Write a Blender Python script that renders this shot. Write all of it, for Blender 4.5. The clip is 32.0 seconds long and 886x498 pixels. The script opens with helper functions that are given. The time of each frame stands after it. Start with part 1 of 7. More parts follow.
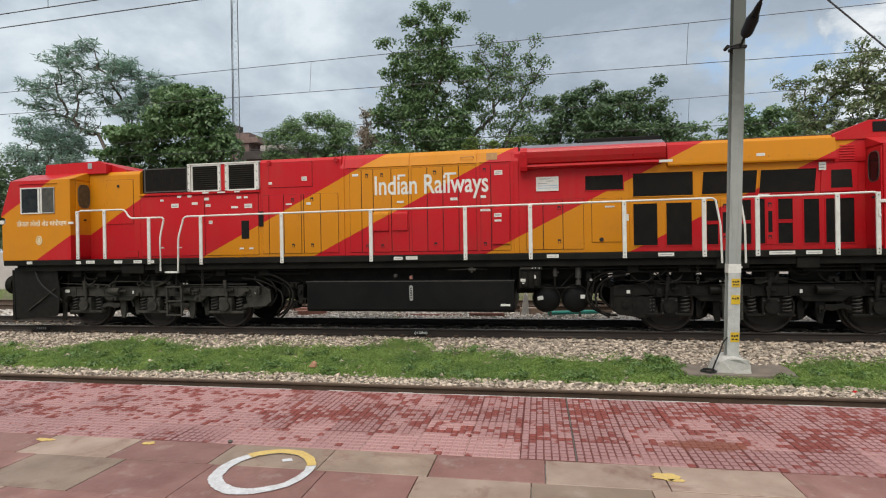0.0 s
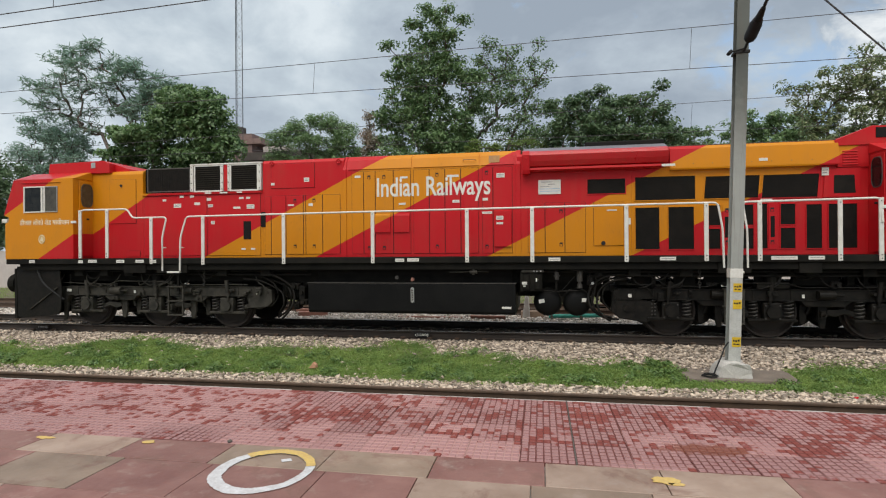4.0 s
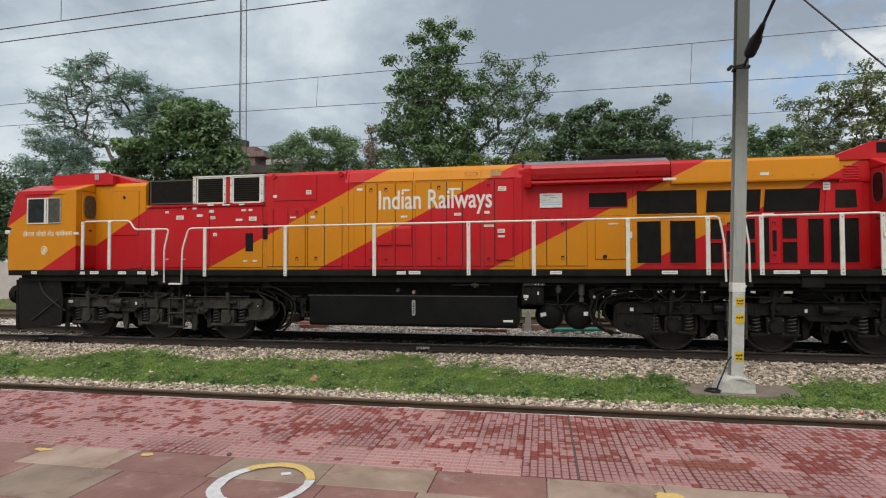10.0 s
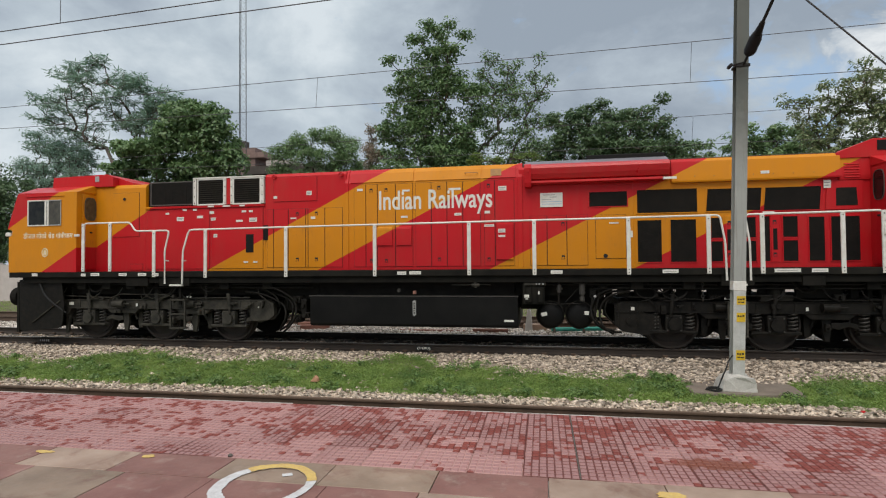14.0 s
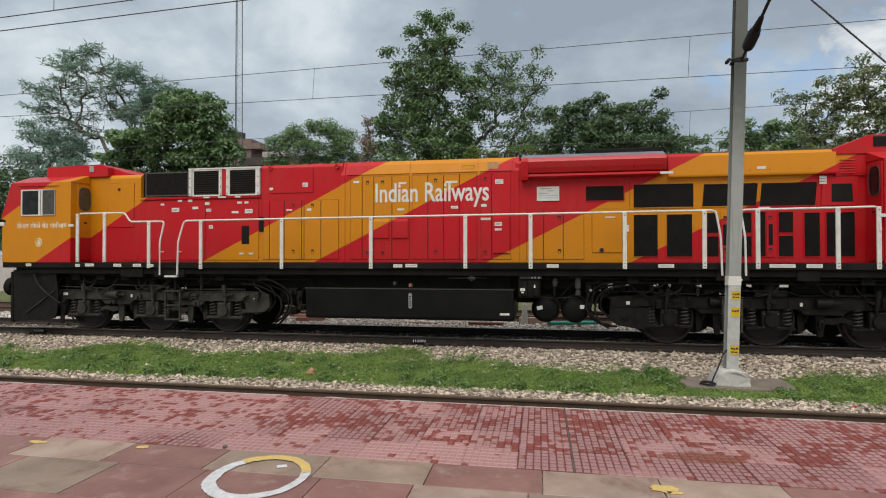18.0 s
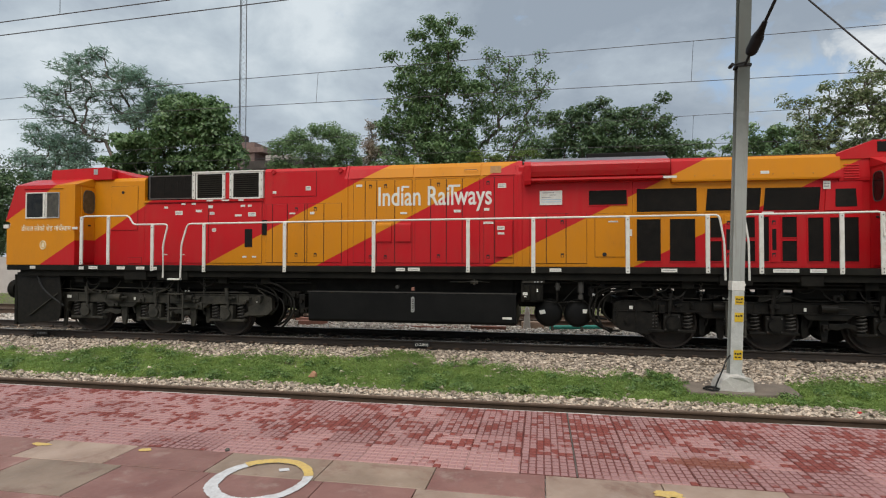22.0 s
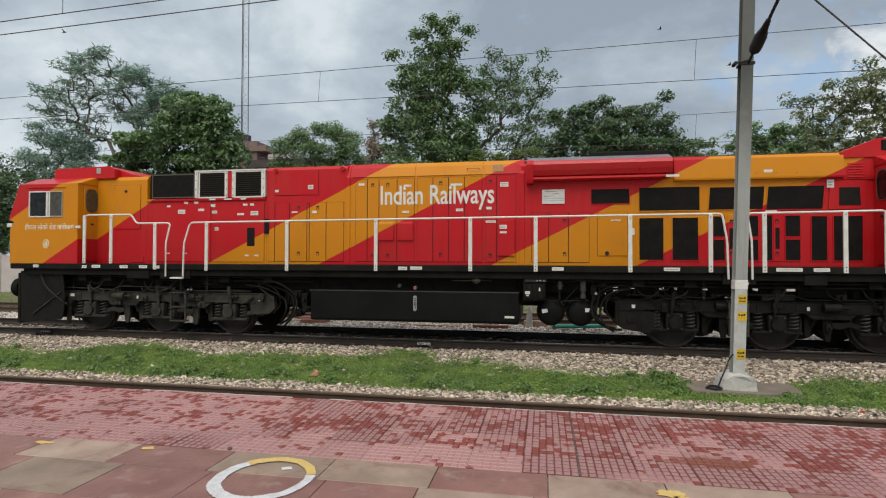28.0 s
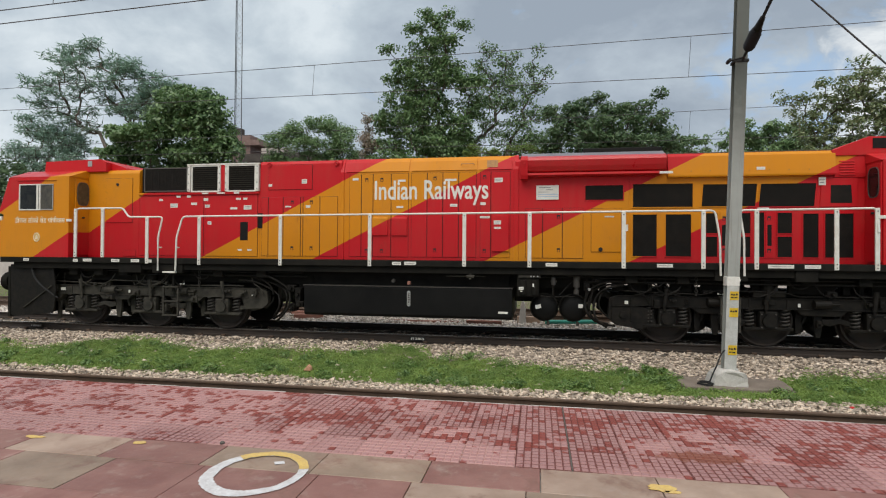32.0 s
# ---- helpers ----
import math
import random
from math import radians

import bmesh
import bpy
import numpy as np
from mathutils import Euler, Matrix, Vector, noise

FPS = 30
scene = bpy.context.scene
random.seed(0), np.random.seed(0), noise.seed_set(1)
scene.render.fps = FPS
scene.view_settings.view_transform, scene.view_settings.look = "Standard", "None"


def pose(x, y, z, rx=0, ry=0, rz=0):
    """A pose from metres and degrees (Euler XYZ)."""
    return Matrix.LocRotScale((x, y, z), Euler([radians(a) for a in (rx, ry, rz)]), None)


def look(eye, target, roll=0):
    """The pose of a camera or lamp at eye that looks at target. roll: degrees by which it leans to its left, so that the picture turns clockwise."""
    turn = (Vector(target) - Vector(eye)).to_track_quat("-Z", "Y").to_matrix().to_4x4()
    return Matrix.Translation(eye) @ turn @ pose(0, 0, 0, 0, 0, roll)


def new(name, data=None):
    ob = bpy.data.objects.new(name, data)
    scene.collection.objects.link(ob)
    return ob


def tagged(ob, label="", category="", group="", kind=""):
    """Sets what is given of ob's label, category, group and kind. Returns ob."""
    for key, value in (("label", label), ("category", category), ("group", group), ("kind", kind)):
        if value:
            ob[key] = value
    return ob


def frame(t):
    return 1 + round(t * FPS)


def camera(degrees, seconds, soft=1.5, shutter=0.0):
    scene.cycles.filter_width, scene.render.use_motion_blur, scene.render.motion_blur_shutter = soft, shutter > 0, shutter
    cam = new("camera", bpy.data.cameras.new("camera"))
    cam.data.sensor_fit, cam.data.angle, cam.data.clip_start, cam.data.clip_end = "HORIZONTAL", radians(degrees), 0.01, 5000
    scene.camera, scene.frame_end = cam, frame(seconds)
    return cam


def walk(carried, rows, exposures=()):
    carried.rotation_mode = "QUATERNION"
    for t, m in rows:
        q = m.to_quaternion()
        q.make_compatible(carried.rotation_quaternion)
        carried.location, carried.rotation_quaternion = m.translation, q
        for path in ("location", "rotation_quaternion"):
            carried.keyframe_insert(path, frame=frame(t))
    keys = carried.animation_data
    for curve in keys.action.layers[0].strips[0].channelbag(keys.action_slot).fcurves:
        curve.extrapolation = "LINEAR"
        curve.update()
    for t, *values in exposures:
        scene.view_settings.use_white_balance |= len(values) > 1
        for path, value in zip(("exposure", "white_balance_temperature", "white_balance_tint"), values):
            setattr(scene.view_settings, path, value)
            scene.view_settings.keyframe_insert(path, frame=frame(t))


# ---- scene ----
cam = camera(78.63, 32.0, soft=1.15)


def aim(x, y, z, yaw, pitch, roll):
    """A camera pose from a place and its turn: yaw to the left of +Y, pitch upwards, roll."""
    a, b = radians(yaw), radians(pitch)
    way = Vector((-math.sin(a) * math.cos(b), math.cos(a) * math.cos(b), math.sin(b)))
    return look((x, y, z), Vector((x, y, z)) + way * 10, roll)


walk(cam, [(t, aim(x, y, z, a, b, c)) for t, x, y, z, a, b, c in [
    (0.0, 0.002, -12.924, 1.866, 10.07, -0.26, -0.95),
    (0.5, 0.002, -12.924, 1.865, 10.16, -0.21, -1.00),
    (1.0, 0.003, -12.924, 1.865, 10.25, -0.13, -0.98),
    (1.5, 0.003, -12.924, 1.864, 10.36, -0.10, -0.74),
    (2.0, 0.003, -12.924, 1.863, 10.43, -0.02, -0.54),
    (2.5, 0.003, -12.923, 1.862, 10.52, 0.04, -0.52),
    (3.0, 0.003, -12.922, 1.861, 10.51, 0.05, -0.51),
    (3.5, 0.003, -12.922, 1.859, 10.40, 0.02, -0.48),
    (5.5, 0.007, -12.930, 1.851, 9.92, 0.38, -0.33),
    (6.0, 0.007, -12.931, 1.851, 9.90, 0.82, -0.25),
    (6.5, 0.006, -12.931, 1.851, 9.88, 0.95, -0.14),
    (7.0, 0.005, -12.932, 1.852, 9.98, 1.05, -0.18),
    (7.5, 0.005, -12.931, 1.852, 10.09, 1.07, -0.24),
    (8.0, 0.004, -12.930, 1.853, 10.17, 1.14, -0.24),
    (8.5, 0.003, -12.929, 1.853, 10.25, 1.21, -0.27),
    (9.0, 0.002, -12.928, 1.852, 10.28, 1.30, -0.19),
    (9.5, 0.002, -12.927, 1.852, 10.33, 1.34, -0.16),
    (10.0, 0.002, -12.926, 1.851, 10.39, 1.41, -0.20),
    (10.5, 0.002, -12.925, 1.851, 10.36, 1.48, -0.19),
    (11.0, 0.002, -12.925, 1.851, 10.38, 1.54, -0.21),
    (11.5, 0.002, -12.924, 1.851, 10.42, 1.62, -0.22),
    (12.0, 0.002, -12.924, 1.851, 10.42, 1.65, -0.28),
    (12.5, 0.002, -12.923, 1.851, 10.36, 1.66, -0.32),
    (13.0, 0.002, -12.922, 1.851, 10.39, 1.63, -0.40),
    (13.5, 0.003, -12.921, 1.851, 10.38, 1.50, -0.42),
    (14.0, 0.003, -12.920, 1.850, 10.45, 1.42, -0.50),
    (14.5, 0.003, -12.919, 1.850, 10.51, 1.37, -0.50),
    (16.5, 0.002, -12.910, 1.847, 10.41, 0.85, -0.08),
    (17.0, 0.002, -12.910, 1.848, 10.21, 0.73, 0.00),
    (17.5, 0.002, -12.910, 1.848, 10.11, 0.67, -0.04),
    (18.0, 0.002, -12.910, 1.848, 10.06, 0.69, -0.07),
    (18.5, 0.002, -12.911, 1.849, 9.96, 0.74, 0.07),
    (19.0, 0.001, -12.911, 1.849, 9.91, 0.83, 0.24),
    (19.5, 0.000, -12.912, 1.848, 9.96, 0.88, 0.30),
    (20.0, -0.001, -12.912, 1.848, 9.99, 0.96, 0.31),
    (20.5, -0.002, -12.912, 1.848, 10.09, 1.01, 0.27),
    (21.0, -0.002, -12.912, 1.848, 10.17, 1.10, 0.21),
    (21.5, -0.003, -12.912, 1.848, 10.27, 1.12, 0.16),
    (22.0, -0.003, -12.912, 1.848, 10.32, 1.09, 0.12),
    (22.5, -0.003, -12.912, 1.849, 10.34, 1.05, 0.08),
    (23.0, -0.003, -12.912, 1.849, 10.39, 1.09, 0.06),
    (23.5, -0.003, -12.911, 1.849, 10.48, 1.15, 0.05),
    (24.0, -0.003, -12.911, 1.849, 10.46, 1.11, 0.11),
    (24.5, -0.003, -12.910, 1.849, 10.45, 1.10, 0.10),
    (25.0, -0.004, -12.909, 1.848, 10.44, 1.12, 0.08),
    (25.5, -0.004, -12.908, 1.848, 10.43, 1.20, 0.18),
    (27.5, -0.007, -12.907, 1.847, 10.59, 1.08, 0.18),
    (28.0, -0.007, -12.907, 1.847, 10.54, 0.97, 0.14),
    (28.5, -0.007, -12.906, 1.846, 10.62, 0.81, 0.07),
    (29.0, -0.007, -12.906, 1.846, 10.71, 0.73, 0.05),
    (29.5, -0.007, -12.905, 1.845, 10.24, 0.70, 0.43),
    (30.0, -0.007, -12.904, 1.845, 9.81, 0.73, 0.51),
    (30.5, -0.008, -12.903, 1.844, 9.69, 0.67, 0.58),
    (31.0, -0.008, -12.903, 1.844, 9.74, 0.48, 0.52),
    (31.5, -0.008, -12.902, 1.843, 9.81, 0.44, 0.48),
    (32.0, -0.008, -12.902, 1.843, 9.90, 0.50, 0.41),
]], exposures=((0.0, 0.23), (3.0, 0.20), (5.0, 0.13), (7.0, 0.07), (30.5, 0.07), (32.0, 0.14)))

# ---- world, sun, exposure ----
SUN_EL, SUN_AZ = 59.0, 187.0
world = bpy.data.worlds.new("sky")
scene.world = world
world.use_nodes = True
wn, wl = world.node_tree.nodes, world.node_tree.links
wn.clear()


def wnode(kind, **kw):
    n = wn.new(kind)
    for k, v in kw.items():
        n.inputs[k].default_value = v
    return n


w_out = wn.new("ShaderNodeOutputWorld")
w_bg = wnode("ShaderNodeBackground", Strength=0.131)
w_sky = wn.new("ShaderNodeTexSky")
w_sky.sky_type, w_sky.sun_disc = "NISHITA", False
w_sky.sun_elevation, w_sky.sun_rotation = radians(SUN_EL), radians(SUN_AZ)
w_co = wn.new("ShaderNodeTexCoord")
w_map = wn.new("ShaderNodeMapping")
w_map.inputs["Scale"].default_value = (1.0, 1.0, 1.5)
w_map.inputs["Location"].default_value = (1.3, 2.2, 0.6)
wl.new(w_co.outputs["Generated"], w_map.inputs["Vector"])


def wcalc(op, a_, b_=0.0, c_=0.0):
    n = wn.new("ShaderNodeMath")
    n.operation = op
    for sock, v in zip(n.inputs, (a_, b_, c_)):
        if hasattr(v, "is_linked"):
            wl.new(v, sock)
        else:
            sock.default_value = v
    return n.outputs[0]


def wnoise(**kw):
    n = wnode("ShaderNodeTexNoise", **kw)
    wl.new(w_map.outputs[0], n.inputs["Vector"])
    return n.outputs["Fac"]


def wramp(fac, *stops):
    n = wn.new("ShaderNodeValToRGB")
    while len(n.color_ramp.elements) < len(stops):
        n.color_ramp.elements.new(0.5)
    for el, (p_, c_) in zip(n.color_ramp.elements, stops):
        el.position, el.color = p_, (*c_, 1)
    wl.new(fac, n.inputs["Fac"])
    return n.outputs["Color"]


def toward(way, inner, outer):
    """1 within inner of a heading (as a cosine) down to 0 at outer."""
    n = wn.new("ShaderNodeVectorMath")
    n.operation = "DOT_PRODUCT"
    n.inputs[1].default_value = Vector(way).normalized()
    wl.new(w_co.outputs["Generated"], n.inputs[0])
    r = wn.new("ShaderNodeMapRange")
    r.interpolation_type = "SMOOTHSTEP"
    r.inputs["From Min"].default_value, r.inputs["From Max"].default_value = outer, inner
    wl.new(n.outputs["Value"], r.inputs["Value"])
    return r.outputs[0]


def wmix(fac, c1, c2):
    n = wn.new("ShaderNodeMixRGB")
    for sock, v in ((n.inputs["Fac"], fac), (n.inputs["Color1"], c1), (n.inputs["Color2"], c2)):
        if hasattr(v, "is_linked"):
            wl.new(v, sock)
        elif isinstance(v, float):
            sock.default_value = v
        else:
            sock.default_value = (*v, 1)
    return n.outputs["Color"]


# an overcast of soft grey banks with paler rifts, and a broken edge with blue and white cumulus to the north-east
w_bank = wnoise(Scale=3.6, Detail=8.0, Roughness=0.56, Distortion=0.25)
w_wisp = wnoise(Scale=11.0, Detail=6.0, Roughness=0.6, Distortion=0.4)
w_h = wcalc("MULTIPLY_ADD", w_wisp, 0.16, wcalc("ADD", w_bank, -0.08))
w_h = wcalc("MULTIPLY_ADD", toward((0.13, 0.92, 0.38), 0.995, 0.90), -0.125, w_h)
w_h = wcalc("MULTIPLY_ADD", toward((-0.62, 0.72, 0.28), 0.99, 0.84), 0.06, w_h)
w_h = wcalc("MULTIPLY_ADD", toward((-0.183, 0.896, 0.405), 0.999, 0.978), -0.02, w_h)
w_h = wcalc("MULTIPLY_ADD", toward((0.193, 0.908, 0.371), 0.998, 0.972), -0.10, w_h)
w_h = wcalc("MULTIPLY_ADD", toward((0.0, 0.955, 0.295), 0.998, 0.975), 0.07, w_h)
w_h = wcalc("MULTIPLY_ADD", toward((0.275, 0.942, 0.19), 0.998, 0.972), 0.095, w_h)
w_cloud = wramp(w_h, (0.33, (2.30, 2.72, 3.25)), (0.46, (2.95, 3.42, 3.95)), (0.57, (3.70, 4.25, 4.72)), (0.70, (5.0, 5.5, 5.85)))
w_blue = wmix(0.7, w_sky.outputs[0], (2.9, 4.0, 5.4))
w_rift = wcalc("MULTIPLY_ADD", toward((0.42, 0.862, 0.30), 0.999, 0.968), 0.46, wcalc("MULTIPLY", wcalc("SUBTRACT", 0.5, w_wisp), 2.2))
w_open = wramp(w_rift, (0.34, (0, 0, 0)), (0.72, (0.85, 0.85, 0.85)))
w_puff = wcalc("MULTIPLY_ADD", toward((0.480, 0.843, 0.240), 0.999, 0.986), 0.50, wcalc("MULTIPLY", wcalc("SUBTRACT", w_wisp, 0.5), 1.1))
w_white = wramp(w_puff, (0.40, (0, 0, 0)), (0.64, (0.9, 0.9, 0.9)))
w_all = wmix(w_white, wmix(w_open, w_cloud, w_blue), (5.9, 6.15, 6.3))
wl.new(w_all, w_bg.inputs["Color"])
wl.new(w_bg.outputs[0], w_out.inputs["Surface"])

sun_data = bpy.data.lights.new("sun", "SUN")
sun_data.energy, sun_data.angle, sun_data.color = 2.4, radians(60), (1.0, 0.93, 0.83)
sun = new("sun", sun_data)
e, a = radians(SUN_EL), radians(SUN_AZ)
sun_way = Vector((math.sin(a) * math.cos(e), math.cos(a) * math.cos(e), math.sin(e)))
sun.matrix_world = look(sun_way * 60, (0, 0, 0))


# ---- materials ----
def nodes_of(name, rough=0.6, metal=0.0, spec=0.5):
    m = bpy.data.materials.new(name)
    m.use_nodes = True
    nt = m.node_tree
    b = nt.nodes["Principled BSDF"]
    b.inputs["Roughness"].default_value = rough
    b.inputs["Metallic"].default_value = metal
    b.inputs["Specular IOR Level"].default_value = spec
    return m, nt, b


def tex(nt, kind, vec, **kw):
    n = nt.nodes.new(kind)
    for k, v in kw.items():
        n.inputs[k].default_value = v
    if vec is not None:
        nt.links.new(vec, n.inputs["Vector"])
    return n


def ramp(nt, fac, *stops):
    n = nt.nodes.new("ShaderNodeValToRGB")
    cr = n.color_ramp
    while len(cr.elements) < len(stops):
        cr.elements.new(0.5)
    for el, (p, c) in zip(cr.elements, stops):
        el.position = p
        el.color = (*c, 1) if len(c) == 3 else c
    nt.links.new(fac, n.inputs["Fac"])
    return n.outputs["Color"]


def mixc(nt, fac, c1, c2, mode="MIX"):
    n = nt.nodes.new("ShaderNodeMixRGB")
    n.blend_type = mode
    for sock, v in ((n.inputs["Fac"], fac), (n.inputs["Color1"], c1), (n.inputs["Color2"], c2)):
        if hasattr(v, "is_linked"):
            nt.links.new(v, sock)
        elif isinstance(v, (int, float)):
            sock.default_value = v
        else:
            sock.default_value = (*v, 1)
    return n.outputs["Color"]


def calc(nt, op, a, b=0.0, c=0.0):
    n = nt.nodes.new("ShaderNodeMath")
    n.operation = op
    for sock, v in zip(n.inputs, (a, b, c)):
        if hasattr(v, "is_linked"):
            nt.links.new(v, sock)
        else:
            sock.default_value = v
    return n.outputs[0]


def bump(nt, b, height, strength=0.3, distance=0.01):
    n = nt.nodes.new("ShaderNodeBump")
    n.inputs["Strength"].default_value, n.inputs["Distance"].default_value = strength, distance
    nt.links.new(height, n.inputs["Height"])
    nt.links.new(n.outputs[0], b.inputs["Normal"])


def place(nt):
    return nt.nodes.new("ShaderNodeNewGeometry").outputs["Position"]


def grainy(name, c1, c2, rough=0.7, metal=0.0, scale=6.0, fine=60.0, relief=0.2, depth=0.004, vary=0.0, spec=0.5, island=False):
    """A surface of two tones with large blotches, fine grain and relief; vary: from piece to piece."""
    m, nt, b = nodes_of(name, rough, metal, spec)
    p = place(nt)
    big = tex(nt, "ShaderNodeTexNoise", p, Scale=scale, Detail=5.0, Roughness=0.6)
    small = tex(nt, "ShaderNodeTexNoise", p, Scale=fine, Detail=3.0)
    col = mixc(nt, ramp(nt, big.outputs["Fac"], (0.3, (0, 0, 0)), (0.7, (1, 1, 1))), c1, c2)
    col = mixc(nt, 0.5, col, ramp(nt, small.outputs["Fac"], (0.25, (0.35, 0.35, 0.35)), (0.75, (0.65, 0.65, 0.65))), "OVERLAY")
    if vary:
        if island:
            rnd = nt.nodes.new("ShaderNodeNewGeometry").outputs["Random Per Island"]
        else:
            rnd = nt.nodes.new("ShaderNodeObjectInfo").outputs["Random"]
        k = calc(nt, "MULTIPLY_ADD", rnd, vary * 2, 1 - vary)
        hs = nt.nodes.new("ShaderNodeHueSaturation")
        nt.links.new(k, hs.inputs["Value"])
        nt.links.new(col, hs.inputs["Color"])
        col = hs.outputs[0]
    nt.links.new(col, b.inputs["Base Color"])
    rr = ramp(nt, big.outputs["Fac"], (0.2, (rough * 0.85,) * 3), (0.8, (min(1, rough * 1.15),) * 3))
    nt.links.new(rr, b.inputs["Roughness"])
    bump(nt, b, small.outputs["Fac"], relief, depth)
    return m


RED, YELLOW = (0.53, 0.008, 0.014), (0.645, 0.240, 0.004)


def paint(name, livery, plain=RED, rough=0.42, spec=0.28):
    """Coach paint with dust and faint streaks; livery adds the slanted yellow bands."""
    m, nt, b = nodes_of(name, rough, spec=spec)
    p = place(nt)
    if livery:
        sep = nt.nodes.new("ShaderNodeSeparateXYZ")
        nt.links.new(p, sep.inputs[0])
        v = calc(nt, "MULTIPLY_ADD", sep.outputs["X"], -0.5, sep.outputs["Z"])
        w = calc(nt, "MULTIPLY_ADD", sep.outputs["X"], -0.6, sep.outputs["Z"])

        def band(q, lo, hi):
            return calc(nt, "MULTIPLY", calc(nt, "GREATER_THAN", q, lo), calc(nt, "LESS_THAN", q, hi))

        f = calc(nt, "MAXIMUM", calc(nt, "MAXIMUM", band(v, 0.74, 2.27), band(v, 4.30, 5.75)), band(w, 9.05, 10.74))
        col = mixc(nt, f, RED, YELLOW)
    else:
        col = mixc(nt, 0.0, plain, plain)
    mp = nt.nodes.new("ShaderNodeMapping")
    mp.inputs["Scale"].default_value = (6.0, 6.0, 0.7)
    nt.links.new(p, mp.inputs["Vector"])
    streak = tex(nt, "ShaderNodeTexNoise", mp.outputs[0], Scale=1.6, Detail=6.0, Roughness=0.65)
    cloud = tex(nt, "ShaderNodeTexNoise", p, Scale=1.3, Detail=5.0, Roughness=0.6)
    fine = tex(nt, "ShaderNodeTexNoise", p, Scale=45.0, Detail=2.0)
    dust = calc(nt, "MULTIPLY", streak.outputs["Fac"], cloud.outputs["Fac"])
    dirt = ramp(nt, dust, (0.2, (0.0, 0.0, 0.0)), (0.45, (0.12, 0.12, 0.12)))
    col = mixc(nt, dirt, col, (0.26, 0.15, 0.09))
    mc = nt.nodes.new("ShaderNodeMapping")
    mc.inputs["Scale"].default_value = (22.0, 22.0, 9.0)
    nt.links.new(p, mc.inputs["Vector"])
    chip = tex(nt, "ShaderNodeTexNoise", mc.outputs[0], Scale=1.0, Detail=5.0, Roughness=0.7)
    scuff = calc(nt, "MULTIPLY_ADD", cloud.outputs["Fac"], 0.25, chip.outputs["Fac"])
    col = mixc(nt, ramp(nt, scuff, (0.80, (0, 0, 0)), (0.88, (0.55, 0.55, 0.55))), col, (0.10, 0.045, 0.03))
    run = tex(nt, "ShaderNodeTexNoise", mp.outputs[0], Scale=5.0, Detail=4.0, Roughness=0.6)
    col = mixc(nt, ramp(nt, calc(nt, "MULTIPLY", run.outputs["Fac"], cloud.outputs["Fac"]), (0.33, (0, 0, 0)), (0.46, (0.22, 0.22, 0.22))), col, (0.16, 0.07, 0.04))
    nt.links.new(col, b.inputs["Base Color"])
    nt.links.new(ramp(nt, cloud.outputs["Fac"], (0.3, (rough * 0.8,) * 3), (0.7, (rough * 1.5,) * 3)), b.inputs["Roughness"])
    bump(nt, b, cloud.outputs["Fac"], 0.12, 0.02)
    return m


M_LIVERY = paint("livery_paint", True)
M_RED = paint("red_paint", False)
M_ROOF = paint("glossy_roof_paint", True, rough=0.3, spec=0.6)
M_WHITE = grainy("white_paint", (0.80, 0.785, 0.73), (0.66, 0.63, 0.56), 0.45, scale=9, relief=0.1)
M_BLACK = grainy("black_underframe", (0.0095, 0.0093, 0.0085), (0.023, 0.021, 0.0175), 0.7, scale=3, relief=0.25, spec=0.07)
M_TANK = grainy("black_tank_paint", (0.0052, 0.0052, 0.0052), (0.0115, 0.011, 0.0105), 0.5, scale=1.5, relief=0.08, spec=0.13)
# Greasy steel, its colour raised to paint in the haze over the left end.
M_HAZEGRIME = grainy("greasy_steel_haze_lifted", (0.021, 0.020, 0.0165), (0.072, 0.065, 0.052), 0.72, scale=5, relief=0.4, depth=0.006, spec=0.25)
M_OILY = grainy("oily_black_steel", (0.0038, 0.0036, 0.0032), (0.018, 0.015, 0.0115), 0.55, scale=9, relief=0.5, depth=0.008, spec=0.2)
M_SPRING = grainy("dusty_spring_steel", (0.03, 0.027, 0.024), (0.065, 0.058, 0.05), 0.6, scale=12)
M_WHEEL = grainy("wheel_steel", (0.014, 0.0105, 0.0085), (0.032, 0.023, 0.018), 0.6, metal=0.2, scale=5)
M_GRILLE = grainy("dark_grille", (0.006, 0.006, 0.006), (0.014, 0.012, 0.011), 0.7, scale=4, spec=0.2)
M_MESH = grainy("dusty_wire_mesh", (0.010, 0.0095, 0.0085), (0.021, 0.018, 0.015), 0.75, scale=7, spec=0.15)
M_LOUVRE = grainy("dusty_brown_louvre", (0.014, 0.012, 0.008), (0.026, 0.022, 0.015), 0.75, scale=5, spec=0.2)
M_GASKET = grainy("black_rubber", (0.012, 0.012, 0.012), (0.02, 0.02, 0.02), 0.8)
M_INK = grainy("faded_print", (0.20, 0.20, 0.20), (0.34, 0.33, 0.32), 0.6)
M_PATCH = grainy("old_brown_paint", (0.30, 0.15, 0.05), (0.42, 0.22, 0.07), 0.6, scale=12)
M_SEAL = grainy("grey_rubber", (0.06, 0.055, 0.05), (0.10, 0.09, 0.08), 0.7)
M_GREYROOF = grainy("grey_roof_steel", (0.22, 0.21, 0.235), (0.15, 0.145, 0.16), 0.5, scale=2)
M_ALU = grainy("aluminium_frame", (0.55, 0.55, 0.53), (0.42, 0.42, 0.40), 0.4, metal=0.6, scale=10)
M_RAIL = grainy("rusty_rail", (0.055, 0.034, 0.022), (0.105, 0.067, 0.044), 0.75, scale=4, relief=0.3)
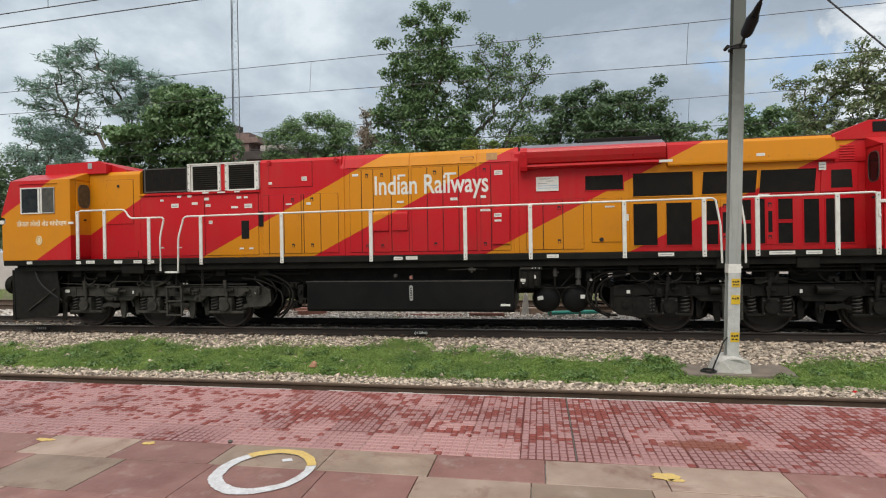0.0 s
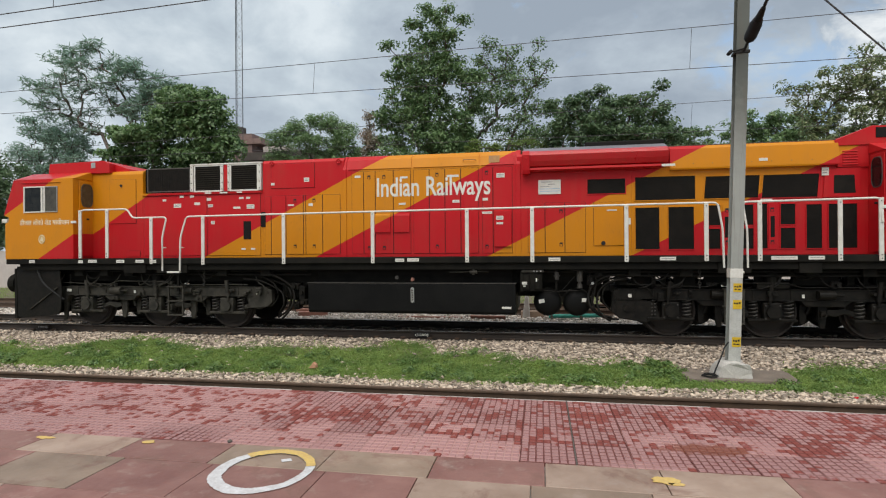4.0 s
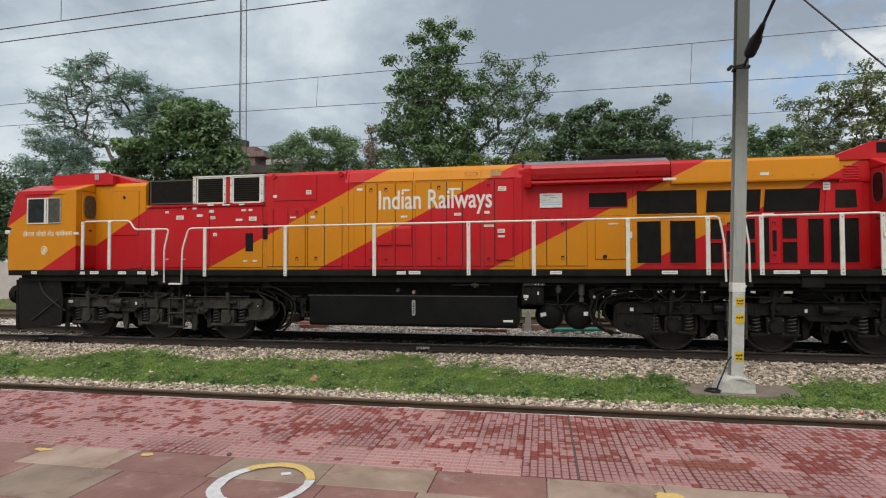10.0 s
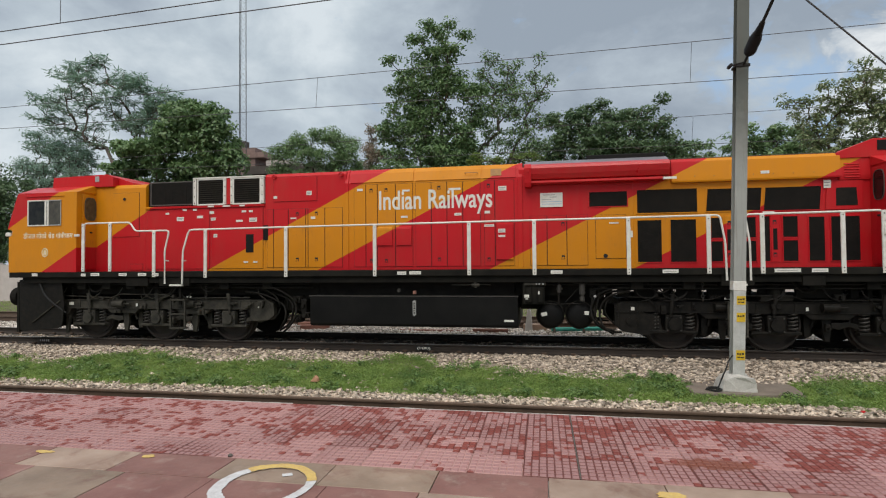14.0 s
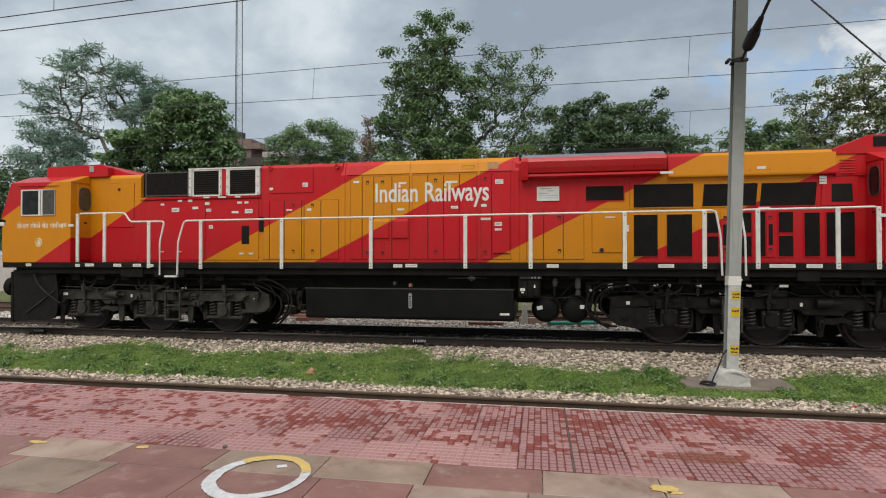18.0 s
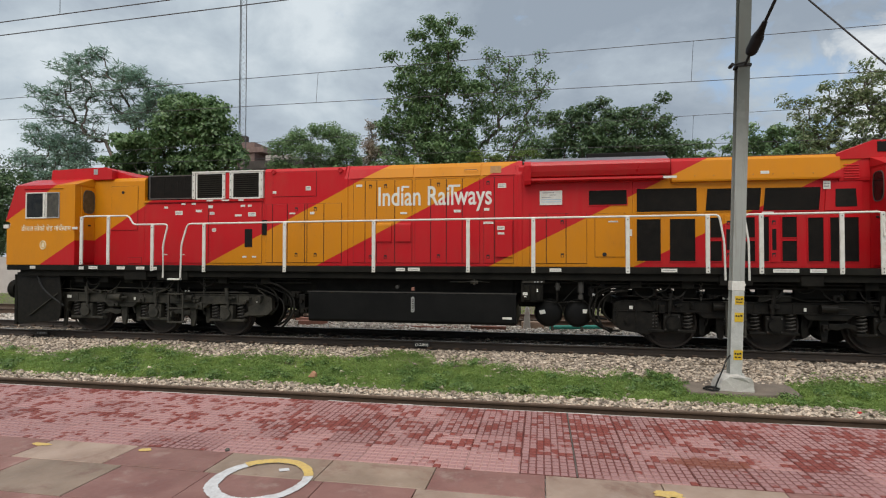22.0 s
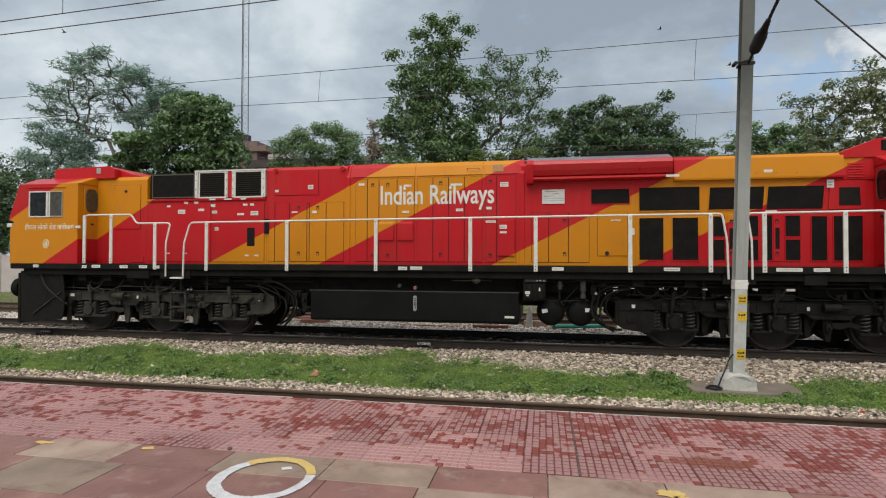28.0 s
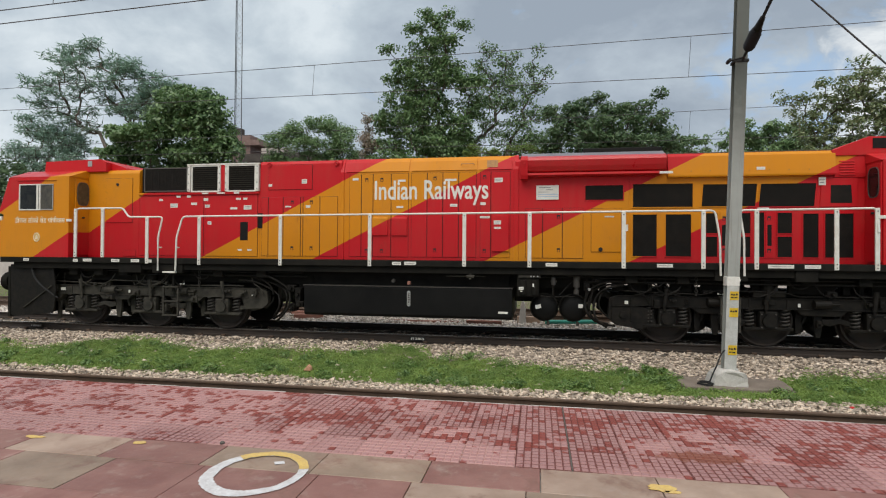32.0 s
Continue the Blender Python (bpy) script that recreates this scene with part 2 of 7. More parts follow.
M_OILRAIL = grainy("oily_rail", (0.018, 0.0125, 0.0095), (0.042, 0.029, 0.021), 0.7, scale=4, relief=0.3)
M_SHINE = grainy("polished_rail_head", (0.50, 0.47, 0.44), (0.62, 0.60, 0.57), 0.35, metal=0.6, scale=3)
M_RAILTOP = grainy("worn_rail_head", (0.14, 0.092, 0.064), (0.21, 0.150, 0.112), 0.5, metal=0.2, scale=3)
M_SLEEPER = grainy("oily_concrete_sleeper", (0.060, 0.052, 0.044), (0.13, 0.115, 0.10), 0.85, scale=5, relief=0.4)
M_STONE = grainy("ballast_stone", (0.40, 0.32, 0.25), (0.60, 0.505, 0.41), 0.9, scale=14, fine=90, relief=0.4, vary=0.55, island=True)


def soil_mat():
    """Dusty earth, with green turf in the strip between the two tracks."""
    m, nt, b = nodes_of("dusty_earth", 0.95)
    p = place(nt)
    big = tex(nt, "ShaderNodeTexNoise", p, Scale=2.2, Detail=5.0, Roughness=0.6)
    edge = tex(nt, "ShaderNodeTexNoise", p, Scale=3.5, Detail=6.0, Roughness=0.7)
    fine = tex(nt, "ShaderNodeTexNoise", p, Scale=40.0, Detail=4.0)
    earth = mixc(nt, big.outputs["Fac"], (0.11, 0.085, 0.062), (0.21, 0.17, 0.125))
    turf = mixc(nt, fine.outputs["Fac"], (0.075, 0.125, 0.030), (0.17, 0.235, 0.075))
    sep = nt.nodes.new("ShaderNodeSeparateXYZ")
    nt.links.new(p, sep.inputs[0])
    near = calc(nt, "ABSOLUTE", calc(nt, "ADD", sep.outputs["Y"], 3.35))
    k = calc(nt, "ADD", near, calc(nt, "MULTIPLY_ADD", edge.outputs["Fac"], 0.9, -0.45))
    col = mixc(nt, ramp(nt, k, (0.55, (1, 1, 1)), (0.85, (0, 0, 0))), earth, turf)
    nt.links.new(col, b.inputs["Base Color"])
    bump(nt, b, fine.outputs["Fac"], 0.6, 0.02)
    return m


M_SOIL = soil_mat()
M_CONCRETE = grainy("weathered_concrete", (0.44, 0.42, 0.39), (0.58, 0.56, 0.52), 0.85, scale=5, relief=0.4)


def pole_mat():
    """Grey mast paint, paler low down and darker upwards."""
    m, nt, b = nodes_of("weathered_mast_paint", 0.55)
    p = place(nt)
    sep = nt.nodes.new("ShaderNodeSeparateXYZ")
    nt.links.new(p, sep.inputs[0])
    big = tex(nt, "ShaderNodeTexNoise", p, Scale=2.2, Detail=6.0, Roughness=0.65)
    mp = nt.nodes.new("ShaderNodeMapping")
    mp.inputs["Scale"].default_value = (26.0, 26.0, 1.1)
    nt.links.new(p, mp.inputs["Vector"])
    run = tex(nt, "ShaderNodeTexNoise", mp.outputs[0], Scale=1.0, Detail=5.0, Roughness=0.6)
    fine = tex(nt, "ShaderNodeTexNoise", p, Scale=60.0, Detail=3.0)
    grey = mixc(nt, big.outputs["Fac"], (0.082, 0.091, 0.078), (0.135, 0.145, 0.128))
    pale_grey = mixc(nt, big.outputs["Fac"], (0.30, 0.31, 0.285), (0.42, 0.43, 0.40))
    k = calc(nt, "MULTIPLY_ADD", calc(nt, "SUBTRACT", big.outputs["Fac"], 0.5), 2.4, sep.outputs["Z"])
    col = mixc(nt, ramp(nt, calc(nt, "MULTIPLY", k, 0.1), (0.29, (0.95, 0.95, 0.95)), (0.47, (0, 0, 0))), grey, pale_grey)
    col = mixc(nt, ramp(nt, run.outputs["Fac"], (0.55, (0, 0, 0)), (0.75, (0.45, 0.45, 0.45))), col, (0.13, 0.105, 0.08))
    nt.links.new(col, b.inputs["Base Color"])
    bump(nt, b, fine.outputs["Fac"], 0.15, 0.003)
    return m


M_POLE = pole_mat()
M_WASH = grainy("dirty_whitewash", (0.40, 0.40, 0.37), (0.56, 0.56, 0.53), 0.7, scale=5, relief=0.2)
M_WIRE = grainy("weathered_grey_wire", (0.055, 0.055, 0.06), (0.09, 0.09, 0.092), 0.5, metal=0.3)
M_INSUL = grainy("dark_insulator", (0.008, 0.007, 0.008), (0.016, 0.014, 0.014), 0.45, spec=0.25)


def glass_mat():
    m, nt, b = nodes_of("tinted_window_glass", 0.05, spec=0.3)
    p = place(nt)
    n = tex(nt, "ShaderNodeTexNoise", p, Scale=7.0, Detail=3.0)
    nt.links.new(ramp(nt, n.outputs["Fac"], (0.3, (0.006, 0.007, 0.007)), (0.7, (0.022, 0.022, 0.018))), b.inputs["Base Color"])
    nt.links.new(ramp(nt, n.outputs["Fac"], (0.3, (0.04, 0.04, 0.04)), (0.7, (0.16, 0.16, 0.16))), b.inputs["Roughness"])
    return m


M_GLASS = glass_mat()
# Opaque glass whose brown tone paints in the light seen through the cab.
M_PALEGLASS = grainy("glass_with_painted_through_light", (0.045, 0.040, 0.030), (0.095, 0.085, 0.060), 0.12, scale=9, relief=0.0)
M_SKY = grainy("pale_blue_print", (0.30, 0.45, 0.62), (0.36, 0.50, 0.66), 0.5)
M_EMBLEM = grainy("faded_emblem_paint", (0.66, 0.38, 0.10), (0.70, 0.50, 0.24), 0.5, scale=26)
M_FADED = grainy("faded_cream_lettering", (0.74, 0.60, 0.38), (0.80, 0.72, 0.56), 0.6, scale=30)
M_CHALK = grainy("worn_white_marking", (0.68, 0.68, 0.69), (0.50, 0.48, 0.48), 0.7, scale=14)
M_YPAINT = grainy("worn_yellow_marking", (0.68, 0.47, 0.13), (0.57, 0.40, 0.16), 0.7, scale=16)


# ---- mesh helpers ----
def link(name, bm, material, parent=None, label="", smooth=False):
    me = bpy.data.meshes.new(name)
    bm.to_mesh(me)
    bm.free()
    if smooth:
        me.polygons.foreach_set("use_smooth", [True] * len(me.polygons))
    for mt in (material if isinstance(material, (list, tuple)) else [material]):
        me.materials.append(mt)
    ob = new(name, me)
    if parent is not None:
        ob.parent = parent
    if label:
        ob["label"] = label
    return ob


def part(name, bm, material, parent, label="", smooth=False):
    return link(name, bm, material, parent, label, smooth)


def thing(name, label, category, group="", kind="", at=(0, 0, 0)):
    ob = new(name)
    ob.location = at
    return tagged(ob, label, category, group, kind)


def box(x0, x1, y0, y1, z0, z1, r=0.0, bm=None):
    """A box with its edges bevelled by r."""
    bm = bm or bmesh.new()
    made = bmesh.ops.create_cube(bm, size=1.0)["verts"]
    for v in made:
        v.co = Vector(((x0 + x1) / 2 + v.co.x * (x1 - x0), (y0 + y1) / 2 + v.co.y * (y1 - y0), (z0 + z1) / 2 + v.co.z * (z1 - z0)))
    if r > 0:
        edges = list({e for v in made for e in v.link_edges})
        bmesh.ops.bevel(bm, geom=edges, offset=r, segments=2 if r > 0.012 else 1, affect="EDGES", profile=0.6)
    return bm


def prism(profile, axis, lo, hi, r=0.0, bm=None):
    """A closed outline drawn in the plane across an axis, pushed from lo to hi along it."""
    bm = bm or bmesh.new()
    n = len(profile)

    def at(u, v, w):
        return {"x": (w, u, v), "y": (u, w, v), "z": (u, v, w)}[axis]

    a = [bm.verts.new(at(u, v, lo)) for u, v in profile]
    b = [bm.verts.new(at(u, v, hi)) for u, v in profile]
    fs = [bm.faces.new(a), bm.faces.new(b[::-1])]
    for i in range(n):
        j = (i + 1) % n
        fs.append(bm.faces.new((a[j], a[i], b[i], b[j])))
    bmesh.ops.recalc_face_normals(bm, faces=fs)
    if r > 0:
        bmesh.ops.bevel(bm, geom=list({e for f in fs for e in f.edges}), offset=r, segments=2, affect="EDGES", profile=0.6)
    return bm


def rod(p, q, r, n=8, bm=None, r2=None, caps=True):
    """A round bar from p to q."""
    bm = bm or bmesh.new()
    p, q = Vector(p), Vector(q)
    d = q - p
    m = Matrix.Translation((p + q) / 2) @ d.to_track_quat("Z", "Y").to_matrix().to_4x4()
    bmesh.ops.create_cone(bm, cap_ends=caps, segments=n, radius1=r, radius2=r if r2 is None else r2, depth=d.length, matrix=m)
    return bm


def pipe(points, r, n=8, bm=None):
    """A bent round tube through points."""
    bm = bm or bmesh.new()
    pts = [Vector(p) for p in points]
    rings = []
    for i, p in enumerate(pts):
        d = (pts[min(i + 1, len(pts) - 1)] - pts[max(i - 1, 0)]).normalized()
        q = d.to_track_quat("Z", "Y")
        rings.append([bm.verts.new(p + q @ Vector((r * math.cos(2 * math.pi * k / n), r * math.sin(2 * math.pi * k / n), 0))) for k in range(n)])
    for a, b in zip(rings, rings[1:]):
        for k in range(n):
            bm.faces.new((a[k], a[(k + 1) % n], b[(k + 1) % n], b[k]))
    bm.faces.new(rings[0][::-1])
    bm.faces.new(rings[-1])
    bmesh.ops.recalc_face_normals(bm, faces=bm.faces)
    return bm


def soften(points, r=0.06, n=4):
    """Round the corners of a polyline."""
    pts = [Vector(p) for p in points]
    out = [pts[0]]
    for a, b, c in zip(pts, pts[1:], pts[2:]):
        u, v = (a - b), (c - b)
        k = min(r, u.length * 0.45, v.length * 0.45)
        s, e_ = b + u.normalized() * k, b + v.normalized() * k
        for i in range(n + 1):
            t = i / n
            out.append(s.lerp(b, t).lerp(b.lerp(e_, t), t))
    out.append(pts[-1])
    return out


def np_mesh(name, verts, faces, material, smooth=False):
    """A mesh from arrays of vertices (n, 3) and faces (m, 3 or 4)."""
    me = bpy.data.meshes.new(name)
    k = faces.shape[1]
    me.vertices.add(len(verts))
    me.vertices.foreach_set("co", np.asarray(verts, dtype=np.float32).ravel())
    me.loops.add(len(faces) * k)
    me.loops.foreach_set("vertex_index", np.asarray(faces, dtype=np.int32).ravel())
    me.polygons.add(len(faces))
    me.polygons.foreach_set("loop_start", np.arange(0, len(faces) * k, k, dtype=np.int32))
    me.polygons.foreach_set("loop_total", np.full(len(faces), k, dtype=np.int32))
    me.update(calc_edges=True)
    me.validate()
    if smooth:
        me.polygons.foreach_set("use_smooth", [True] * len(me.polygons))
    me.materials.append(material)
    return me

# ---- ground, platform and tracks ----
PLAT_Y, PLAT_Z = -7.46, 0.35
TRACKS = (("near", -5.79, -0.24), ("loco", 0.0, 0.0), ("far", 5.0, -0.02))


def ground_z(y):
    ys = (-3000, -7.4, -4.75, -4.3, -3.1, -2.0, -1.25, 1.25, 2.2, 3.6, 6.4, 8.5, 3000)
    zs = (-0.46, -0.45, -0.40, -0.36, -0.31, -0.26, -0.20, -0.20, -0.22, -0.21, -0.21, -0.30, -0.30)
    return float(np.interp(y, ys, zs))


def rise(x, y):
    """Low swells of the ground beside the tracks."""
    return 0.035 * noise.noise((x * 0.7, y * 0.9, 0)) if -6.8 < y < 12 and abs(x) < 25 and not -1.3 < y < 1.3 else 0.0


def ground_sheet():
    xs = [-3000, -400, -90, -40] + [-24 + 0.5 * i for i in range(85)] + [40, 90, 400, 3000]
    ys = [-3000, -300, -60, -20, -7.4] + [-7.0 + 0.25 * i for i in range(77)] + [16, 24, 40, 90, 400, 3000]
    bm = bmesh.new()
    grid = []
    for x in xs:
        col = []
        for y in ys:
            z = ground_z(y)
            z += rise(x, y)
            col.append(bm.verts.new((x, y, z)))
        grid.append(col)
    for a, b in zip(grid, grid[1:]):
        for j in range(len(ys) - 1):
            bm.faces.new((a[j], b[j], b[j + 1], a[j + 1]))
    bmesh.ops.recalc_face_normals(bm, faces=bm.faces)
    if bm.faces[0].normal.z < 0:
        bmesh.ops.reverse_faces(bm, faces=bm.faces)
    ob = link("ground", bm, M_SOIL, smooth=True)
    return tagged(ob, "dusty brown earth of the railway yard", "ground", kind="structure")


ground_sheet()


def rail_profile(y, z):
    """The outline of a flat-bottomed rail whose head lies at height z."""
    half = [(0.068, -0.172), (0.068, -0.160), (0.022, -0.142), (0.009, -0.125), (0.009, -0.052), (0.030, -0.038), (0.035, -0.030), (0.035, -0.010), (0.027, 0.0)]
    return [(y + u, z + v) for u, v in half] + [(y - u, z + v) for u, v in reversed(half)]


def railway(name, y, z, label, side=None, head=None):
    t = thing("railway_track", label, "railway track", kind="structure")
    for s in (-1, 1):
        bm = prism(rail_profile(y + s * 0.875, z), "x", -120, 120)
        for f in bm.faces:
            f.material_index = 1 if f.normal.z > 0.9 and f.calc_center_median().z > z - 0.005 else 0
        part("rail", bm, [side or M_RAIL, head or M_RAILTOP], t, "rust-brown steel rail")
    sleeper = prism([(-0.13, -0.40), (0.13, -0.40), (0.10, -0.185), (-0.10, -0.185)], "y", -1.3, 1.3, 0.008)
    me = None
    for i in range(-38, 24):
        if me is None:
            ob = part("sleeper", sleeper, M_SLEEPER, t, "oil-stained concrete sleeper")
            me = ob.data
        else:
            ob = new("sleeper", me)
            ob.parent = t
        ob.location = (i * 0.62, y, z)
    clip = box(-0.05, 0.05, -0.035, 0.035, 0, 0.05, 0.008)
    cme = None
    for i in range(-28, 16):
        for u in (-0.875 - 0.085, -0.875 + 0.085, 0.875 - 0.085):
            if cme is None:
                ob = part("rail_clip", clip, M_RAIL, t, "rusty rail fastening clip")
                cme = ob.data
            else:
                ob = new("rail_clip", cme)
                ob.parent = t
            ob.location = (i * 0.62, y + u, z - 0.172)
    return t


railway("near", *TRACKS[0][1:], "rusty steel rails beside the platform edge")
railway("loco", *TRACKS[1][1:], "rusty rails on oily sleepers under the locomotive", M_OILRAIL, M_SHINE)
railway("far", *TRACKS[2][1:], "rusty rails of the track behind the locomotive")


def platform():
    bm = box(-200, 200, -60, PLAT_Y - 0.012, -0.6, PLAT_Z - 0.03)
    ob = link("platform", bm, M_CONCRETE)
    tagged(ob, "railway platform paved with red tiles and stone slabs", "platform", kind="structure")
    return ob


PLATFORM = platform()


def tile_mat():
    m, nt, b = nodes_of("red_checker_tile", 0.55)
    p = place(nt)
    snap = nt.nodes.new("ShaderNodeVectorMath")
    snap.operation = "SNAP"
    snap.inputs[1].default_value = (0.3975 / 7, 0.06625, 10.0)
    shift = nt.nodes.new("ShaderNodeVectorMath")
    shift.operation = "ADD"
    shift.inputs[1].default_value = (-0.24 + 0.3975 * 10, 7.46 + 0.3975 * 10, 5.0)
    nt.links.new(p, shift.inputs[0])
    nt.links.new(shift.outputs[0], snap.inputs[0])
    wn_ = tex(nt, "ShaderNodeTexWhiteNoise", snap.outputs[0])
    stretch = nt.nodes.new("ShaderNodeMapping")
    stretch.inputs["Scale"].default_value = (1.0, 1.35, 1.0)
    stretch.inputs["Location"].default_value = (1.9, 0.7, 0.0)
    nt.links.new(snap.outputs[0], stretch.inputs["Vector"])
    patch = tex(nt, "ShaderNodeTexNoise", stretch.outputs[0], Scale=1.9, Detail=5.0, Roughness=0.66)
    fine = tex(nt, "ShaderNodeTexNoise", p, Scale=70.0, Detail=3.0)
    mid = tex(nt, "ShaderNodeTexNoise", p, Scale=11.0, Detail=5.0, Roughness=0.6)
    v = calc(nt, "ADD", calc(nt, "MULTIPLY", patch.outputs["Fac"], 1.0), calc(nt, "MULTIPLY_ADD", wn_.outputs["Value"], 0.24, 0.02))
    v = calc(nt, "MULTIPLY_ADD", mid.outputs["Fac"], 0.42, calc(nt, "SUBTRACT", v, 0.16))
    sepv = nt.nodes.new("ShaderNodeSeparateXYZ")
    nt.links.new(p, sepv.inputs[0])
    v = calc(nt, "MULTIPLY_ADD", calc(nt, "LESS_THAN", sepv.outputs["Y"], -8.66), -0.09, v)
    mask = ramp(nt, v, (0.722, (0, 0, 0)), (0.765, (1, 1, 1)))
    pale = mixc(nt, mid.outputs["Fac"], (0.325, 0.157, 0.152), (0.420, 0.238, 0.230))
    red = mixc(nt, mid.outputs["Fac"], (0.19, 0.034, 0.026), (0.275, 0.064, 0.048))
    col = mixc(nt, mask, pale, red)
    sep = nt.nodes.new("ShaderNodeSeparateXYZ")
    nt.links.new(p, sep.inputs[0])
    groove = calc(nt, "LESS_THAN", sep.outputs["Z"], PLAT_Z - 0.0026)
    fill = tex(nt, "ShaderNodeTexNoise", p, Scale=1.1, Detail=3.0)
    rnd0 = nt.nodes.new("ShaderNodeObjectInfo").outputs["Random"]
    lay = calc(nt, "MULTIPLY_ADD", calc(nt, "MULTIPLY_ADD", sep.outputs["X"], 0.35, sep.outputs["Y"]), -0.10, calc(nt, "MULTIPLY_ADD", rnd0, 0.22, calc(nt, "MULTIPLY_ADD", fill.outputs["Fac"], 0.9, -0.90)))
    gcol = mixc(nt, ramp(nt, lay, (0.46, (0, 0, 0)), (0.56, (1, 1, 1))), (0.165, 0.055, 0.046), (0.41, 0.23, 0.21))
    gcol = mixc(nt, mask, gcol, (0.145, 0.028, 0.020))
    col = mixc(nt, groove, col, gcol)
    spot = nt.nodes.new("ShaderNodeMapping")
    spot.inputs["Location"].default_value = (-1.22 * 1.55, 8.62 * 4.6, 0)
    spot.inputs["Scale"].default_value = (1.55, 4.6, 0)
    nt.links.new(p, spot.inputs["Vector"])
    far = nt.nodes.new("ShaderNodeVectorMath")
    far.operation = "LENGTH"
    nt.links.new(spot.outputs[0], far.inputs[0])
    wet = calc(nt, "MULTIPLY_ADD", mid.outputs["Fac"], 0.9, far.outputs["Value"])
    col = mixc(nt, ramp(nt, wet, (0.85, (0.9, 0.9, 0.9)), (1.25, (0, 0, 0))), col, (0.20, 0.055, 0.030))
    hs = nt.nodes.new("ShaderNodeHueSaturation")
    rnd = nt.nodes.new("ShaderNodeObjectInfo").outputs["Random"]
    nt.links.new(calc(nt, "MULTIPLY_ADD", rnd, 0.2, 0.9), hs.inputs["Value"])
    nt.links.new(col, hs.inputs["Color"])
    nt.links.new(hs.outputs[0], b.inputs["Base Color"])
    nt.links.new(ramp(nt, v, (0.6, (0.5, 0.5, 0.5)), (0.8, (0.62, 0.62, 0.62))), b.inputs["Roughness"])
    bump(nt, b, fine.outputs["Fac"], 0.25, 0.003)
    return m


M_TILE = tile_mat()


def slab_mat(name, c1, c2):
    m, nt, b = nodes_of(name, 0.55)
    p = place(nt)
    big = tex(nt, "ShaderNodeTexNoise", p, Scale=2.6, Detail=6.0, Roughness=0.6)
    dust = tex(nt, "ShaderNodeTexNoise", p, Scale=5.5, Detail=7.0, Roughness=0.7)
    fine = tex(nt, "ShaderNodeTexNoise", p, Scale=80.0, Detail=3.0)
    col = mixc(nt, ramp(nt, big.outputs["Fac"], (0.35, (0, 0, 0)), (0.65, (1, 1, 1))), c1, c2)
    stain = tex(nt, "ShaderNodeTexNoise", p, Scale=3.4, Detail=8.0, Roughness=0.68, Distortion=0.6)
    col = mixc(nt, ramp(nt, stain.outputs["Fac"], (0.36, (0.6, 0.6, 0.6)), (0.47, (0, 0, 0))), col, (0.20, 0.105, 0.08))
    col = mixc(nt, ramp(nt, dust.outputs["Fac"], (0.55, (0, 0, 0)), (0.75, (0.55, 0.55, 0.55))), col, (0.46, 0.37, 0.32))
    hs = nt.nodes.new("ShaderNodeHueSaturation")
    rnd = nt.nodes.new("ShaderNodeObjectInfo").outputs["Random"]
    nt.links.new(calc(nt, "MULTIPLY_ADD", rnd, 0.24, 0.88), hs.inputs["Value"])
    nt.links.new(col, hs.inputs["Color"])
    nt.links.new(hs.outputs[0], b.inputs["Base Color"])
    nt.links.new(ramp(nt, dust.outputs["Fac"], (0.3, (0.42, 0.42, 0.42)), (0.7, (0.7, 0.7, 0.7))), b.inputs["Roughness"])
    bump(nt, b, mixc(nt, 0.4, big.outputs["Fac"], fine.outputs["Fac"]), 0.3, 0.006)
    return m


M_SLAB = {"b": slab_mat("buff_sandstone", (0.31, 0.215, 0.163), (0.425, 0.312, 0.245)),
          "o": slab_mat("olive_sandstone", (0.235, 0.170, 0.125), (0.325, 0.238, 0.178)),
          "r": slab_mat("red_sandstone", (0.22, 0.10, 0.085), (0.30, 0.155, 0.13))}

# ---- the locomotive ----
LOCO = thing("locomotive", "red and yellow diesel locomotive with white handrails on the track", "locomotive")
SIDE, HOOD = 1.5, 0.92  # half widths of the cabs and of the hood
SILL = 1.69


def lp(name, bm, material, parent=None, label="", smooth=False):
    return part(name, bm, material, parent or LOCO, label, smooth)


# underframe and walkway
bm = box(-13.22, 8.47, -SIDE, SIDE, SILL - 0.13, SILL, 0.008)
box(-12.9, 8.0, -1.0, 1.0, 1.26, SILL - 0.13, 0.01, bm)
box(-12.9, 1.36, -1.0, 1.0, 1.12, 1.27, 0.0, bm)
box(1.30, 1.44, -1.0, -0.9, 0.95, 1.27, 0.0, bm)
for x0, x1 in ((1.55, 1.78), (1.88, 2.30), (2.47, 2.56), (2.72, 3.14), (3.32, 4.08), (4.28, 4.74), (4.97, 5.80), (5.95, 6.08), (6.24, 6.32), (6.46, 8.0)):
    box(x0, x1, -1.0, -0.9, 1.08, 1.27, 0.0, bm)
box(-6.05, -5.25, -0.95, 0.95, 0.74, 1.2, 0.02, bm)
box(-0.50, 1.3, -0.75, 0.75, 0.80, 1.2, 0.02, bm)
box(-12.9, 8.15, -1.42, -1.30, 1.42, SILL - 0.13, 0.0, bm)
box(-12.9, 8.15, 1.30, 1.42, 1.42, SILL - 0.13, 0.0, bm)
lp("underframe", bm, M_BLACK, label="black steel underframe sill")
for x0, x1 in ((-9.9, -9.3), (-9.0, -8.2), (3.45, 4.05), (4.9, 5.3)):
    lp("sill_bracket", box(x0, x1, -1.46, -1.2, 1.34, SILL - 0.13, 0.01), M_BLACK)


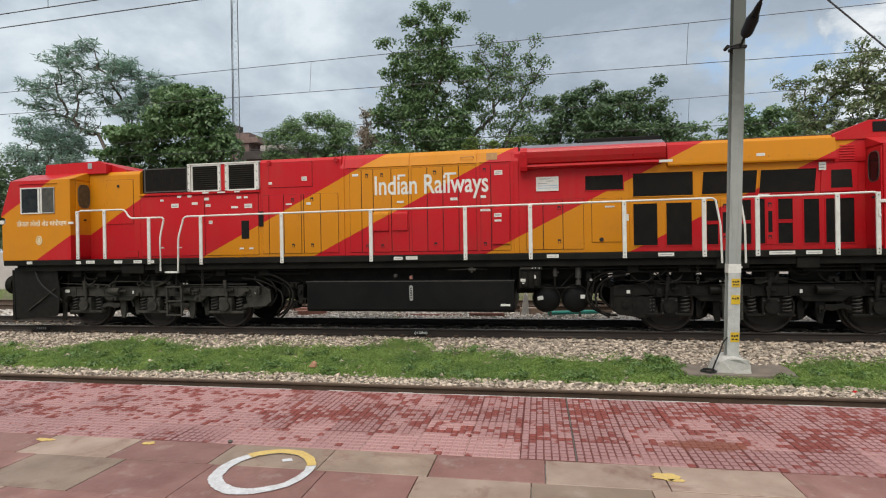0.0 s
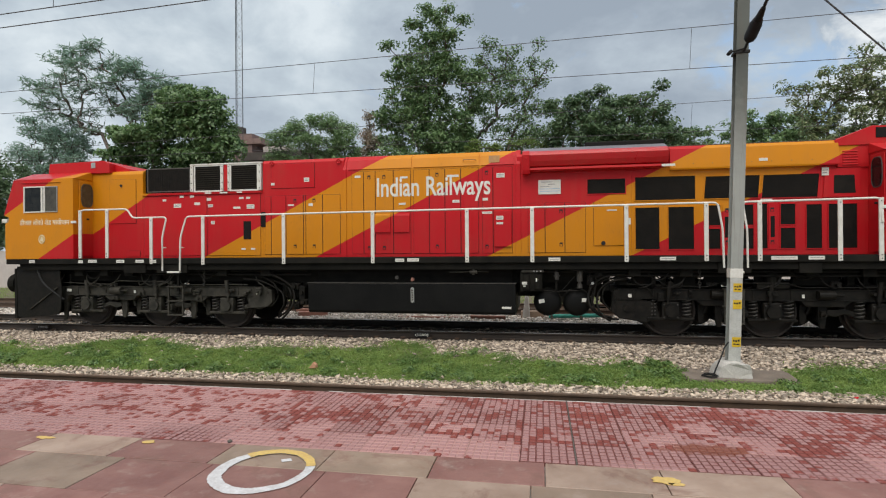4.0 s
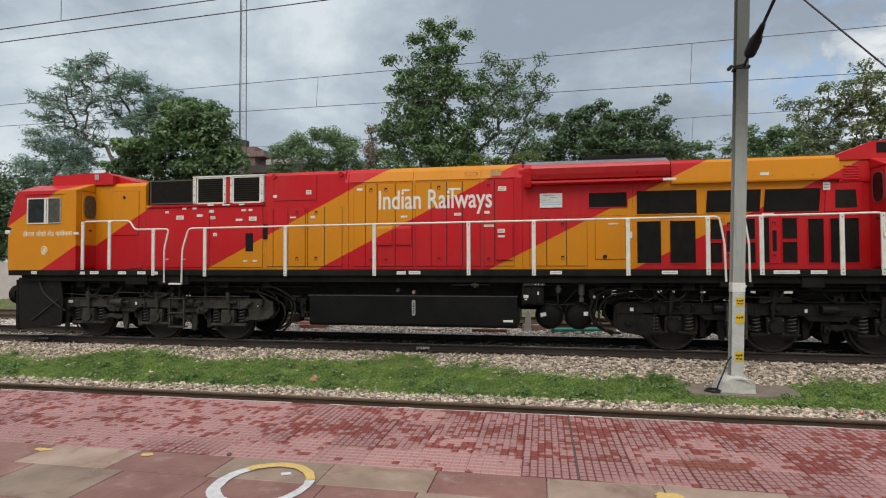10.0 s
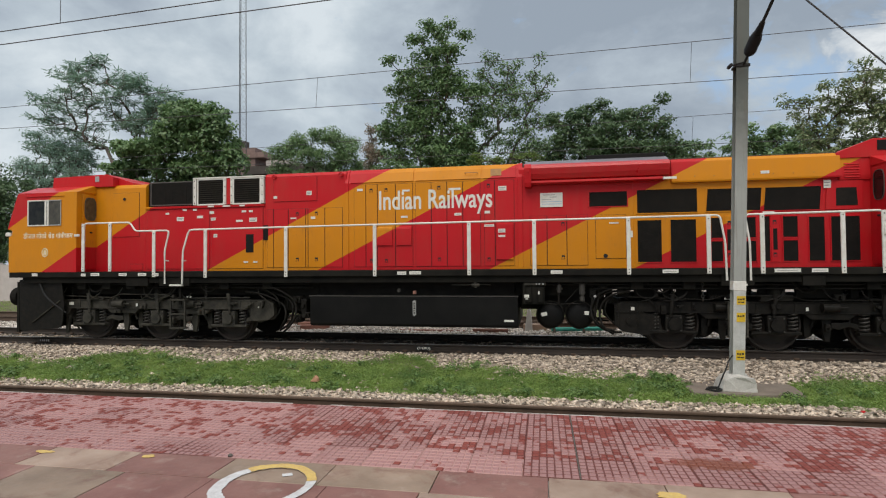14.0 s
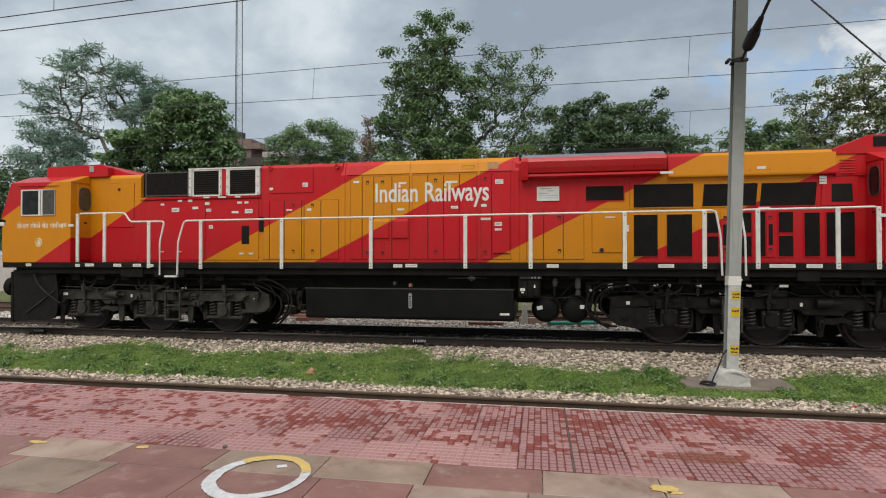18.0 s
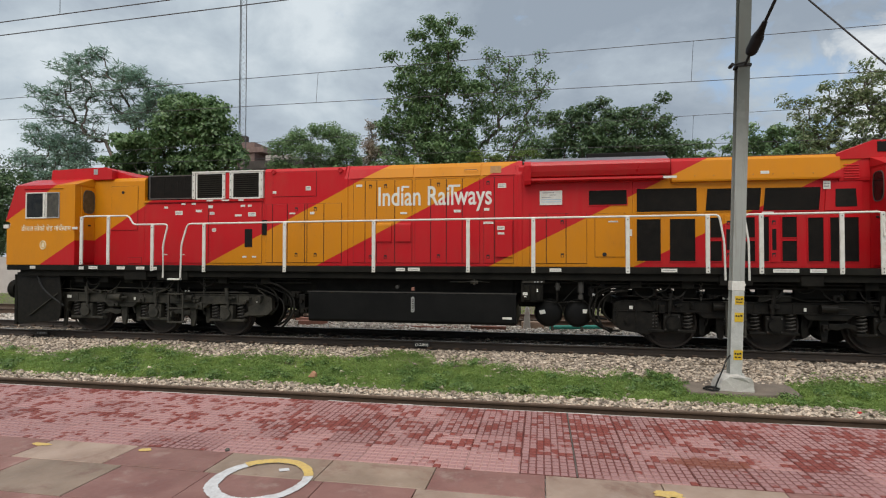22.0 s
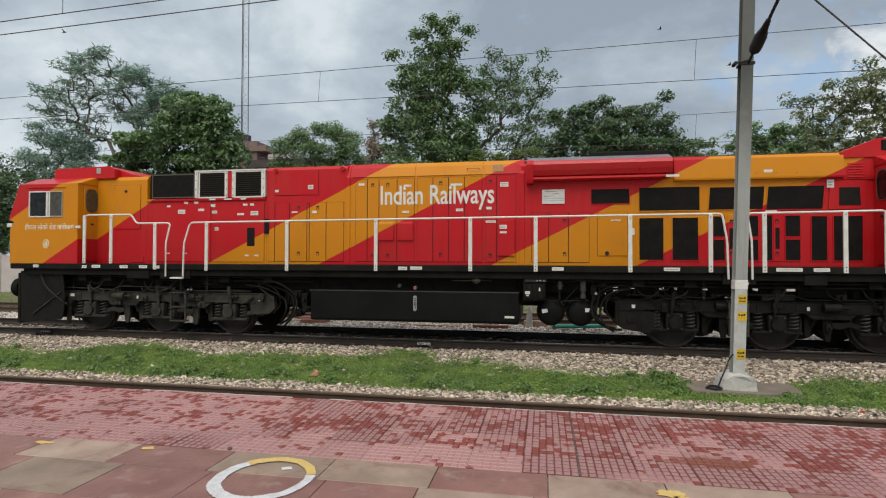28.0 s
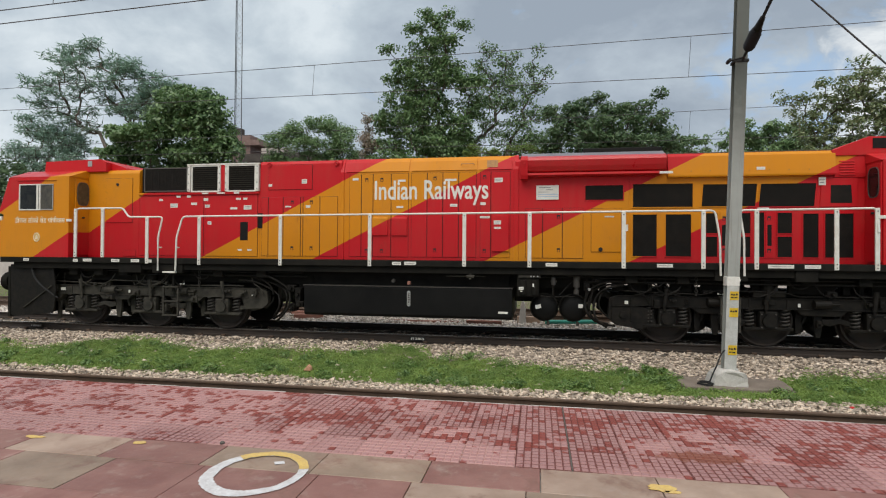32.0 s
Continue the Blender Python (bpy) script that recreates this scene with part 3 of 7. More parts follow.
def hood_profile(top, w, shoulder, drop):
    """Half-round shouldered outline across the hood."""
    right = [(w, SILL), (w, top - drop), (w - shoulder * 0.30, top - drop * 0.38), (w - shoulder * 0.62, top - drop * 0.10), (w - shoulder, top)]
    return right + [(-u, v) for u, v in reversed(right)]


def hood(name, x0, x1, top, w=HOOD, shoulder=0.22, drop=0.34, material=None, label=""):
    return lp(name, prism(hood_profile(top, w, shoulder, drop), "x", x0, x1, 0.01), material or M_LIVERY, label=label)


def panel(x0, x1, z0, z1, y=HOOD, t=0.014, name="hood_door", parent=None, m=None, label=""):
    """A hood door on both sides of the hood; it stands proud of the side."""
    obs = []
    for s in (-1, 1):
        ya, yb = sorted((s * y, s * (y + t)))
        ob = lp(name, box(x0 + 0.008, x1 - 0.008, ya, yb, z0 + 0.006, z1 - 0.006, 0.004), m or M_LIVERY, parent, label)
        obs.append(ob)
        if name == "hood_door":
            lp("door_seal", box(x0 + 0.001, x1 - 0.001, *sorted((s * (y - 0.002), s * (y + 0.004))), z0, z1), M_GASKET, ob, "black door seal")
    return obs


def latches(x, heights, ob):
    """Recessed paddle latches of a hood door: a dark cup with a painted paddle."""
    for z in heights:
        yy = -HOOD - 0.014
        lt = lp("latch", box(x - 0.034, x + 0.034, yy - 0.003, yy + 0.002, z - 0.042, z + 0.042, 0.0), M_GASKET, ob, "recessed paddle latch")
        lp("paddle", box(x - 0.020, x + 0.020, yy - 0.008, yy - 0.002, z - 0.036, z + 0.006), M_LIVERY, lt)


def plate(x, z, w, h, y=-HOOD - 0.016, lines=0, name="notice_plate", parent=None):
    ob = lp(name, box(x - w / 2, x + w / 2, y - 0.004, y, z - h / 2, z + h / 2), M_WHITE, parent, "small white notice plate")
    for k in range(lines):
        zz = z + h / 2 - (k + 1) * h / (lines + 1)
        lp("line", box(x - w * 0.4, x + w * (0.38 - 0.12 * (k % 2)), y - 0.006, y - 0.0035, zz - h * 0.06, zz + h * 0.06), M_INK, parent or ob)
    return ob


def mesh_grille(x0, x1, z0, z1, lean=0.0, fw=0.016, y=HOOD, frame_m=None, ribs=0):
    """A wire-mesh opening with a thin raised frame, on both sides; lean slants its ends."""
    for s in (-1, 1):
        ya, yb = sorted((s * (y - 0.01), s * (y + 0.003)))
        g = lp("grille", prism([(x0, z0), (x1, z0), (x1 + lean, z1), (x0 + lean, z1)], "y", ya, yb), M_MESH, label="black wire-mesh grille")
        ya, yb = sorted((s * y, s * (y + 0.016)))
        for q in ([(x0 - fw, z0 - fw), (x1 + fw, z0 - fw), (x1 + fw, z0), (x0 - fw, z0)], [(x0 + lean - fw, z1), (x1 + lean + fw, z1), (x1 + lean + fw, z1 + fw), (x0 + lean - fw, z1 + fw)],
                  [(x0 - fw, z0), (x0, z0), (x0 + lean, z1), (x0 + lean - fw, z1)], [(x1, z0), (x1 + fw, z0), (x1 + lean + fw, z1), (x1 + lean, z1)]):
            lp("grille_frame", prism(q, "y", ya, yb), frame_m or M_LIVERY, g)
        bm_ = bmesh.new()
        n = max(4, int((x1 - x0) / 0.022))
        for k in range(n):
            x = x0 + (k + 0.5) * (x1 - x0) / n
            prism([(x - 0.003, z0), (x + 0.003, z0), (x + lean + 0.003, z1), (x + lean - 0.003, z1)], "y", *sorted((s * (y + 0.003), s * (y + 0.006))), 0, bm_)
        n = max(4, int((z1 - z0) / 0.022))
        for k in range(n):
            z = z0 + (k + 0.5) * (z1 - z0) / n
            x = x0 + lean * (k + 0.5) / n
            box(x, x + x1 - x0, *sorted((s * (y + 0.004), s * (y + 0.007))), z - 0.003, z + 0.003, 0, bm_)
        for k in range(ribs):
            x = x0 + (k + 1) * (x1 - x0) / (ribs + 1)
            box(x - 0.012, x + 0.012, *sorted((s * (y + 0.003), s * (y + 0.010))), z0, z1, 0, bm_)
        lp("wire_mesh", bm_, M_MESH, g)


# hood sections, from the left cab to the right one
hood("rear_hood", -11.26, -9.80, 3.90, shoulder=0.12, drop=0.10)
hood("electrical_hood", -9.80, -6.55, 3.29, shoulder=0.02, drop=0.02)
hood("radiator_box", -9.80, -6.55, 3.925, w=HOOD - 0.10, shoulder=0.02, drop=0.02, material=M_GRILLE)
hood("blower_hood", -6.55, -4.50, 4.02, shoulder=0.10, drop=0.08)
hood("engine_hood", -4.50, -0.50, 4.05)
hood("exhaust_hood", -0.50, 1.90, 3.94, shoulder=0.08, drop=0.06)
hood("cooling_hood", 1.90, 6.38, 3.955, shoulder=0.12, drop=0.10)
hood("hood_seam", -0.53, -0.42, 4.055, w=HOOD + 0.02)
hood("hood_seam", -4.53, -4.44, 4.055, w=HOOD + 0.02)

# doors of the hood
panel(-10.75, -9.98, 2.56, 3.68)
panel(-10.24, -9.87, 1.72, 1.88)
panel(-9.76, -8.02, 1.74, 3.22)
panel(-7.98, -6.60, 1.74, 3.22)
panel(-6.33, -5.22, 3.33, 3.92)
for x0, x1 in ((-6.50, -6.33), (-6.33, -5.95), (-5.95, -5.51), (-5.51, -5.45), (-5.45, -5.03), (-5.03, -4.59)):
    panel(x0, x1, 1.76, 3.16)
for x0, x1 in ((-4.31, -4.02), (-4.02, -3.74), (-3.74, -3.31), (-3.31, -2.90), (-2.84, -2.47), (-2.47, -2.11), (-2.11, -1.75), (-1.75, -1.35), (-1.27, -1.03), (-1.03, -0.60)):
    panel(x0, x1, 1.76, 3.67)
for x0, x1 in ((-4.40, -2.88), (-2.84, -1.33), (-1.30, -0.56)):
    for s in (-1, 1):
        prof = [(s * (HOOD + 0.004), 3.71), (s * (HOOD + 0.018), 3.72), (s * (HOOD - 0.046), 3.935), (s * (HOOD - 0.122), 4.03), (s * (HOOD - 0.14), 4.02), (s * (HOOD - 0.066), 3.92)]
        lp("roof_hatch", prism(prof, "x", x0 + 0.01, x1 - 0.01), M_LIVERY)
lp("hatch_handle", pipe([(-1.69, -0.90, 3.84), (-1.69, -0.97, 3.85), (-1.41, -0.97, 3.85), (-1.41, -0.90, 3.84)], 0.009, 6), M_PATCH)
for x0, x1 in ((-0.27, 0.10), (0.10, 0.52), (0.52, 0.96)):
    panel(x0, x1, 1.76, 2.85)
panel(1.12, 1.75, 1.90, 2.84)
lp("hood_door", box(-1.0, -0.63, -HOOD - 0.055, -HOOD - 0.012, 1.90, 2.69, 0.006), M_LIVERY, label="small raised access door")
for x, zs in ((-5.72, (1.95, 3.03)), (-5.24, (1.95, 3.03)), (-3.89, (1.90, 3.53)), (-3.53, (1.90, 3.53)), (-2.29, (1.92, 3.54)), (-1.17, (1.91, 3.55)), (0.44, (1.94, 2.66)), (4.63, (1.95, 2.61)), (3.78, (1.95, 2.61))):
    latches(x, zs, LOCO)
lp("bare_patch", prism([(-HOOD - 0.010, 3.77), (-HOOD - 0.014, 3.77), (-HOOD + 0.034, 3.93), (-HOOD + 0.038, 3.93)], "x", -1.12, -0.88), M_PATCH, label="brown patch of old paint")
for x, z0, z1 in ((-3.78, 2.28, 2.90), (-3.33, 2.28, 2.90)):
    lp("vent_hood", prism([(-HOOD - 0.012, 2.25), (-HOOD - 0.045, 2.25), (-HOOD - 0.045, 2.62), (-HOOD - 0.036, 2.66), (-HOOD - 0.012, 2.68)], "x", x + 0.04, x + 0.40, 0.004), M_LIVERY)

# grilles
mesh_grille(-9.68, -8.54, 3.36, 3.90, fw=0.028, y=HOOD - 0.06, frame_m=M_SEAL, ribs=5)
for s in (-1, 1):
    top = lp("radiator_frame", box(-8.46, -6.54, *sorted((s * 0.55, s * (HOOD + 0.05))), 3.95, 3.985, 0.005), M_WHITE, label="white frame above the radiators")
    for x0, x1 in ((-8.45, -8.37), (-7.61, -7.565), (-7.45, -7.39), (-6.645, -6.57)):
        lp("radiator_post", box(x0, x1, *sorted((s * (HOOD - 0.06), s * (HOOD + 0.045))), 3.31, 3.95, 0.006), M_WHITE, top)
        for z in (3.36, 3.52, 3.74, 3.90):
            xm = (x0 + x1) / 2
            lp("frame_bolt", rod((xm, s * (HOOD + 0.04), z), (xm, s * (HOOD + 0.055), z), 0.012, 6), M_SEAL, top)
    lp("centre_post", box(-7.56, -7.455, *sorted((s * (HOOD - 0.06), s * (HOOD + 0.03))), 3.31, 3.95, 0.006), M_RED, top, "red post between the radiators")
    ledge = lp("hood_ledge", prism([(s * (HOOD - 0.02), 3.235), (s * (HOOD + 0.045), 3.245), (s * (HOOD + 0.05), 3.285), (s * (HOOD - 0.02), 3.305)], "x", -9.79, -6.56), M_LIVERY, label="red drip ledge under the radiators")
    for x0, x1 in ((-8.315, -7.645), (-7.352, -6.68)):
        for k in range(11):
            z = 3.365 + k * 0.051
            lp("louvre", prism([(s * (HOOD + 0.022), z), (s * (HOOD + 0.040), z - 0.012), (s * (HOOD + 0.040), z - 0.004), (s * (HOOD + 0.022), z + 0.010)], "x", x0, x1), M_LOUVRE, top)
mesh_grille(-8.315, -7.645, 3.335, 3.92, fw=0.035, y=HOOD + 0.02, frame_m=M_WHITE)
mesh_grille(-7.352, -6.68, 3.335, 3.92, fw=0.035, y=HOOD + 0.02, frame_m=M_WHITE)
for x, w in ((-7.96, 0.17), (-7.545, 0.20), (-7.13, 0.14)):
    plate(x, 3.268, w, 0.035, y=-HOOD - 0.052)
mesh_grille(1.0, 1.78, 3.02, 3.33, frame_m=M_RED)
mesh_grille(1.98, 3.17, 2.855, 3.345)
mesh_grille(3.34, 4.37, 2.86, 3.32, lean=0.035)
mesh_grille(4.435, 5.46, 2.85, 3.315, lean=0.04)
for x0, x1 in ((1.98, 2.46), (2.64, 3.14), (5.26, 5.54), (5.66, 6.17)):
    mesh_grille(x0, x1, 1.82, 2.70)
for x0, x1 in ((3.43, 3.65), (4.08, 4.28), (4.785, 5.055)):
    mesh_grille(x0, x1, 2.305, 2.72)
    mesh_grille(x0, x1, 1.82, 2.235)
mesh_grille(4.40, 4.54, 1.82, 2.73)
for s in (-1, 1):
    for x0 in (3.70, 4.562):
        lp("hood_door", box(x0, x0 + 0.16, min(s * HOOD, s * (HOOD + 0.016)), max(s * HOOD, s * (HOOD + 0.016)), 1.80, 2.76, 0.005), M_LIVERY)
        lp("door_slot", box(x0 + 0.035, x0 + 0.115, min(s * HOOD, s * (HOOD + 0.02)), max(s * HOOD, s * (HOOD + 0.02)), 2.05, 2.48, 0.004), M_GRILLE)
    ya, yb = sorted((s * HOOD, s * (HOOD + 0.025)))
    lp("cover_plate", prism([(5.56, 2.835), (6.22, 2.835), (6.24, 3.41), (5.60, 3.41)], "y", ya, yb, 0.006), M_RED)
    lp("cover_window", prism([(5.75, 2.91), (6.14, 2.91), (6.12, 3.27), (5.755, 3.27)], "y", ya - 0.004, yb + 0.004, 0.004), M_MESH, label="dark small window")

# roof duct over the exhaust hood
for s in (-1, 1):
    prof = [(0.80, 3.55), (1.03, 3.555), (1.05, 3.61), (1.12, 3.63), (1.17, 3.73), (1.205, 3.85), (1.18, 3.91), (1.08, 3.955), (0.78, 3.975)]
    prof = [(s * u, v) for u, v in prof]
    lp("roof_duct", prism(prof, "x", -0.24, 2.60, 0.006), M_ROOF, label="bulging red roof duct")
    lp("duct_ledge", prism([(s * u, v) for u, v in ((0.9, 3.515), (1.10, 3.52), (1.14, 3.545), (1.13, 3.59), (1.05, 3.60), (0.9, 3.60))], "x", -0.24, 2.47, 0.005), M_LIVERY, label="projecting lower lip of the duct")
    lp("duct_end", prism([(s * u * 1.012, v + 0.006 * (1 if v > 3.7 else -1)) for u, v in [(0.8, 3.47), (1.13, 3.47), (1.16, 3.55), (1.21, 3.85), (1.185, 3.915), (1.08, 3.96), (0.78, 3.98)]], "x", -0.37, -0.22, 0.006), M_RED)
    lp("duct_bolt", rod((-0.29, s * 1.19, 3.80), (-0.29, s * 1.23, 3.80), 0.024, 8), M_RED)
lp("roof_plate", prism([(-1.07, 3.935), (-0.72, 4.08), (0.72, 4.08), (1.07, 3.935)], "x", -0.36, 2.62, 0.006), M_GREYROOF, label="grey steel roof plate")
lp("silencer", box(0.98, 2.62, -0.66, 0.66, 4.07, 4.185, 0.02), M_GRILLE, label="black exhaust silencer")

# sloping wings of the cooling hood
for s in (-1, 1):
    prof = [(0.90, 3.465), (1.02, 3.465), (1.03, 3.50), (1.02, 3.60), (0.985, 3.90), (0.93, 3.965), (0.80, 3.975)]
    lp("cooling_wing", prism([(s * u, v) for u, v in prof], "x", 2.66, 5.82, 0.006), M_LIVERY, label="sloping wing of the cooling hood")
    prof = [(0.90, 3.42), (0.955, 3.42), (0.965, 3.50), (0.95, 3.90), (0.91, 3.955), (0.80, 3.965)]
    lp("cooling_wing", prism([(s * u, v) for u, v in prof], "x", 5.815, 6.372, 0.006), M_LIVERY, label="vented end of the wing")
    for k in range(6):
        z = 3.47 + k * 0.052
        u = 0.966 - (z - 3.50) * 0.0375
        lp("vent_slat", prism([(s * (u - 0.01), z), (s * (u + 0.016), z), (s * (u - 0.008), z + 0.026)], "x", 5.90, 6.17), M_RED)
    for k in range(9):
        x = 2.74 + k * 0.37
        lp("wing_screw", rod((x, s * 1.02, 3.585), (x, s * 1.034, 3.585), 0.011, 6), M_PATCH)
lp("roof_edge", box(2.64, 6.37, -0.90, 0.90, 3.965, 3.99, 0.006), M_RAIL, label="rusty edge of the roof")


# ---- cabs ----
def cab(mirror):
    f = (lambda x: -4.88 - x) if mirror else (lambda x: x)
    yw = 1.25 if mirror else 1.115

    def X(a, b):
        return sorted((f(a), f(b)))

    pts = [(-13.24, SILL), (-13.24, 2.58), (-13.14, 2.62), (-13.14, 2.74), (-13.28, 2.78), (-12.98, 3.66), (-11.26, 3.68), (-11.26, SILL)]
    bm = prism([(f(u), v) for u, v in pts], "y", -SIDE, SIDE, 0.012)
    body = lp("cab", bm, M_LIVERY if not mirror else M_RED, label="driver's cab with slanted front" if not mirror else "red driver's cab")
    roof = [(-SIDE + 0.01, 3.67), (-0.95, 3.885), (-0.6, 3.92), (0.6, 3.92), (0.95, 3.885), (SIDE - 0.01, 3.67)]
    lp("cab_roof", prism(roof, "x", *X(-12.99, -11.24), 0.008), M_RED if mirror else M_ROOF, body)
    ru = [(-12.50, 3.85), (-12.46, 4.20), (-11.30, 4.22), (-10.64, 3.96), (-10.64, 3.85)] if mirror else [(-12.50, 3.85), (-12.46, 4.13), (-10.88, 4.165), (-10.70, 4.09), (-10.70, 3.85)]
    lp("roof_unit", prism([(f(u), v) for u, v in ru], "y", -0.98, 0.98, 0.01), M_RED, body, "red roof cooling unit")
    if not mirror:
        lp("roof_unit_end", prism([(-10.70, 3.85), (-10.70, 4.088), (-10.30, 3.96), (-10.26, 3.85)], "y", -0.80, 0.80, 0.01), M_RED, body)
    for s in (-1, 1):
        lp("roof_vent", box(*X(-11.22 if not mirror else -12.3, -11.10 if not mirror else -11.36), *sorted((s * 0.98, s * 0.992)), 3.98, 4.12 if not mirror else 4.18, 0.003), M_ALU if not mirror else M_GRILLE, body)
        ya, yb = sorted((s * SIDE, s * (SIDE + 0.02)))
        gy = sorted((s * (SIDE - 0.03), s * (SIDE + 0.006)))
        lp("cab_window", box(*X(-12.64, -12.17), *gy, 2.87, 3.46), M_GLASS, body, "dark sliding cab window")
        lp("cab_window", box(*X(-12.05, -11.71), *gy, 2.87, 3.46), M_PALEGLASS, body, "half-open cab window showing the dim cab")
        for a, b, c, d in ((-12.675, -12.05, 3.46, 3.49), (-12.675, -12.05, 2.84, 2.87), (-12.675, -12.64, 2.87, 3.46), (-12.17, -12.115, 2.87, 3.46), (-12.095, -12.05, 2.87, 3.46)):
            lp("window_frame", box(*X(a, b), ya, yb, c, d, 0.005), M_WHITE, body, "pale metal window frame")
        for a, b, c, d in ((-12.05, -11.69, 3.46, 3.485), (-12.05, -11.69, 2.845, 2.87), (-11.71, -11.69, 2.87, 3.46)):
            lp("window_frame", box(*X(a, b), ya, yb, c, d, 0.004), M_ALU, body, "thin metal window frame")
        lp("window_channel", box(*X(-12.115, -12.095), *gy, 2.87, 3.46), M_GASKET, body)
        lp("rain_gutter", box(*X(-12.72, -11.60), *sorted((s * SIDE, s * (SIDE + 0.025))), 3.575, 3.590, 0.003), M_RED if mirror else M_LIVERY, body)
        lp("side_step", box(*X(-11.30, -11.16), *sorted((s * SIDE, s * (SIDE + 0.03))), 2.56, 2.62, 0.004), M_WHITE, body)
        # the door in the cab's rear wall, with its oval window
        xd = -11.255
        d = lp("cab_door", box(*X(xd - 0.004, xd + 0.022), *sorted((s * (yw - 0.20), s * (yw + 0.22))), 1.74, 3.62, 0.008), M_LIVERY if not mirror else M_RED, body)
        oval = []
        for k in range(24):
            t = 2 * math.pi * k / 24
            cx, cz = math.cos(t), math.sin(t)
            oval.append((s * yw + 0.165 * math.copysign(abs(cx) ** 0.6, cx), 3.27 + 0.28 * math.copysign(abs(cz) ** 0.6, cz)))
        lp("door_window", prism(oval, "x", *X(xd + 0.020, xd + 0.030)), M_GLASS if mirror else M_PALEGLASS, body, "oval door window")
        cut = [(s * yw + (u - s * yw) * 1.07, 3.27 + (v - 3.27) * 1.05) for u, v in oval]
        bmr = bmesh.new()
        xa, xb = f(xd + 0.018), f(xd + 0.036)
        n = len(oval)
        ro = [bmr.verts.new((x, *c)) for x in (xa, xb) for c in cut]
        ri = [bmr.verts.new((x, *c)) for x in (xa, xb) for c in oval]
        for k in range(n):
            j = (k + 1) % n
            bmr.faces.new((ro[k], ro[j], ro[n + j], ro[n + k]))
            bmr.faces.new((ri[k], ri[j], ri[n + j], ri[n + k]))
            bmr.faces.new((ro[n + k], ro[n + j], ri[n + j], ri[n + k]))
        bmesh.ops.recalc_face_normals(bmr, faces=bmr.faces)
        lp("window_seal", bmr, M_SEAL, body, "grey rubber window seal")
        lp("door_handle", box(*X(xd + 0.022, xd + 0.05), *sorted((s * (yw - 0.05), s * (yw + 0.02))), 2.66, 2.70, 0.006), M_GASKET, body)
    # front: windscreens, lamp, buffers, plough
    for y0, y1 in ((-1.25, -0.1), (0.1, 1.25)):
        sl = [(f(-13.285 + 0.02), 2.86), (f(-13.295), 2.86), (f(-13.05), 3.57), (f(-13.02), 3.57)]
        lp("windscreen", prism(sl, "y", y0, y1), M_GLASS, body, "dark windscreen")
    for y in (-1.0, 1.0):
        bm = rod((f(-13.22), y, 2.665), (f(-13.32), y, 2.665), 0.07, 14)
        lp("headlight", bm, M_ALU, body, "round headlight")
    lp("marker_lamp", box(*X(-13.36, -13.20), -1.49, -1.22, 2.60, 2.70, 0.02), M_WHITE, body, "white marker lamp housing")
    for y in (-0.98, 0.98):
        bm = rod((f(-13.0), y, 1.06), (f(-13.42), y, 1.06), 0.13, 14)
        rod((f(-13.40), y, 1.06), (f(-13.52), y, 1.06), 0.19, 20, bm, r2=0.24)
        lp("buffer", bm, M_BLACK, None, "black round buffer", smooth=False)
    pl = [(-13.08, 1.5), (-13.05, 0.24), (-12.95, 0.20), (-11.86, 0.30), (-11.80, 0.42), (-11.76, 0.9), (-11.84, 1.5)]
    for s in (-1, 1):
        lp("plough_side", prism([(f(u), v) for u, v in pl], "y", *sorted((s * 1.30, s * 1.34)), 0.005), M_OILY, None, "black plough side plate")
        lp("plough_brace", rod((f(-12.66), s * 1.36, 0.43), (f(-11.86), s * 1.36, 0.98), 0.018, 6), M_HAZEGRIME)
        lp("brake_hose", pipe(soften([(f(-12.45), s * 1.37, 1.48), (f(-12.30), s * 1.40, 1.15), (f(-12.03), s * 1.40, 0.92), (f(-11.74), s * 1.30, 0.68)], 0.2), 0.022, 6), M_GASKET)
    lp("plough_blade", box(*X(-13.16, -13.08), -1.34, 1.34, 0.18, 1.45, 0.01), M_BLACK)


cab(False)
cab(True)

# handrails

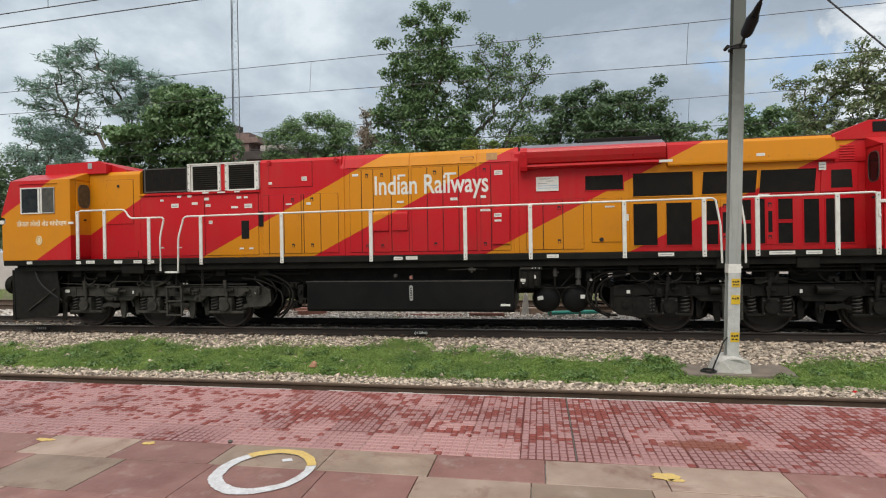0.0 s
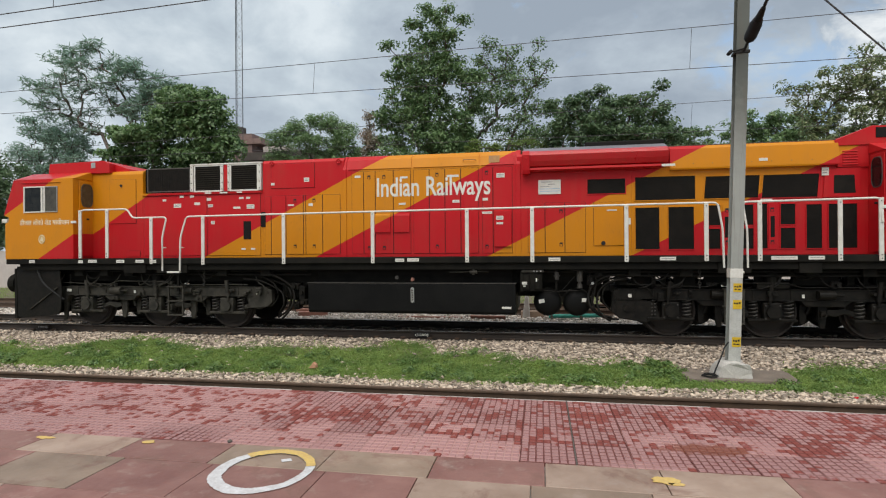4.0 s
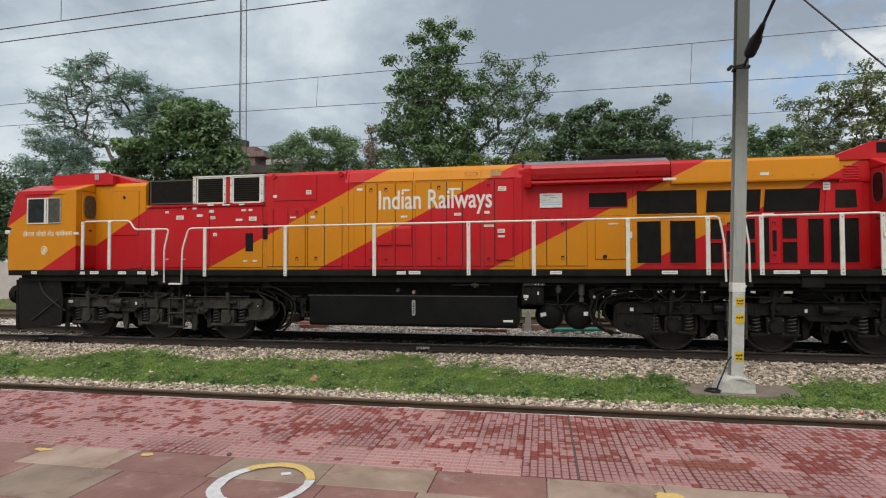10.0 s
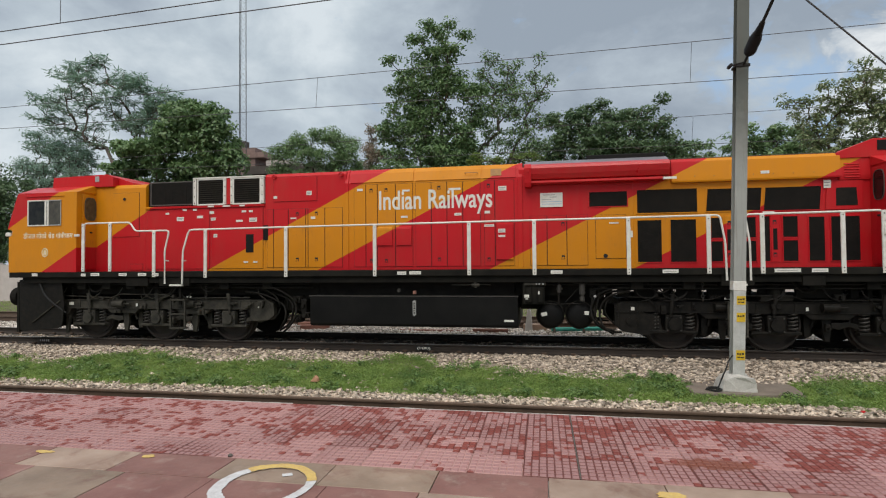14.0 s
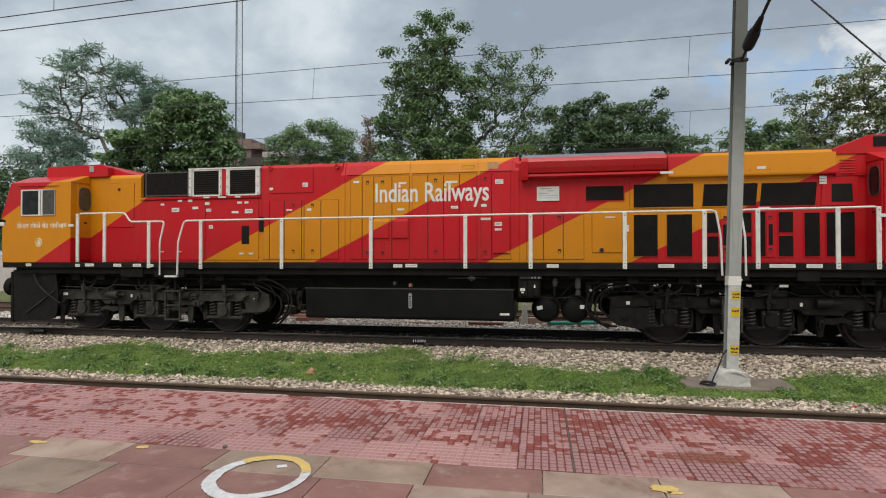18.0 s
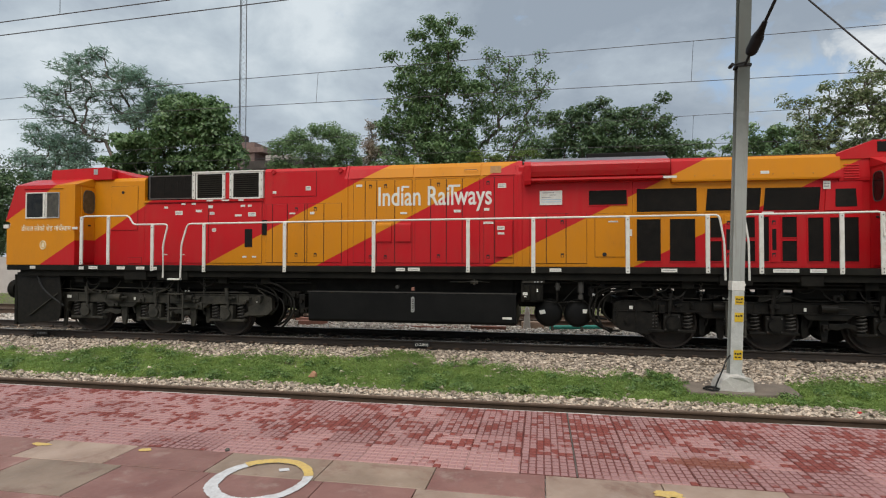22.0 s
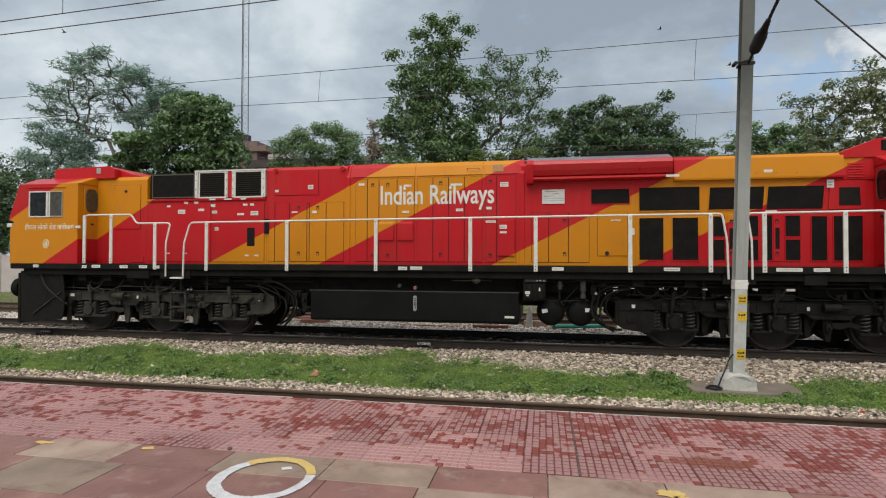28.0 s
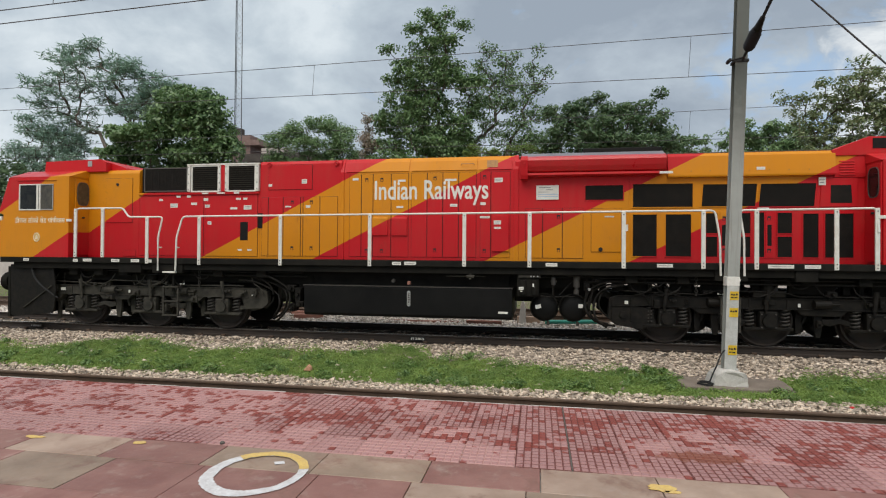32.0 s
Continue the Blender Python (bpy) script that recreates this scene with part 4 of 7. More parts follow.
def handrails():
    for s in (-1, 1):
        y = s * 1.47
        runs = (((-11.06, 2.46), (-11.06, 2.88), (-9.78, 2.88), (-9.64, 2.665), (-8.72, 2.665), (-8.79, 2.18), (-8.79, 1.40)),
                ((-8.33, 1.40), (-8.31, 2.18), (-8.20, 2.67), (-5.7, 2.685), (-0.16, 2.715), (3.44, 2.735), (3.51, 2.2), (3.53, 1.45)),
                ((3.96, 1.45), (3.95, 2.2), (3.89, 2.735), (5.6, 2.75), (6.29, 2.76), (6.29, 2.3)))
        for run in runs:
            lp("handrail", pipe(soften([(x, y if z > 2.3 else s * 1.535, z) for x, z in run], 0.09), 0.021, 8), M_WHITE, label="white tubular handrail")
        for x, top, low in ((-11.06, 2.87, 1.70), (-10.31, 2.87, 1.70), (-9.11, 2.65, 1.56), (-7.75, 2.66, 1.54), (-5.73, 2.68, 1.55), (-3.63, 2.70, 1.56),
                            (-1.54, 2.71, 1.57), (-0.17, 2.71, 1.57), (1.71, 2.72, 1.57), (3.22, 2.73, 1.58), (4.19, 2.74, 1.58), (5.59, 2.75, 1.58), (6.28, 2.76, 1.58)):
            ya, yb = sorted((y, y + s * 0.035))
            pst = lp("handrail_post", box(x - 0.04, x + 0.04, ya + s * 0.012, yb + s * 0.012, low, top, 0.006), M_WHITE, label="flat white handrail post")
            if s < 0:
                for z in (low + 0.045, low + 0.11, top - 0.06):
                    lp("post_bolt", box(x - 0.009, x + 0.009, y - 0.052, y - 0.046, z - 0.009, z + 0.009), M_GASKET, pst)
        for x in (-8.79, -8.33):
            lp("rail_foot", box(x - 0.045, x + 0.045, y - 0.03, y + 0.03, 1.93, 1.96, 0.004), M_WHITE)


handrails()

# steps at the gaps in the handrail
for x0, x1 in ((-8.73, -8.32), (3.56, 3.93)):
    for s in (-1, 1):
        st = lp("boarding_ladder", box(x0, x0 + 0.035, *sorted((s * 1.40, s * 1.44)), 0.33, 1.03), M_HAZEGRIME, label="grey steel boarding ladder")
        lp("ladder_stile", box(x1 - 0.035, x1, *sorted((s * 1.40, s * 1.44)), 0.33, 1.03), M_HAZEGRIME, st)
        lp("ladder_hanger", box(x0 + 0.2, x0 + 0.26, *sorted((s * 1.34, s * 1.38)), 0.9, 1.58), M_BLACK, st)
        for z in (0.33, 0.66, 1.0):
            lp("ladder_step", box(x0, x1, *sorted((s * 1.30, s * 1.46)), z, z + 0.03, 0.004), M_HAZEGRIME, st)
        lp("top_step", box(x0 + 0.05, x1 - 0.03, *sorted((s * 1.36, s * 1.53)), 1.345, 1.385, 0.004), M_WHITE, st, "white edge of the top step")

# plates on the sill
for x, w, z in ((-12.45, 0.16, 1.63), (-11.05, 0.13, 1.62), (-10.72, 0.24, 1.63), (-9.95, 0.22, 1.625), (-9.42, 0.22, 1.625), (-9.05, 0.14, 1.62), (-3.02, 0.20, 1.625), (-2.72, 0.26, 1.63),
                (0.28, 0.24, 1.63), (2.50, 0.30, 1.635), (4.62, 0.46, 1.64), (5.18, 0.28, 1.64)):
    plate(x, z, w, 0.07, y=-SIDE - 0.002, lines=1)

# ---- overhead line mast, wires and tower ----
def mast():
    t = thing("overhead_line_mast", "grey steel mast with a white band in a concrete footing", "mast", at=(3.105, -3.28, -0.25))
    lean = 0.032

    def up(bm):
        for v in bm.verts:
            v.co.x += lean * max(0.0, v.co.z - 0.2)
        return bm

    hs = [(-0.092, -0.085), (0.092, -0.085), (0.092, -0.070), (0.006, -0.070), (0.006, 0.070), (0.092, 0.070), (0.092, 0.085), (-0.092, 0.085), (-0.092, 0.070), (-0.006, 0.070), (-0.006, -0.070), (-0.092, -0.070)]
    bm = prism(hs, "z", 0.0, 0.2)
    prism(hs, "z", 0.2, 9.4, 0, bm)
    bmesh.ops.remove_doubles(bm, verts=bm.verts, dist=1e-4)
    part("column", up(bm), M_POLE, t, "grey steel H-section column")
    bm = prism([(-0.295, -0.06), (0.255, -0.06), (0.25, 0.09), (0.19, 0.20), (0.02, 0.235), (-0.16, 0.225), (-0.245, 0.16)], "y", -0.19, 0.22, 0.02)
    bmesh.ops.subdivide_edges(bm, edges=bm.edges, cuts=3, use_grid_fill=True)
    for v in bm.verts:
        v.co += Vector((noise.noise(v.co * 9), noise.noise(v.co * 9 + Vector((7, 0, 0))), noise.noise(v.co * 9 + Vector((0, 7, 0))))) * 0.034
    part("footing", bm, M_CONCRETE, t, "rough whitewashed concrete footing")
    part("painted_band", up(box(-0.098, 0.098, -0.091, 0.091, 1.60, 1.75, 0.004)), M_WHITE, t, "white painted band")
    part("white_lower_paint", up(box(-0.093, 0.093, -0.0885, -0.086, 0.22, 1.60)), M_WASH, t, "dirty whitewashed lower part")
    for z, h in ((1.37, 0.14), (1.09, 0.15), (0.47, 0.16)):
        p = part("number_plate", up(box(-0.045, 0.088, -0.092, -0.088, z, z + h)), M_SIGN, t, "yellow painted marking with black bars")
        for k, (u0, u1, v0, v1) in enumerate(((-0.032, -0.006, 0.56, 0.72), (0.004, 0.030, 0.52, 0.70), (0.040, 0.070, 0.56, 0.76), (-0.028, 0.010, 0.24, 0.36), (0.022, 0.066, 0.22, 0.34))):
            if not (k > 2 and abs(z - 1.09) < 0.01):
                part("mark", up(box(u0, u1, -0.0945, -0.0915, z + h * v0, z + h * v1)), M_GASKET, p)
    # bracket with its insulator, reaching over the near track
    part("bracket_clamp", up(box(-0.115, 0.115, -0.10, 0.10, 5.27, 5.32, 0.006)), M_GASKET, t, "dark clamp")
    part("clamp_bolt", rod((-0.02, -0.12, 5.30), (-0.02, 0.02, 5.30), 0.03, 8), M_GASKET, t)
    part("bracket_hook", pipe(soften([(0.02, -0.10, 5.30), (-0.03, -0.18, 5.27), (0.16, -0.22, 5.30)], 0.05), 0.014, 6), M_GASKET, t)
    a, b = Vector((0.16, -0.14, 5.28)), Vector((0.28, -2.9, 6.75))
    d = (b - a).normalized()
    part("bracket_tube", rod(a + d * 0.80, b, 0.024, 8), M_GASKET, t, "dark bracket tube")
    part("insulator_pin", rod(a, a + d * 0.9, 0.022, 8), M_GASKET, t)
    bm = rod(a + d * 0.22, a + d * 0.64, 0.060, 14)
    part("insulator_cap", rod(a + d * 0.63, a + d * 0.82, 0.058, 12, r2=0.036), M_INSUL, t, "dark metal insulator cap")
    core = part("insulator", bm, M_INSUL, t, "dark ribbed insulator")
    for k in range(8):
        c = a + d * (0.25 + k * 0.045)
        part("insulator_disc", rod(c, c + d * 0.040, 0.093 - 0.012 * (k in (0, 7)), 16, r2=0.070), M_INSUL, core)
    c = Vector((0.27, -0.1, 7.55))
    part("stay_tube", rod(c, b, 0.02, 8), M_GASKET, t)
    return t


M_SIGN = grainy("yellow_sign_paint", (0.72, 0.48, 0.02), (0.60, 0.38, 0.02), 0.5, scale=12)
M_PAD = grainy("dirty_concrete_pad", (0.16, 0.13, 0.105), (0.23, 0.19, 0.155), 0.9, scale=4, relief=0.5)
mast()
tagged(link("concrete_pad", prism([(2.36, -3.55), (2.9, -3.60), (3.5, -3.57), (4.02, -3.52), (4.10, -2.9), (4.02, -2.45), (3.2, -2.40), (2.42, -2.5), (2.30, -3.0)], "z", -0.42, -0.272, 0.02), M_PAD), "flat dirty concrete pad round the mast's footing", "concrete pad")
bm = pipe(soften([(3.02, -3.375, 0.30), (2.95, -3.40, 0.22), (2.89, -3.46, 0.10), (2.80, -3.50, -0.08), (2.74, -3.52, -0.22), (2.70, -3.52, -0.268)], 0.04), 0.012, 6)
pipe([(2.72 + (0.11 + 0.02 * math.sin(k * 1.7)) * math.cos(k * 0.6), -3.42 + 0.12 * math.sin(k * 0.6), -0.262 + 0.0012 * k) for k in range(26)], 0.011, 5, bm)
tagged(link("earth_cable", bm, M_GASKET), "black earthing cable from the mast to the ground", "cable")
bm = rod((3.37, -3.28, 7.0), (10.45, -3.4, -0.35), 0.014, 8)
tagged(link("guy_wire", bm, M_WIRE), "dark steel guy wire staying the mast", "guy wire")


def span(name, y, z0, z1, sag, r, label, x0=-60.0, x1=60.0, n=24):
    pts = []
    for i in range(n + 1):
        t = i / n
        pts.append((x0 + (x1 - x0) * t, y, z0 + (z1 - z0) * t - sag * 4 * t * (1 - t)))
    ob = link(name, pipe(pts, r, 6), M_WIRE)
    return tagged(ob, label, "overhead wire", group="overhead wires")


def wire_z(z0, z1, x, x0=-60.0, x1=60.0):
    return z0 + (z1 - z0) * (x - x0) / (x1 - x0)


def overhead(y, low, high, droppers, reach, sag=0.0):
    span("contact_wire", y, *low, 0.0, 0.0075, "thin dark contact wire above the track", -reach, reach)
    span("catenary_wire", y, *high, sag, 0.0075, "thin dark catenary wire above the track", -reach, reach)
    for x in droppers:
        bm_ = rod((x, y, wire_z(*low, x, -reach, reach)), (x + 0.05, y, wire_z(*high, x, -reach, reach) - sag * (1 - (x / reach) ** 2)), 0.005, 5)
        tagged(link("dropper", bm_, M_WIRE), "thin dropper wire between catenary and contact wire", "overhead wire", group="overhead wires")


overhead(0.0, (5.74, 5.96), (6.0, 7.62), (-5.65, 3.32), 40, 0.10)
overhead(-5.79, (4.68, 6.64), (4.84, 6.94), (), 30)
span("catenary_wire", -5.79, 5.84, 7.94, 0.0, 0.009, "thin dark catenary wire above the track", -30, 30)
tagged(link("dropper", rod((-7.35, -5.79, wire_z(4.84, 6.94, -7.35, -30, 30)), (-7.35, -5.79, wire_z(5.84, 7.94, -7.35, -30, 30)), 0.005, 5), M_WIRE), "thin dropper wire between catenary and contact wire", "overhead wire", group="overhead wires")
overhead(5.0, (5.45, 5.45), (5.65, 6.85), (4.62, -4.6), 30)


M_LATTICE = grainy("grey_lattice_steel", (0.16, 0.165, 0.17), (0.26, 0.265, 0.27), 0.6, metal=0.1)


def radio_tower():
    t = thing("radio_mast", "tall thin grey lattice radio mast behind the trees", "radio mast", at=(-25.4, 30.0, -0.3))
    h, w0, w1 = 34.0, 0.30, 0.22
    legs = [(-1, -0.6), (1, -0.6), (0, 1)]
    for a, b in legs:
        part("leg", rod((a * w0, b * w0, 0), (a * w1, b * w1, h), 0.028, 5), M_WIRE, t)
    bm = bmesh.new()
    n = 70
    for i in range(n):
        z0, z1 = h * i / n, h * (i + 1) / n
        for k in range(3):
            p, q = legs[k], legs[(k + 1) % 3]
            w = w0 + (w1 - w0) * z0 / h
            if i % 2:
                p, q = q, p
            rod((p[0] * w, p[1] * w, z0), (q[0] * w, q[1] * w, z1), 0.010, 3, bm, caps=False)
    part("lattice", bm, M_LATTICE, t, "pale lattice bracing")
    part("feed_cable", rod((-w0 - 0.03, -0.3, 0), (-w1 - 0.03, -0.25, h), 0.035, 5), M_GASKET, t, "black cable up the mast")
    return t


radio_tower()

# ---- boundary wall, building, far side clutter ----
M_BRICKY = grainy("dull_red_brick", (0.20, 0.13, 0.115), (0.27, 0.19, 0.17), 0.9, scale=3, fine=40)
M_PLASTER = grainy("stained_plaster", (0.46, 0.41, 0.38), (0.60, 0.55, 0.51), 0.9, scale=1.2, relief=0.3)
M_DARKROOF = grainy("stained_dark_parapet", (0.05, 0.042, 0.038), (0.10, 0.085, 0.075), 0.9, scale=1.5)


def boundary_wall():
    t = thing("boundary_wall", "pale stained plaster boundary wall behind the tracks", "wall", kind="structure")
    for i in range(-30, 20):
        part("wall_panel", box(i * 3.0, i * 3.0 + 2.7, 15.0, 15.16, -0.4, 1.95, 0.01), M_PLASTER, t)
        part("pillar", box(i * 3.0 + 2.7, i * 3.0 + 3.0, 14.95, 15.21, -0.4, 2.05, 0.01), M_PLASTER, t)


boundary_wall()


def building():
    t = thing("building", "dull brick building with a dark flat roof behind the trees", "building", at=(-30.5, 42.0, -0.3))
    part("wall", box(-4, 7.0, 0, 8, 0, 12.0), M_BRICKY, t, "brick wall")
    part("roof_slab", box(-1.8, 7.3, -0.5, 8.3, 12.0, 12.9, 0.03), M_DARKROOF, t, "dark stained roof slab")
    part("stair_tower", box(-3.4, -1.0, 0.5, 5, 12.0, 15.2, 0.02), M_BRICKY, t, "brick stair tower")
    part("tower_cap", box(-2.5, 0.2, 0.3, 5.2, 14.0, 14.6, 0.02), M_BRICKY, t)
    part("chimney", box(-3.0, -2.2, 0.6, 1.4, 15.2, 16.0, 0.02), M_DARKROOF, t)
    part("parapet", box(0.5, 3.6, 0.2, 4, 12.9, 13.6, 0.02), M_PLASTER, t, "pale parapet")
    for i in range(4):
        for z in (8.3, 5.0):
            w = part("window", box(-2.6 + i * 2.4, -1.4 + i * 2.4, -0.06, 0.03, z, z + 1.6), M_GLASS, t, "dark window")
            part("window_sill", box(-2.7 + i * 2.4, -1.3 + i * 2.4, -0.14, 0.0, z - 0.1, z), M_PLASTER, w)


building()

# pipes and scrap beyond the locomotive's track
M_TEAL = grainy("teal_pipe_paint", (0.03, 0.30, 0.23), (0.05, 0.38, 0.30), 0.5, scale=8)
M_RUST = grainy("rust_red_steel", (0.26, 0.11, 0.08), (0.40, 0.20, 0.15), 0.85, scale=6)
M_TIMBER = grainy("weathered_timber", (0.30, 0.21, 0.15), (0.42, 0.30, 0.22), 0.85, scale=5, relief=0.4)
bm = rod((0.22, 2.95, -0.10), (1.72, 3.10, -0.07), 0.058, 12)
tagged(link("teal_pipe", bm, M_TEAL), "teal painted pipe lying on the ballast", "pipe")
tagged(link("rusty_beam", box(-0.60, 0.08, 3.45, 3.75, -0.24, -0.02, 0.02), M_TIMBER), "weathered brown timber block on the ballast", "timber block")
tagged(link("rusty_rail_length", prism(rail_profile(2.9, -0.10), "x", -2.05, -1.02), M_RUST), "short rusty length of rail on the ballast", "loose rail")
tagged(link("rusty_bar", box(-4.3, -2.3, 3.05, 3.12, -0.22, -0.165, 0.006), M_RUST), "thin rusty bar on the ballast", "bar")
for x, y, a, w in ((-7.1, 3.2, 20, 0.9), (-7.6, 3.9, -12, 0.8), (-16.8, 3.1, 8, 1.3), (-15.2, 3.0, -6, 0.8)):
    ob = link("rusty_beam", box(-w / 2, w / 2, -0.10, 0.10, -0.24, -0.08, 0.01), M_RUST)
    ob.matrix_world = pose(x, y, 0.0, 0, 0, a)
    tagged(ob, "rusty steel beam lying on the ballast", "steel beam")
bm = prism([(-0.56, -0.25), (-0.32, -0.25), (-0.36, 0.36), (-0.42, 0.48), (-0.47, 0.40)], "y", 3.3, 3.6, 0.03)
tagged(link("stone_marker", bm, M_CONCRETE), "pale pointed stone standing behind the track", "stone")

# ---- trees ----
def leaf_mat(name, c1, c2, c3, thin=0.32, rough=0.42, drift=0.8, odd=0.8):
    """Leaves of two greens that drift through the crown, each leaf a little paler or darker, thin enough to let light through."""
    m = bpy.data.materials.new(name)
    m.use_nodes = True
    nt = m.node_tree
    b = nt.nodes["Principled BSDF"]
    b.inputs["Roughness"].default_value = rough
    p = place(nt)
    n = tex(nt, "ShaderNodeTexNoise", p, Scale=drift, Detail=4.0, Roughness=0.65)
    rnd = nt.nodes.new("ShaderNodeNewGeometry").outputs["Random Per Island"]
    col = mixc(nt, ramp(nt, n.outputs["Fac"], (0.36, (0, 0, 0)), (0.64, (1, 1, 1))), c1, c2)
    col = mixc(nt, ramp(nt, rnd, (0.35, (0, 0, 0)), (1.0, (odd, odd, odd))), col, c3)
    nt.links.new(col, b.inputs["Base Color"])
    tr = nt.nodes.new("ShaderNodeBsdfTranslucent")
    nt.links.new(col, tr.inputs["Color"])
    mx = nt.nodes.new("ShaderNodeMixShader")
    mx.inputs[0].default_value = thin
    nt.links.new(b.outputs[0], mx.inputs[1])
    nt.links.new(tr.outputs[0], mx.inputs[2])
    nt.links.new(mx.outputs[0], nt.nodes["Material Output"].inputs["Surface"])
    return m


M_LEAF = {"deep": leaf_mat("deep_green_leaves", (0.078, 0.150, 0.060), (0.130, 0.225, 0.080), (0.29, 0.42, 0.19)),
          "mid": leaf_mat("green_leaves", (0.11, 0.195, 0.085), (0.18, 0.29, 0.12), (0.31, 0.43, 0.20)),
          "dark": leaf_mat("dark_green_leaves", (0.066, 0.125, 0.058), (0.110, 0.185, 0.080), (0.20, 0.29, 0.14)),
          "warm": leaf_mat("yellowing_leaves", (0.12, 0.188, 0.080), (0.205, 0.262, 0.110), (0.38, 0.40, 0.225)),
          "lime": leaf_mat("yellow_green_leaves", (0.12, 0.20, 0.05), (0.17, 0.25, 0.06), (0.26, 0.34, 0.10)),
          "dry": leaf_mat("dry_brown_leaves", (0.13, 0.13, 0.075), (0.28, 0.19, 0.13), (0.50, 0.45, 0.38)),
          # Grey-green leaves, paled and blued so that distance haze sits in their colour.
          "grey": leaf_mat("hazed_grey_green_leaves", (0.20, 0.33, 0.25), (0.26, 0.39, 0.29), (0.35, 0.47, 0.37))}
M_BARK = grainy("bark", (0.10, 0.08, 0.065), (0.17, 0.14, 0.115), 0.9, scale=4, relief=0.5)


def unit(v):
    return v / (np.linalg.norm(v, axis=-1, keepdims=True) + 1e-9)


def leaves(rng, centres, spread, per, size, aspect, droop, rosette=False):
    """Many small folded leaves round clump centres, lying outwards and upwards on each clump; returns vertices and quads."""
    n = len(centres) * per
    o = unit(rng.normal(0, 1, (n, 3)))
    o[:, 2] = np.abs(o[:, 2]) * np.where(rng.random(n) < 0.72, 1, -1)
    rad = rng.uniform(0.15, 1.0, (n, 1)) ** 0.5
    big = np.repeat(rng.uniform(0.7, 1.35, (len(centres), 1)), per, axis=0)
    c = np.repeat(centres, per, axis=0) + o * rad * big * spread * np.array([1.35, 1.35, 0.85])
    nrm = unit(o * 0.8 + np.array([0, 0, 0.75]) + rng.normal(0, 0.45, (n, 3)))
    d = unit(np.cross(nrm, rng.normal(0, 1, (n, 3))))
    d[:, 2] -= droop * 0.6
    d = unit(d)
    ln = size * rng.uniform(0.6, 1.3, (n, 1))
    if rosette:
        d[:, 2] = rng.uniform(-0.55, 0.30, n)
        d = unit(d)
        nrm = np.array([0, 0, 1.0]) + rng.normal(0, 0.35, (n, 3))
        c = np.repeat(centres, per, axis=0) + d * ln * 0.5
    s = unit(np.cross(d, nrm))
    wd = ln * aspect
    v = np.stack([c - d * ln * 0.5, c + s * wd * 0.5 - d * ln * 0.05, c + d * ln * 0.5, c - s * wd * 0.5 - d * ln * 0.05], 1)
    return v.reshape(-1, 3), np.arange(n * 4).reshape(n, 4)


def branching(rng, fork, height, tips, main, tip_r, trunk, wander):
    """Grow limbs from a trunk to main points and on to tips, each joined to the nearest wood; returns a mesh of tapered sticks."""
    pos = [np.array((0.0, 0.0, -0.2)) + (fork - np.array((0.0, 0.0, -0.2))) * k / 5 + np.append(rng.normal(0, 0.05, 2), 0) * (k > 0) for k in range(6)]
    up = [-1, 0, 1, 2, 3, 4]
    far = [k * height / 5 for k in range(6)]
    for group, steps in ((main, 4), (tips, 2)):
        group = group[np.argsort(np.linalg.norm(group - fork, axis=1))]
        for p in group:
            have = np.array(pos[4:])
            dist = np.linalg.norm(have - p, axis=1)
            below = np.clip(have[:, 2] - p[2], 0, None)
            j = int(np.argmin(dist + 0.22 * np.array(far[4:]) + 0.8 * below)) + 4
            a = pos[j]
            leg = float(np.linalg.norm(p - a))
            last = j
            for k in range(1, steps + 1):
                t = k / steps
                q = a + (p - a) * t + (rng.normal(0, wander, 3) * leg * t * (1 - t) * 2 + np.array((0, 0, 0.10 * leg * t * (1 - t))))
                pos.append(q)
                up.append(last)
                far.append(far[last] + leg / steps)
                last = len(pos) - 1
    load = np.zeros(len(pos))
    has = np.zeros(len(pos), bool)
    has[[u for u in up if u >= 0]] = True
    load[~has] = 1.0
    for i in range(len(pos) - 1, 0, -1):
        load[up[i]] += load[i]
    rad = np.minimum(tip_r * load ** 0.46, trunk)
    rad[0] = trunk * 1.3
    pts = np.array(pos)
    i = np.arange(1, len(pos))
    j = np.array(up[1:])
    d = unit(pts[i] - pts[j])
    s = unit(np.cross(d, np.array([0.31, 0.17, 0.93])))
    w = np.cross(d, s)
    ang = np.arange(6) * math.pi / 3
    ring = s[:, None] * np.cos(ang)[None, :, None] + w[:, None] * np.sin(ang)[None, :, None]
    lo = pts[j][:, None] + ring * np.minimum(rad[j], rad[i] * 1.6)[:, None, None]
    hi = pts[i][:, None] + ring * rad[i][:, None, None]
    v = np.concatenate([lo, hi], 1).reshape(-1, 3)
    k = np.arange(6)
    quad = np.stack([k, (k + 1) % 6, (k + 1) % 6 + 6, k + 6], 1)
    f = (quad[None] + (np.arange(len(i)) * 12)[:, None, None]).reshape(-1, 4)
    return v, f


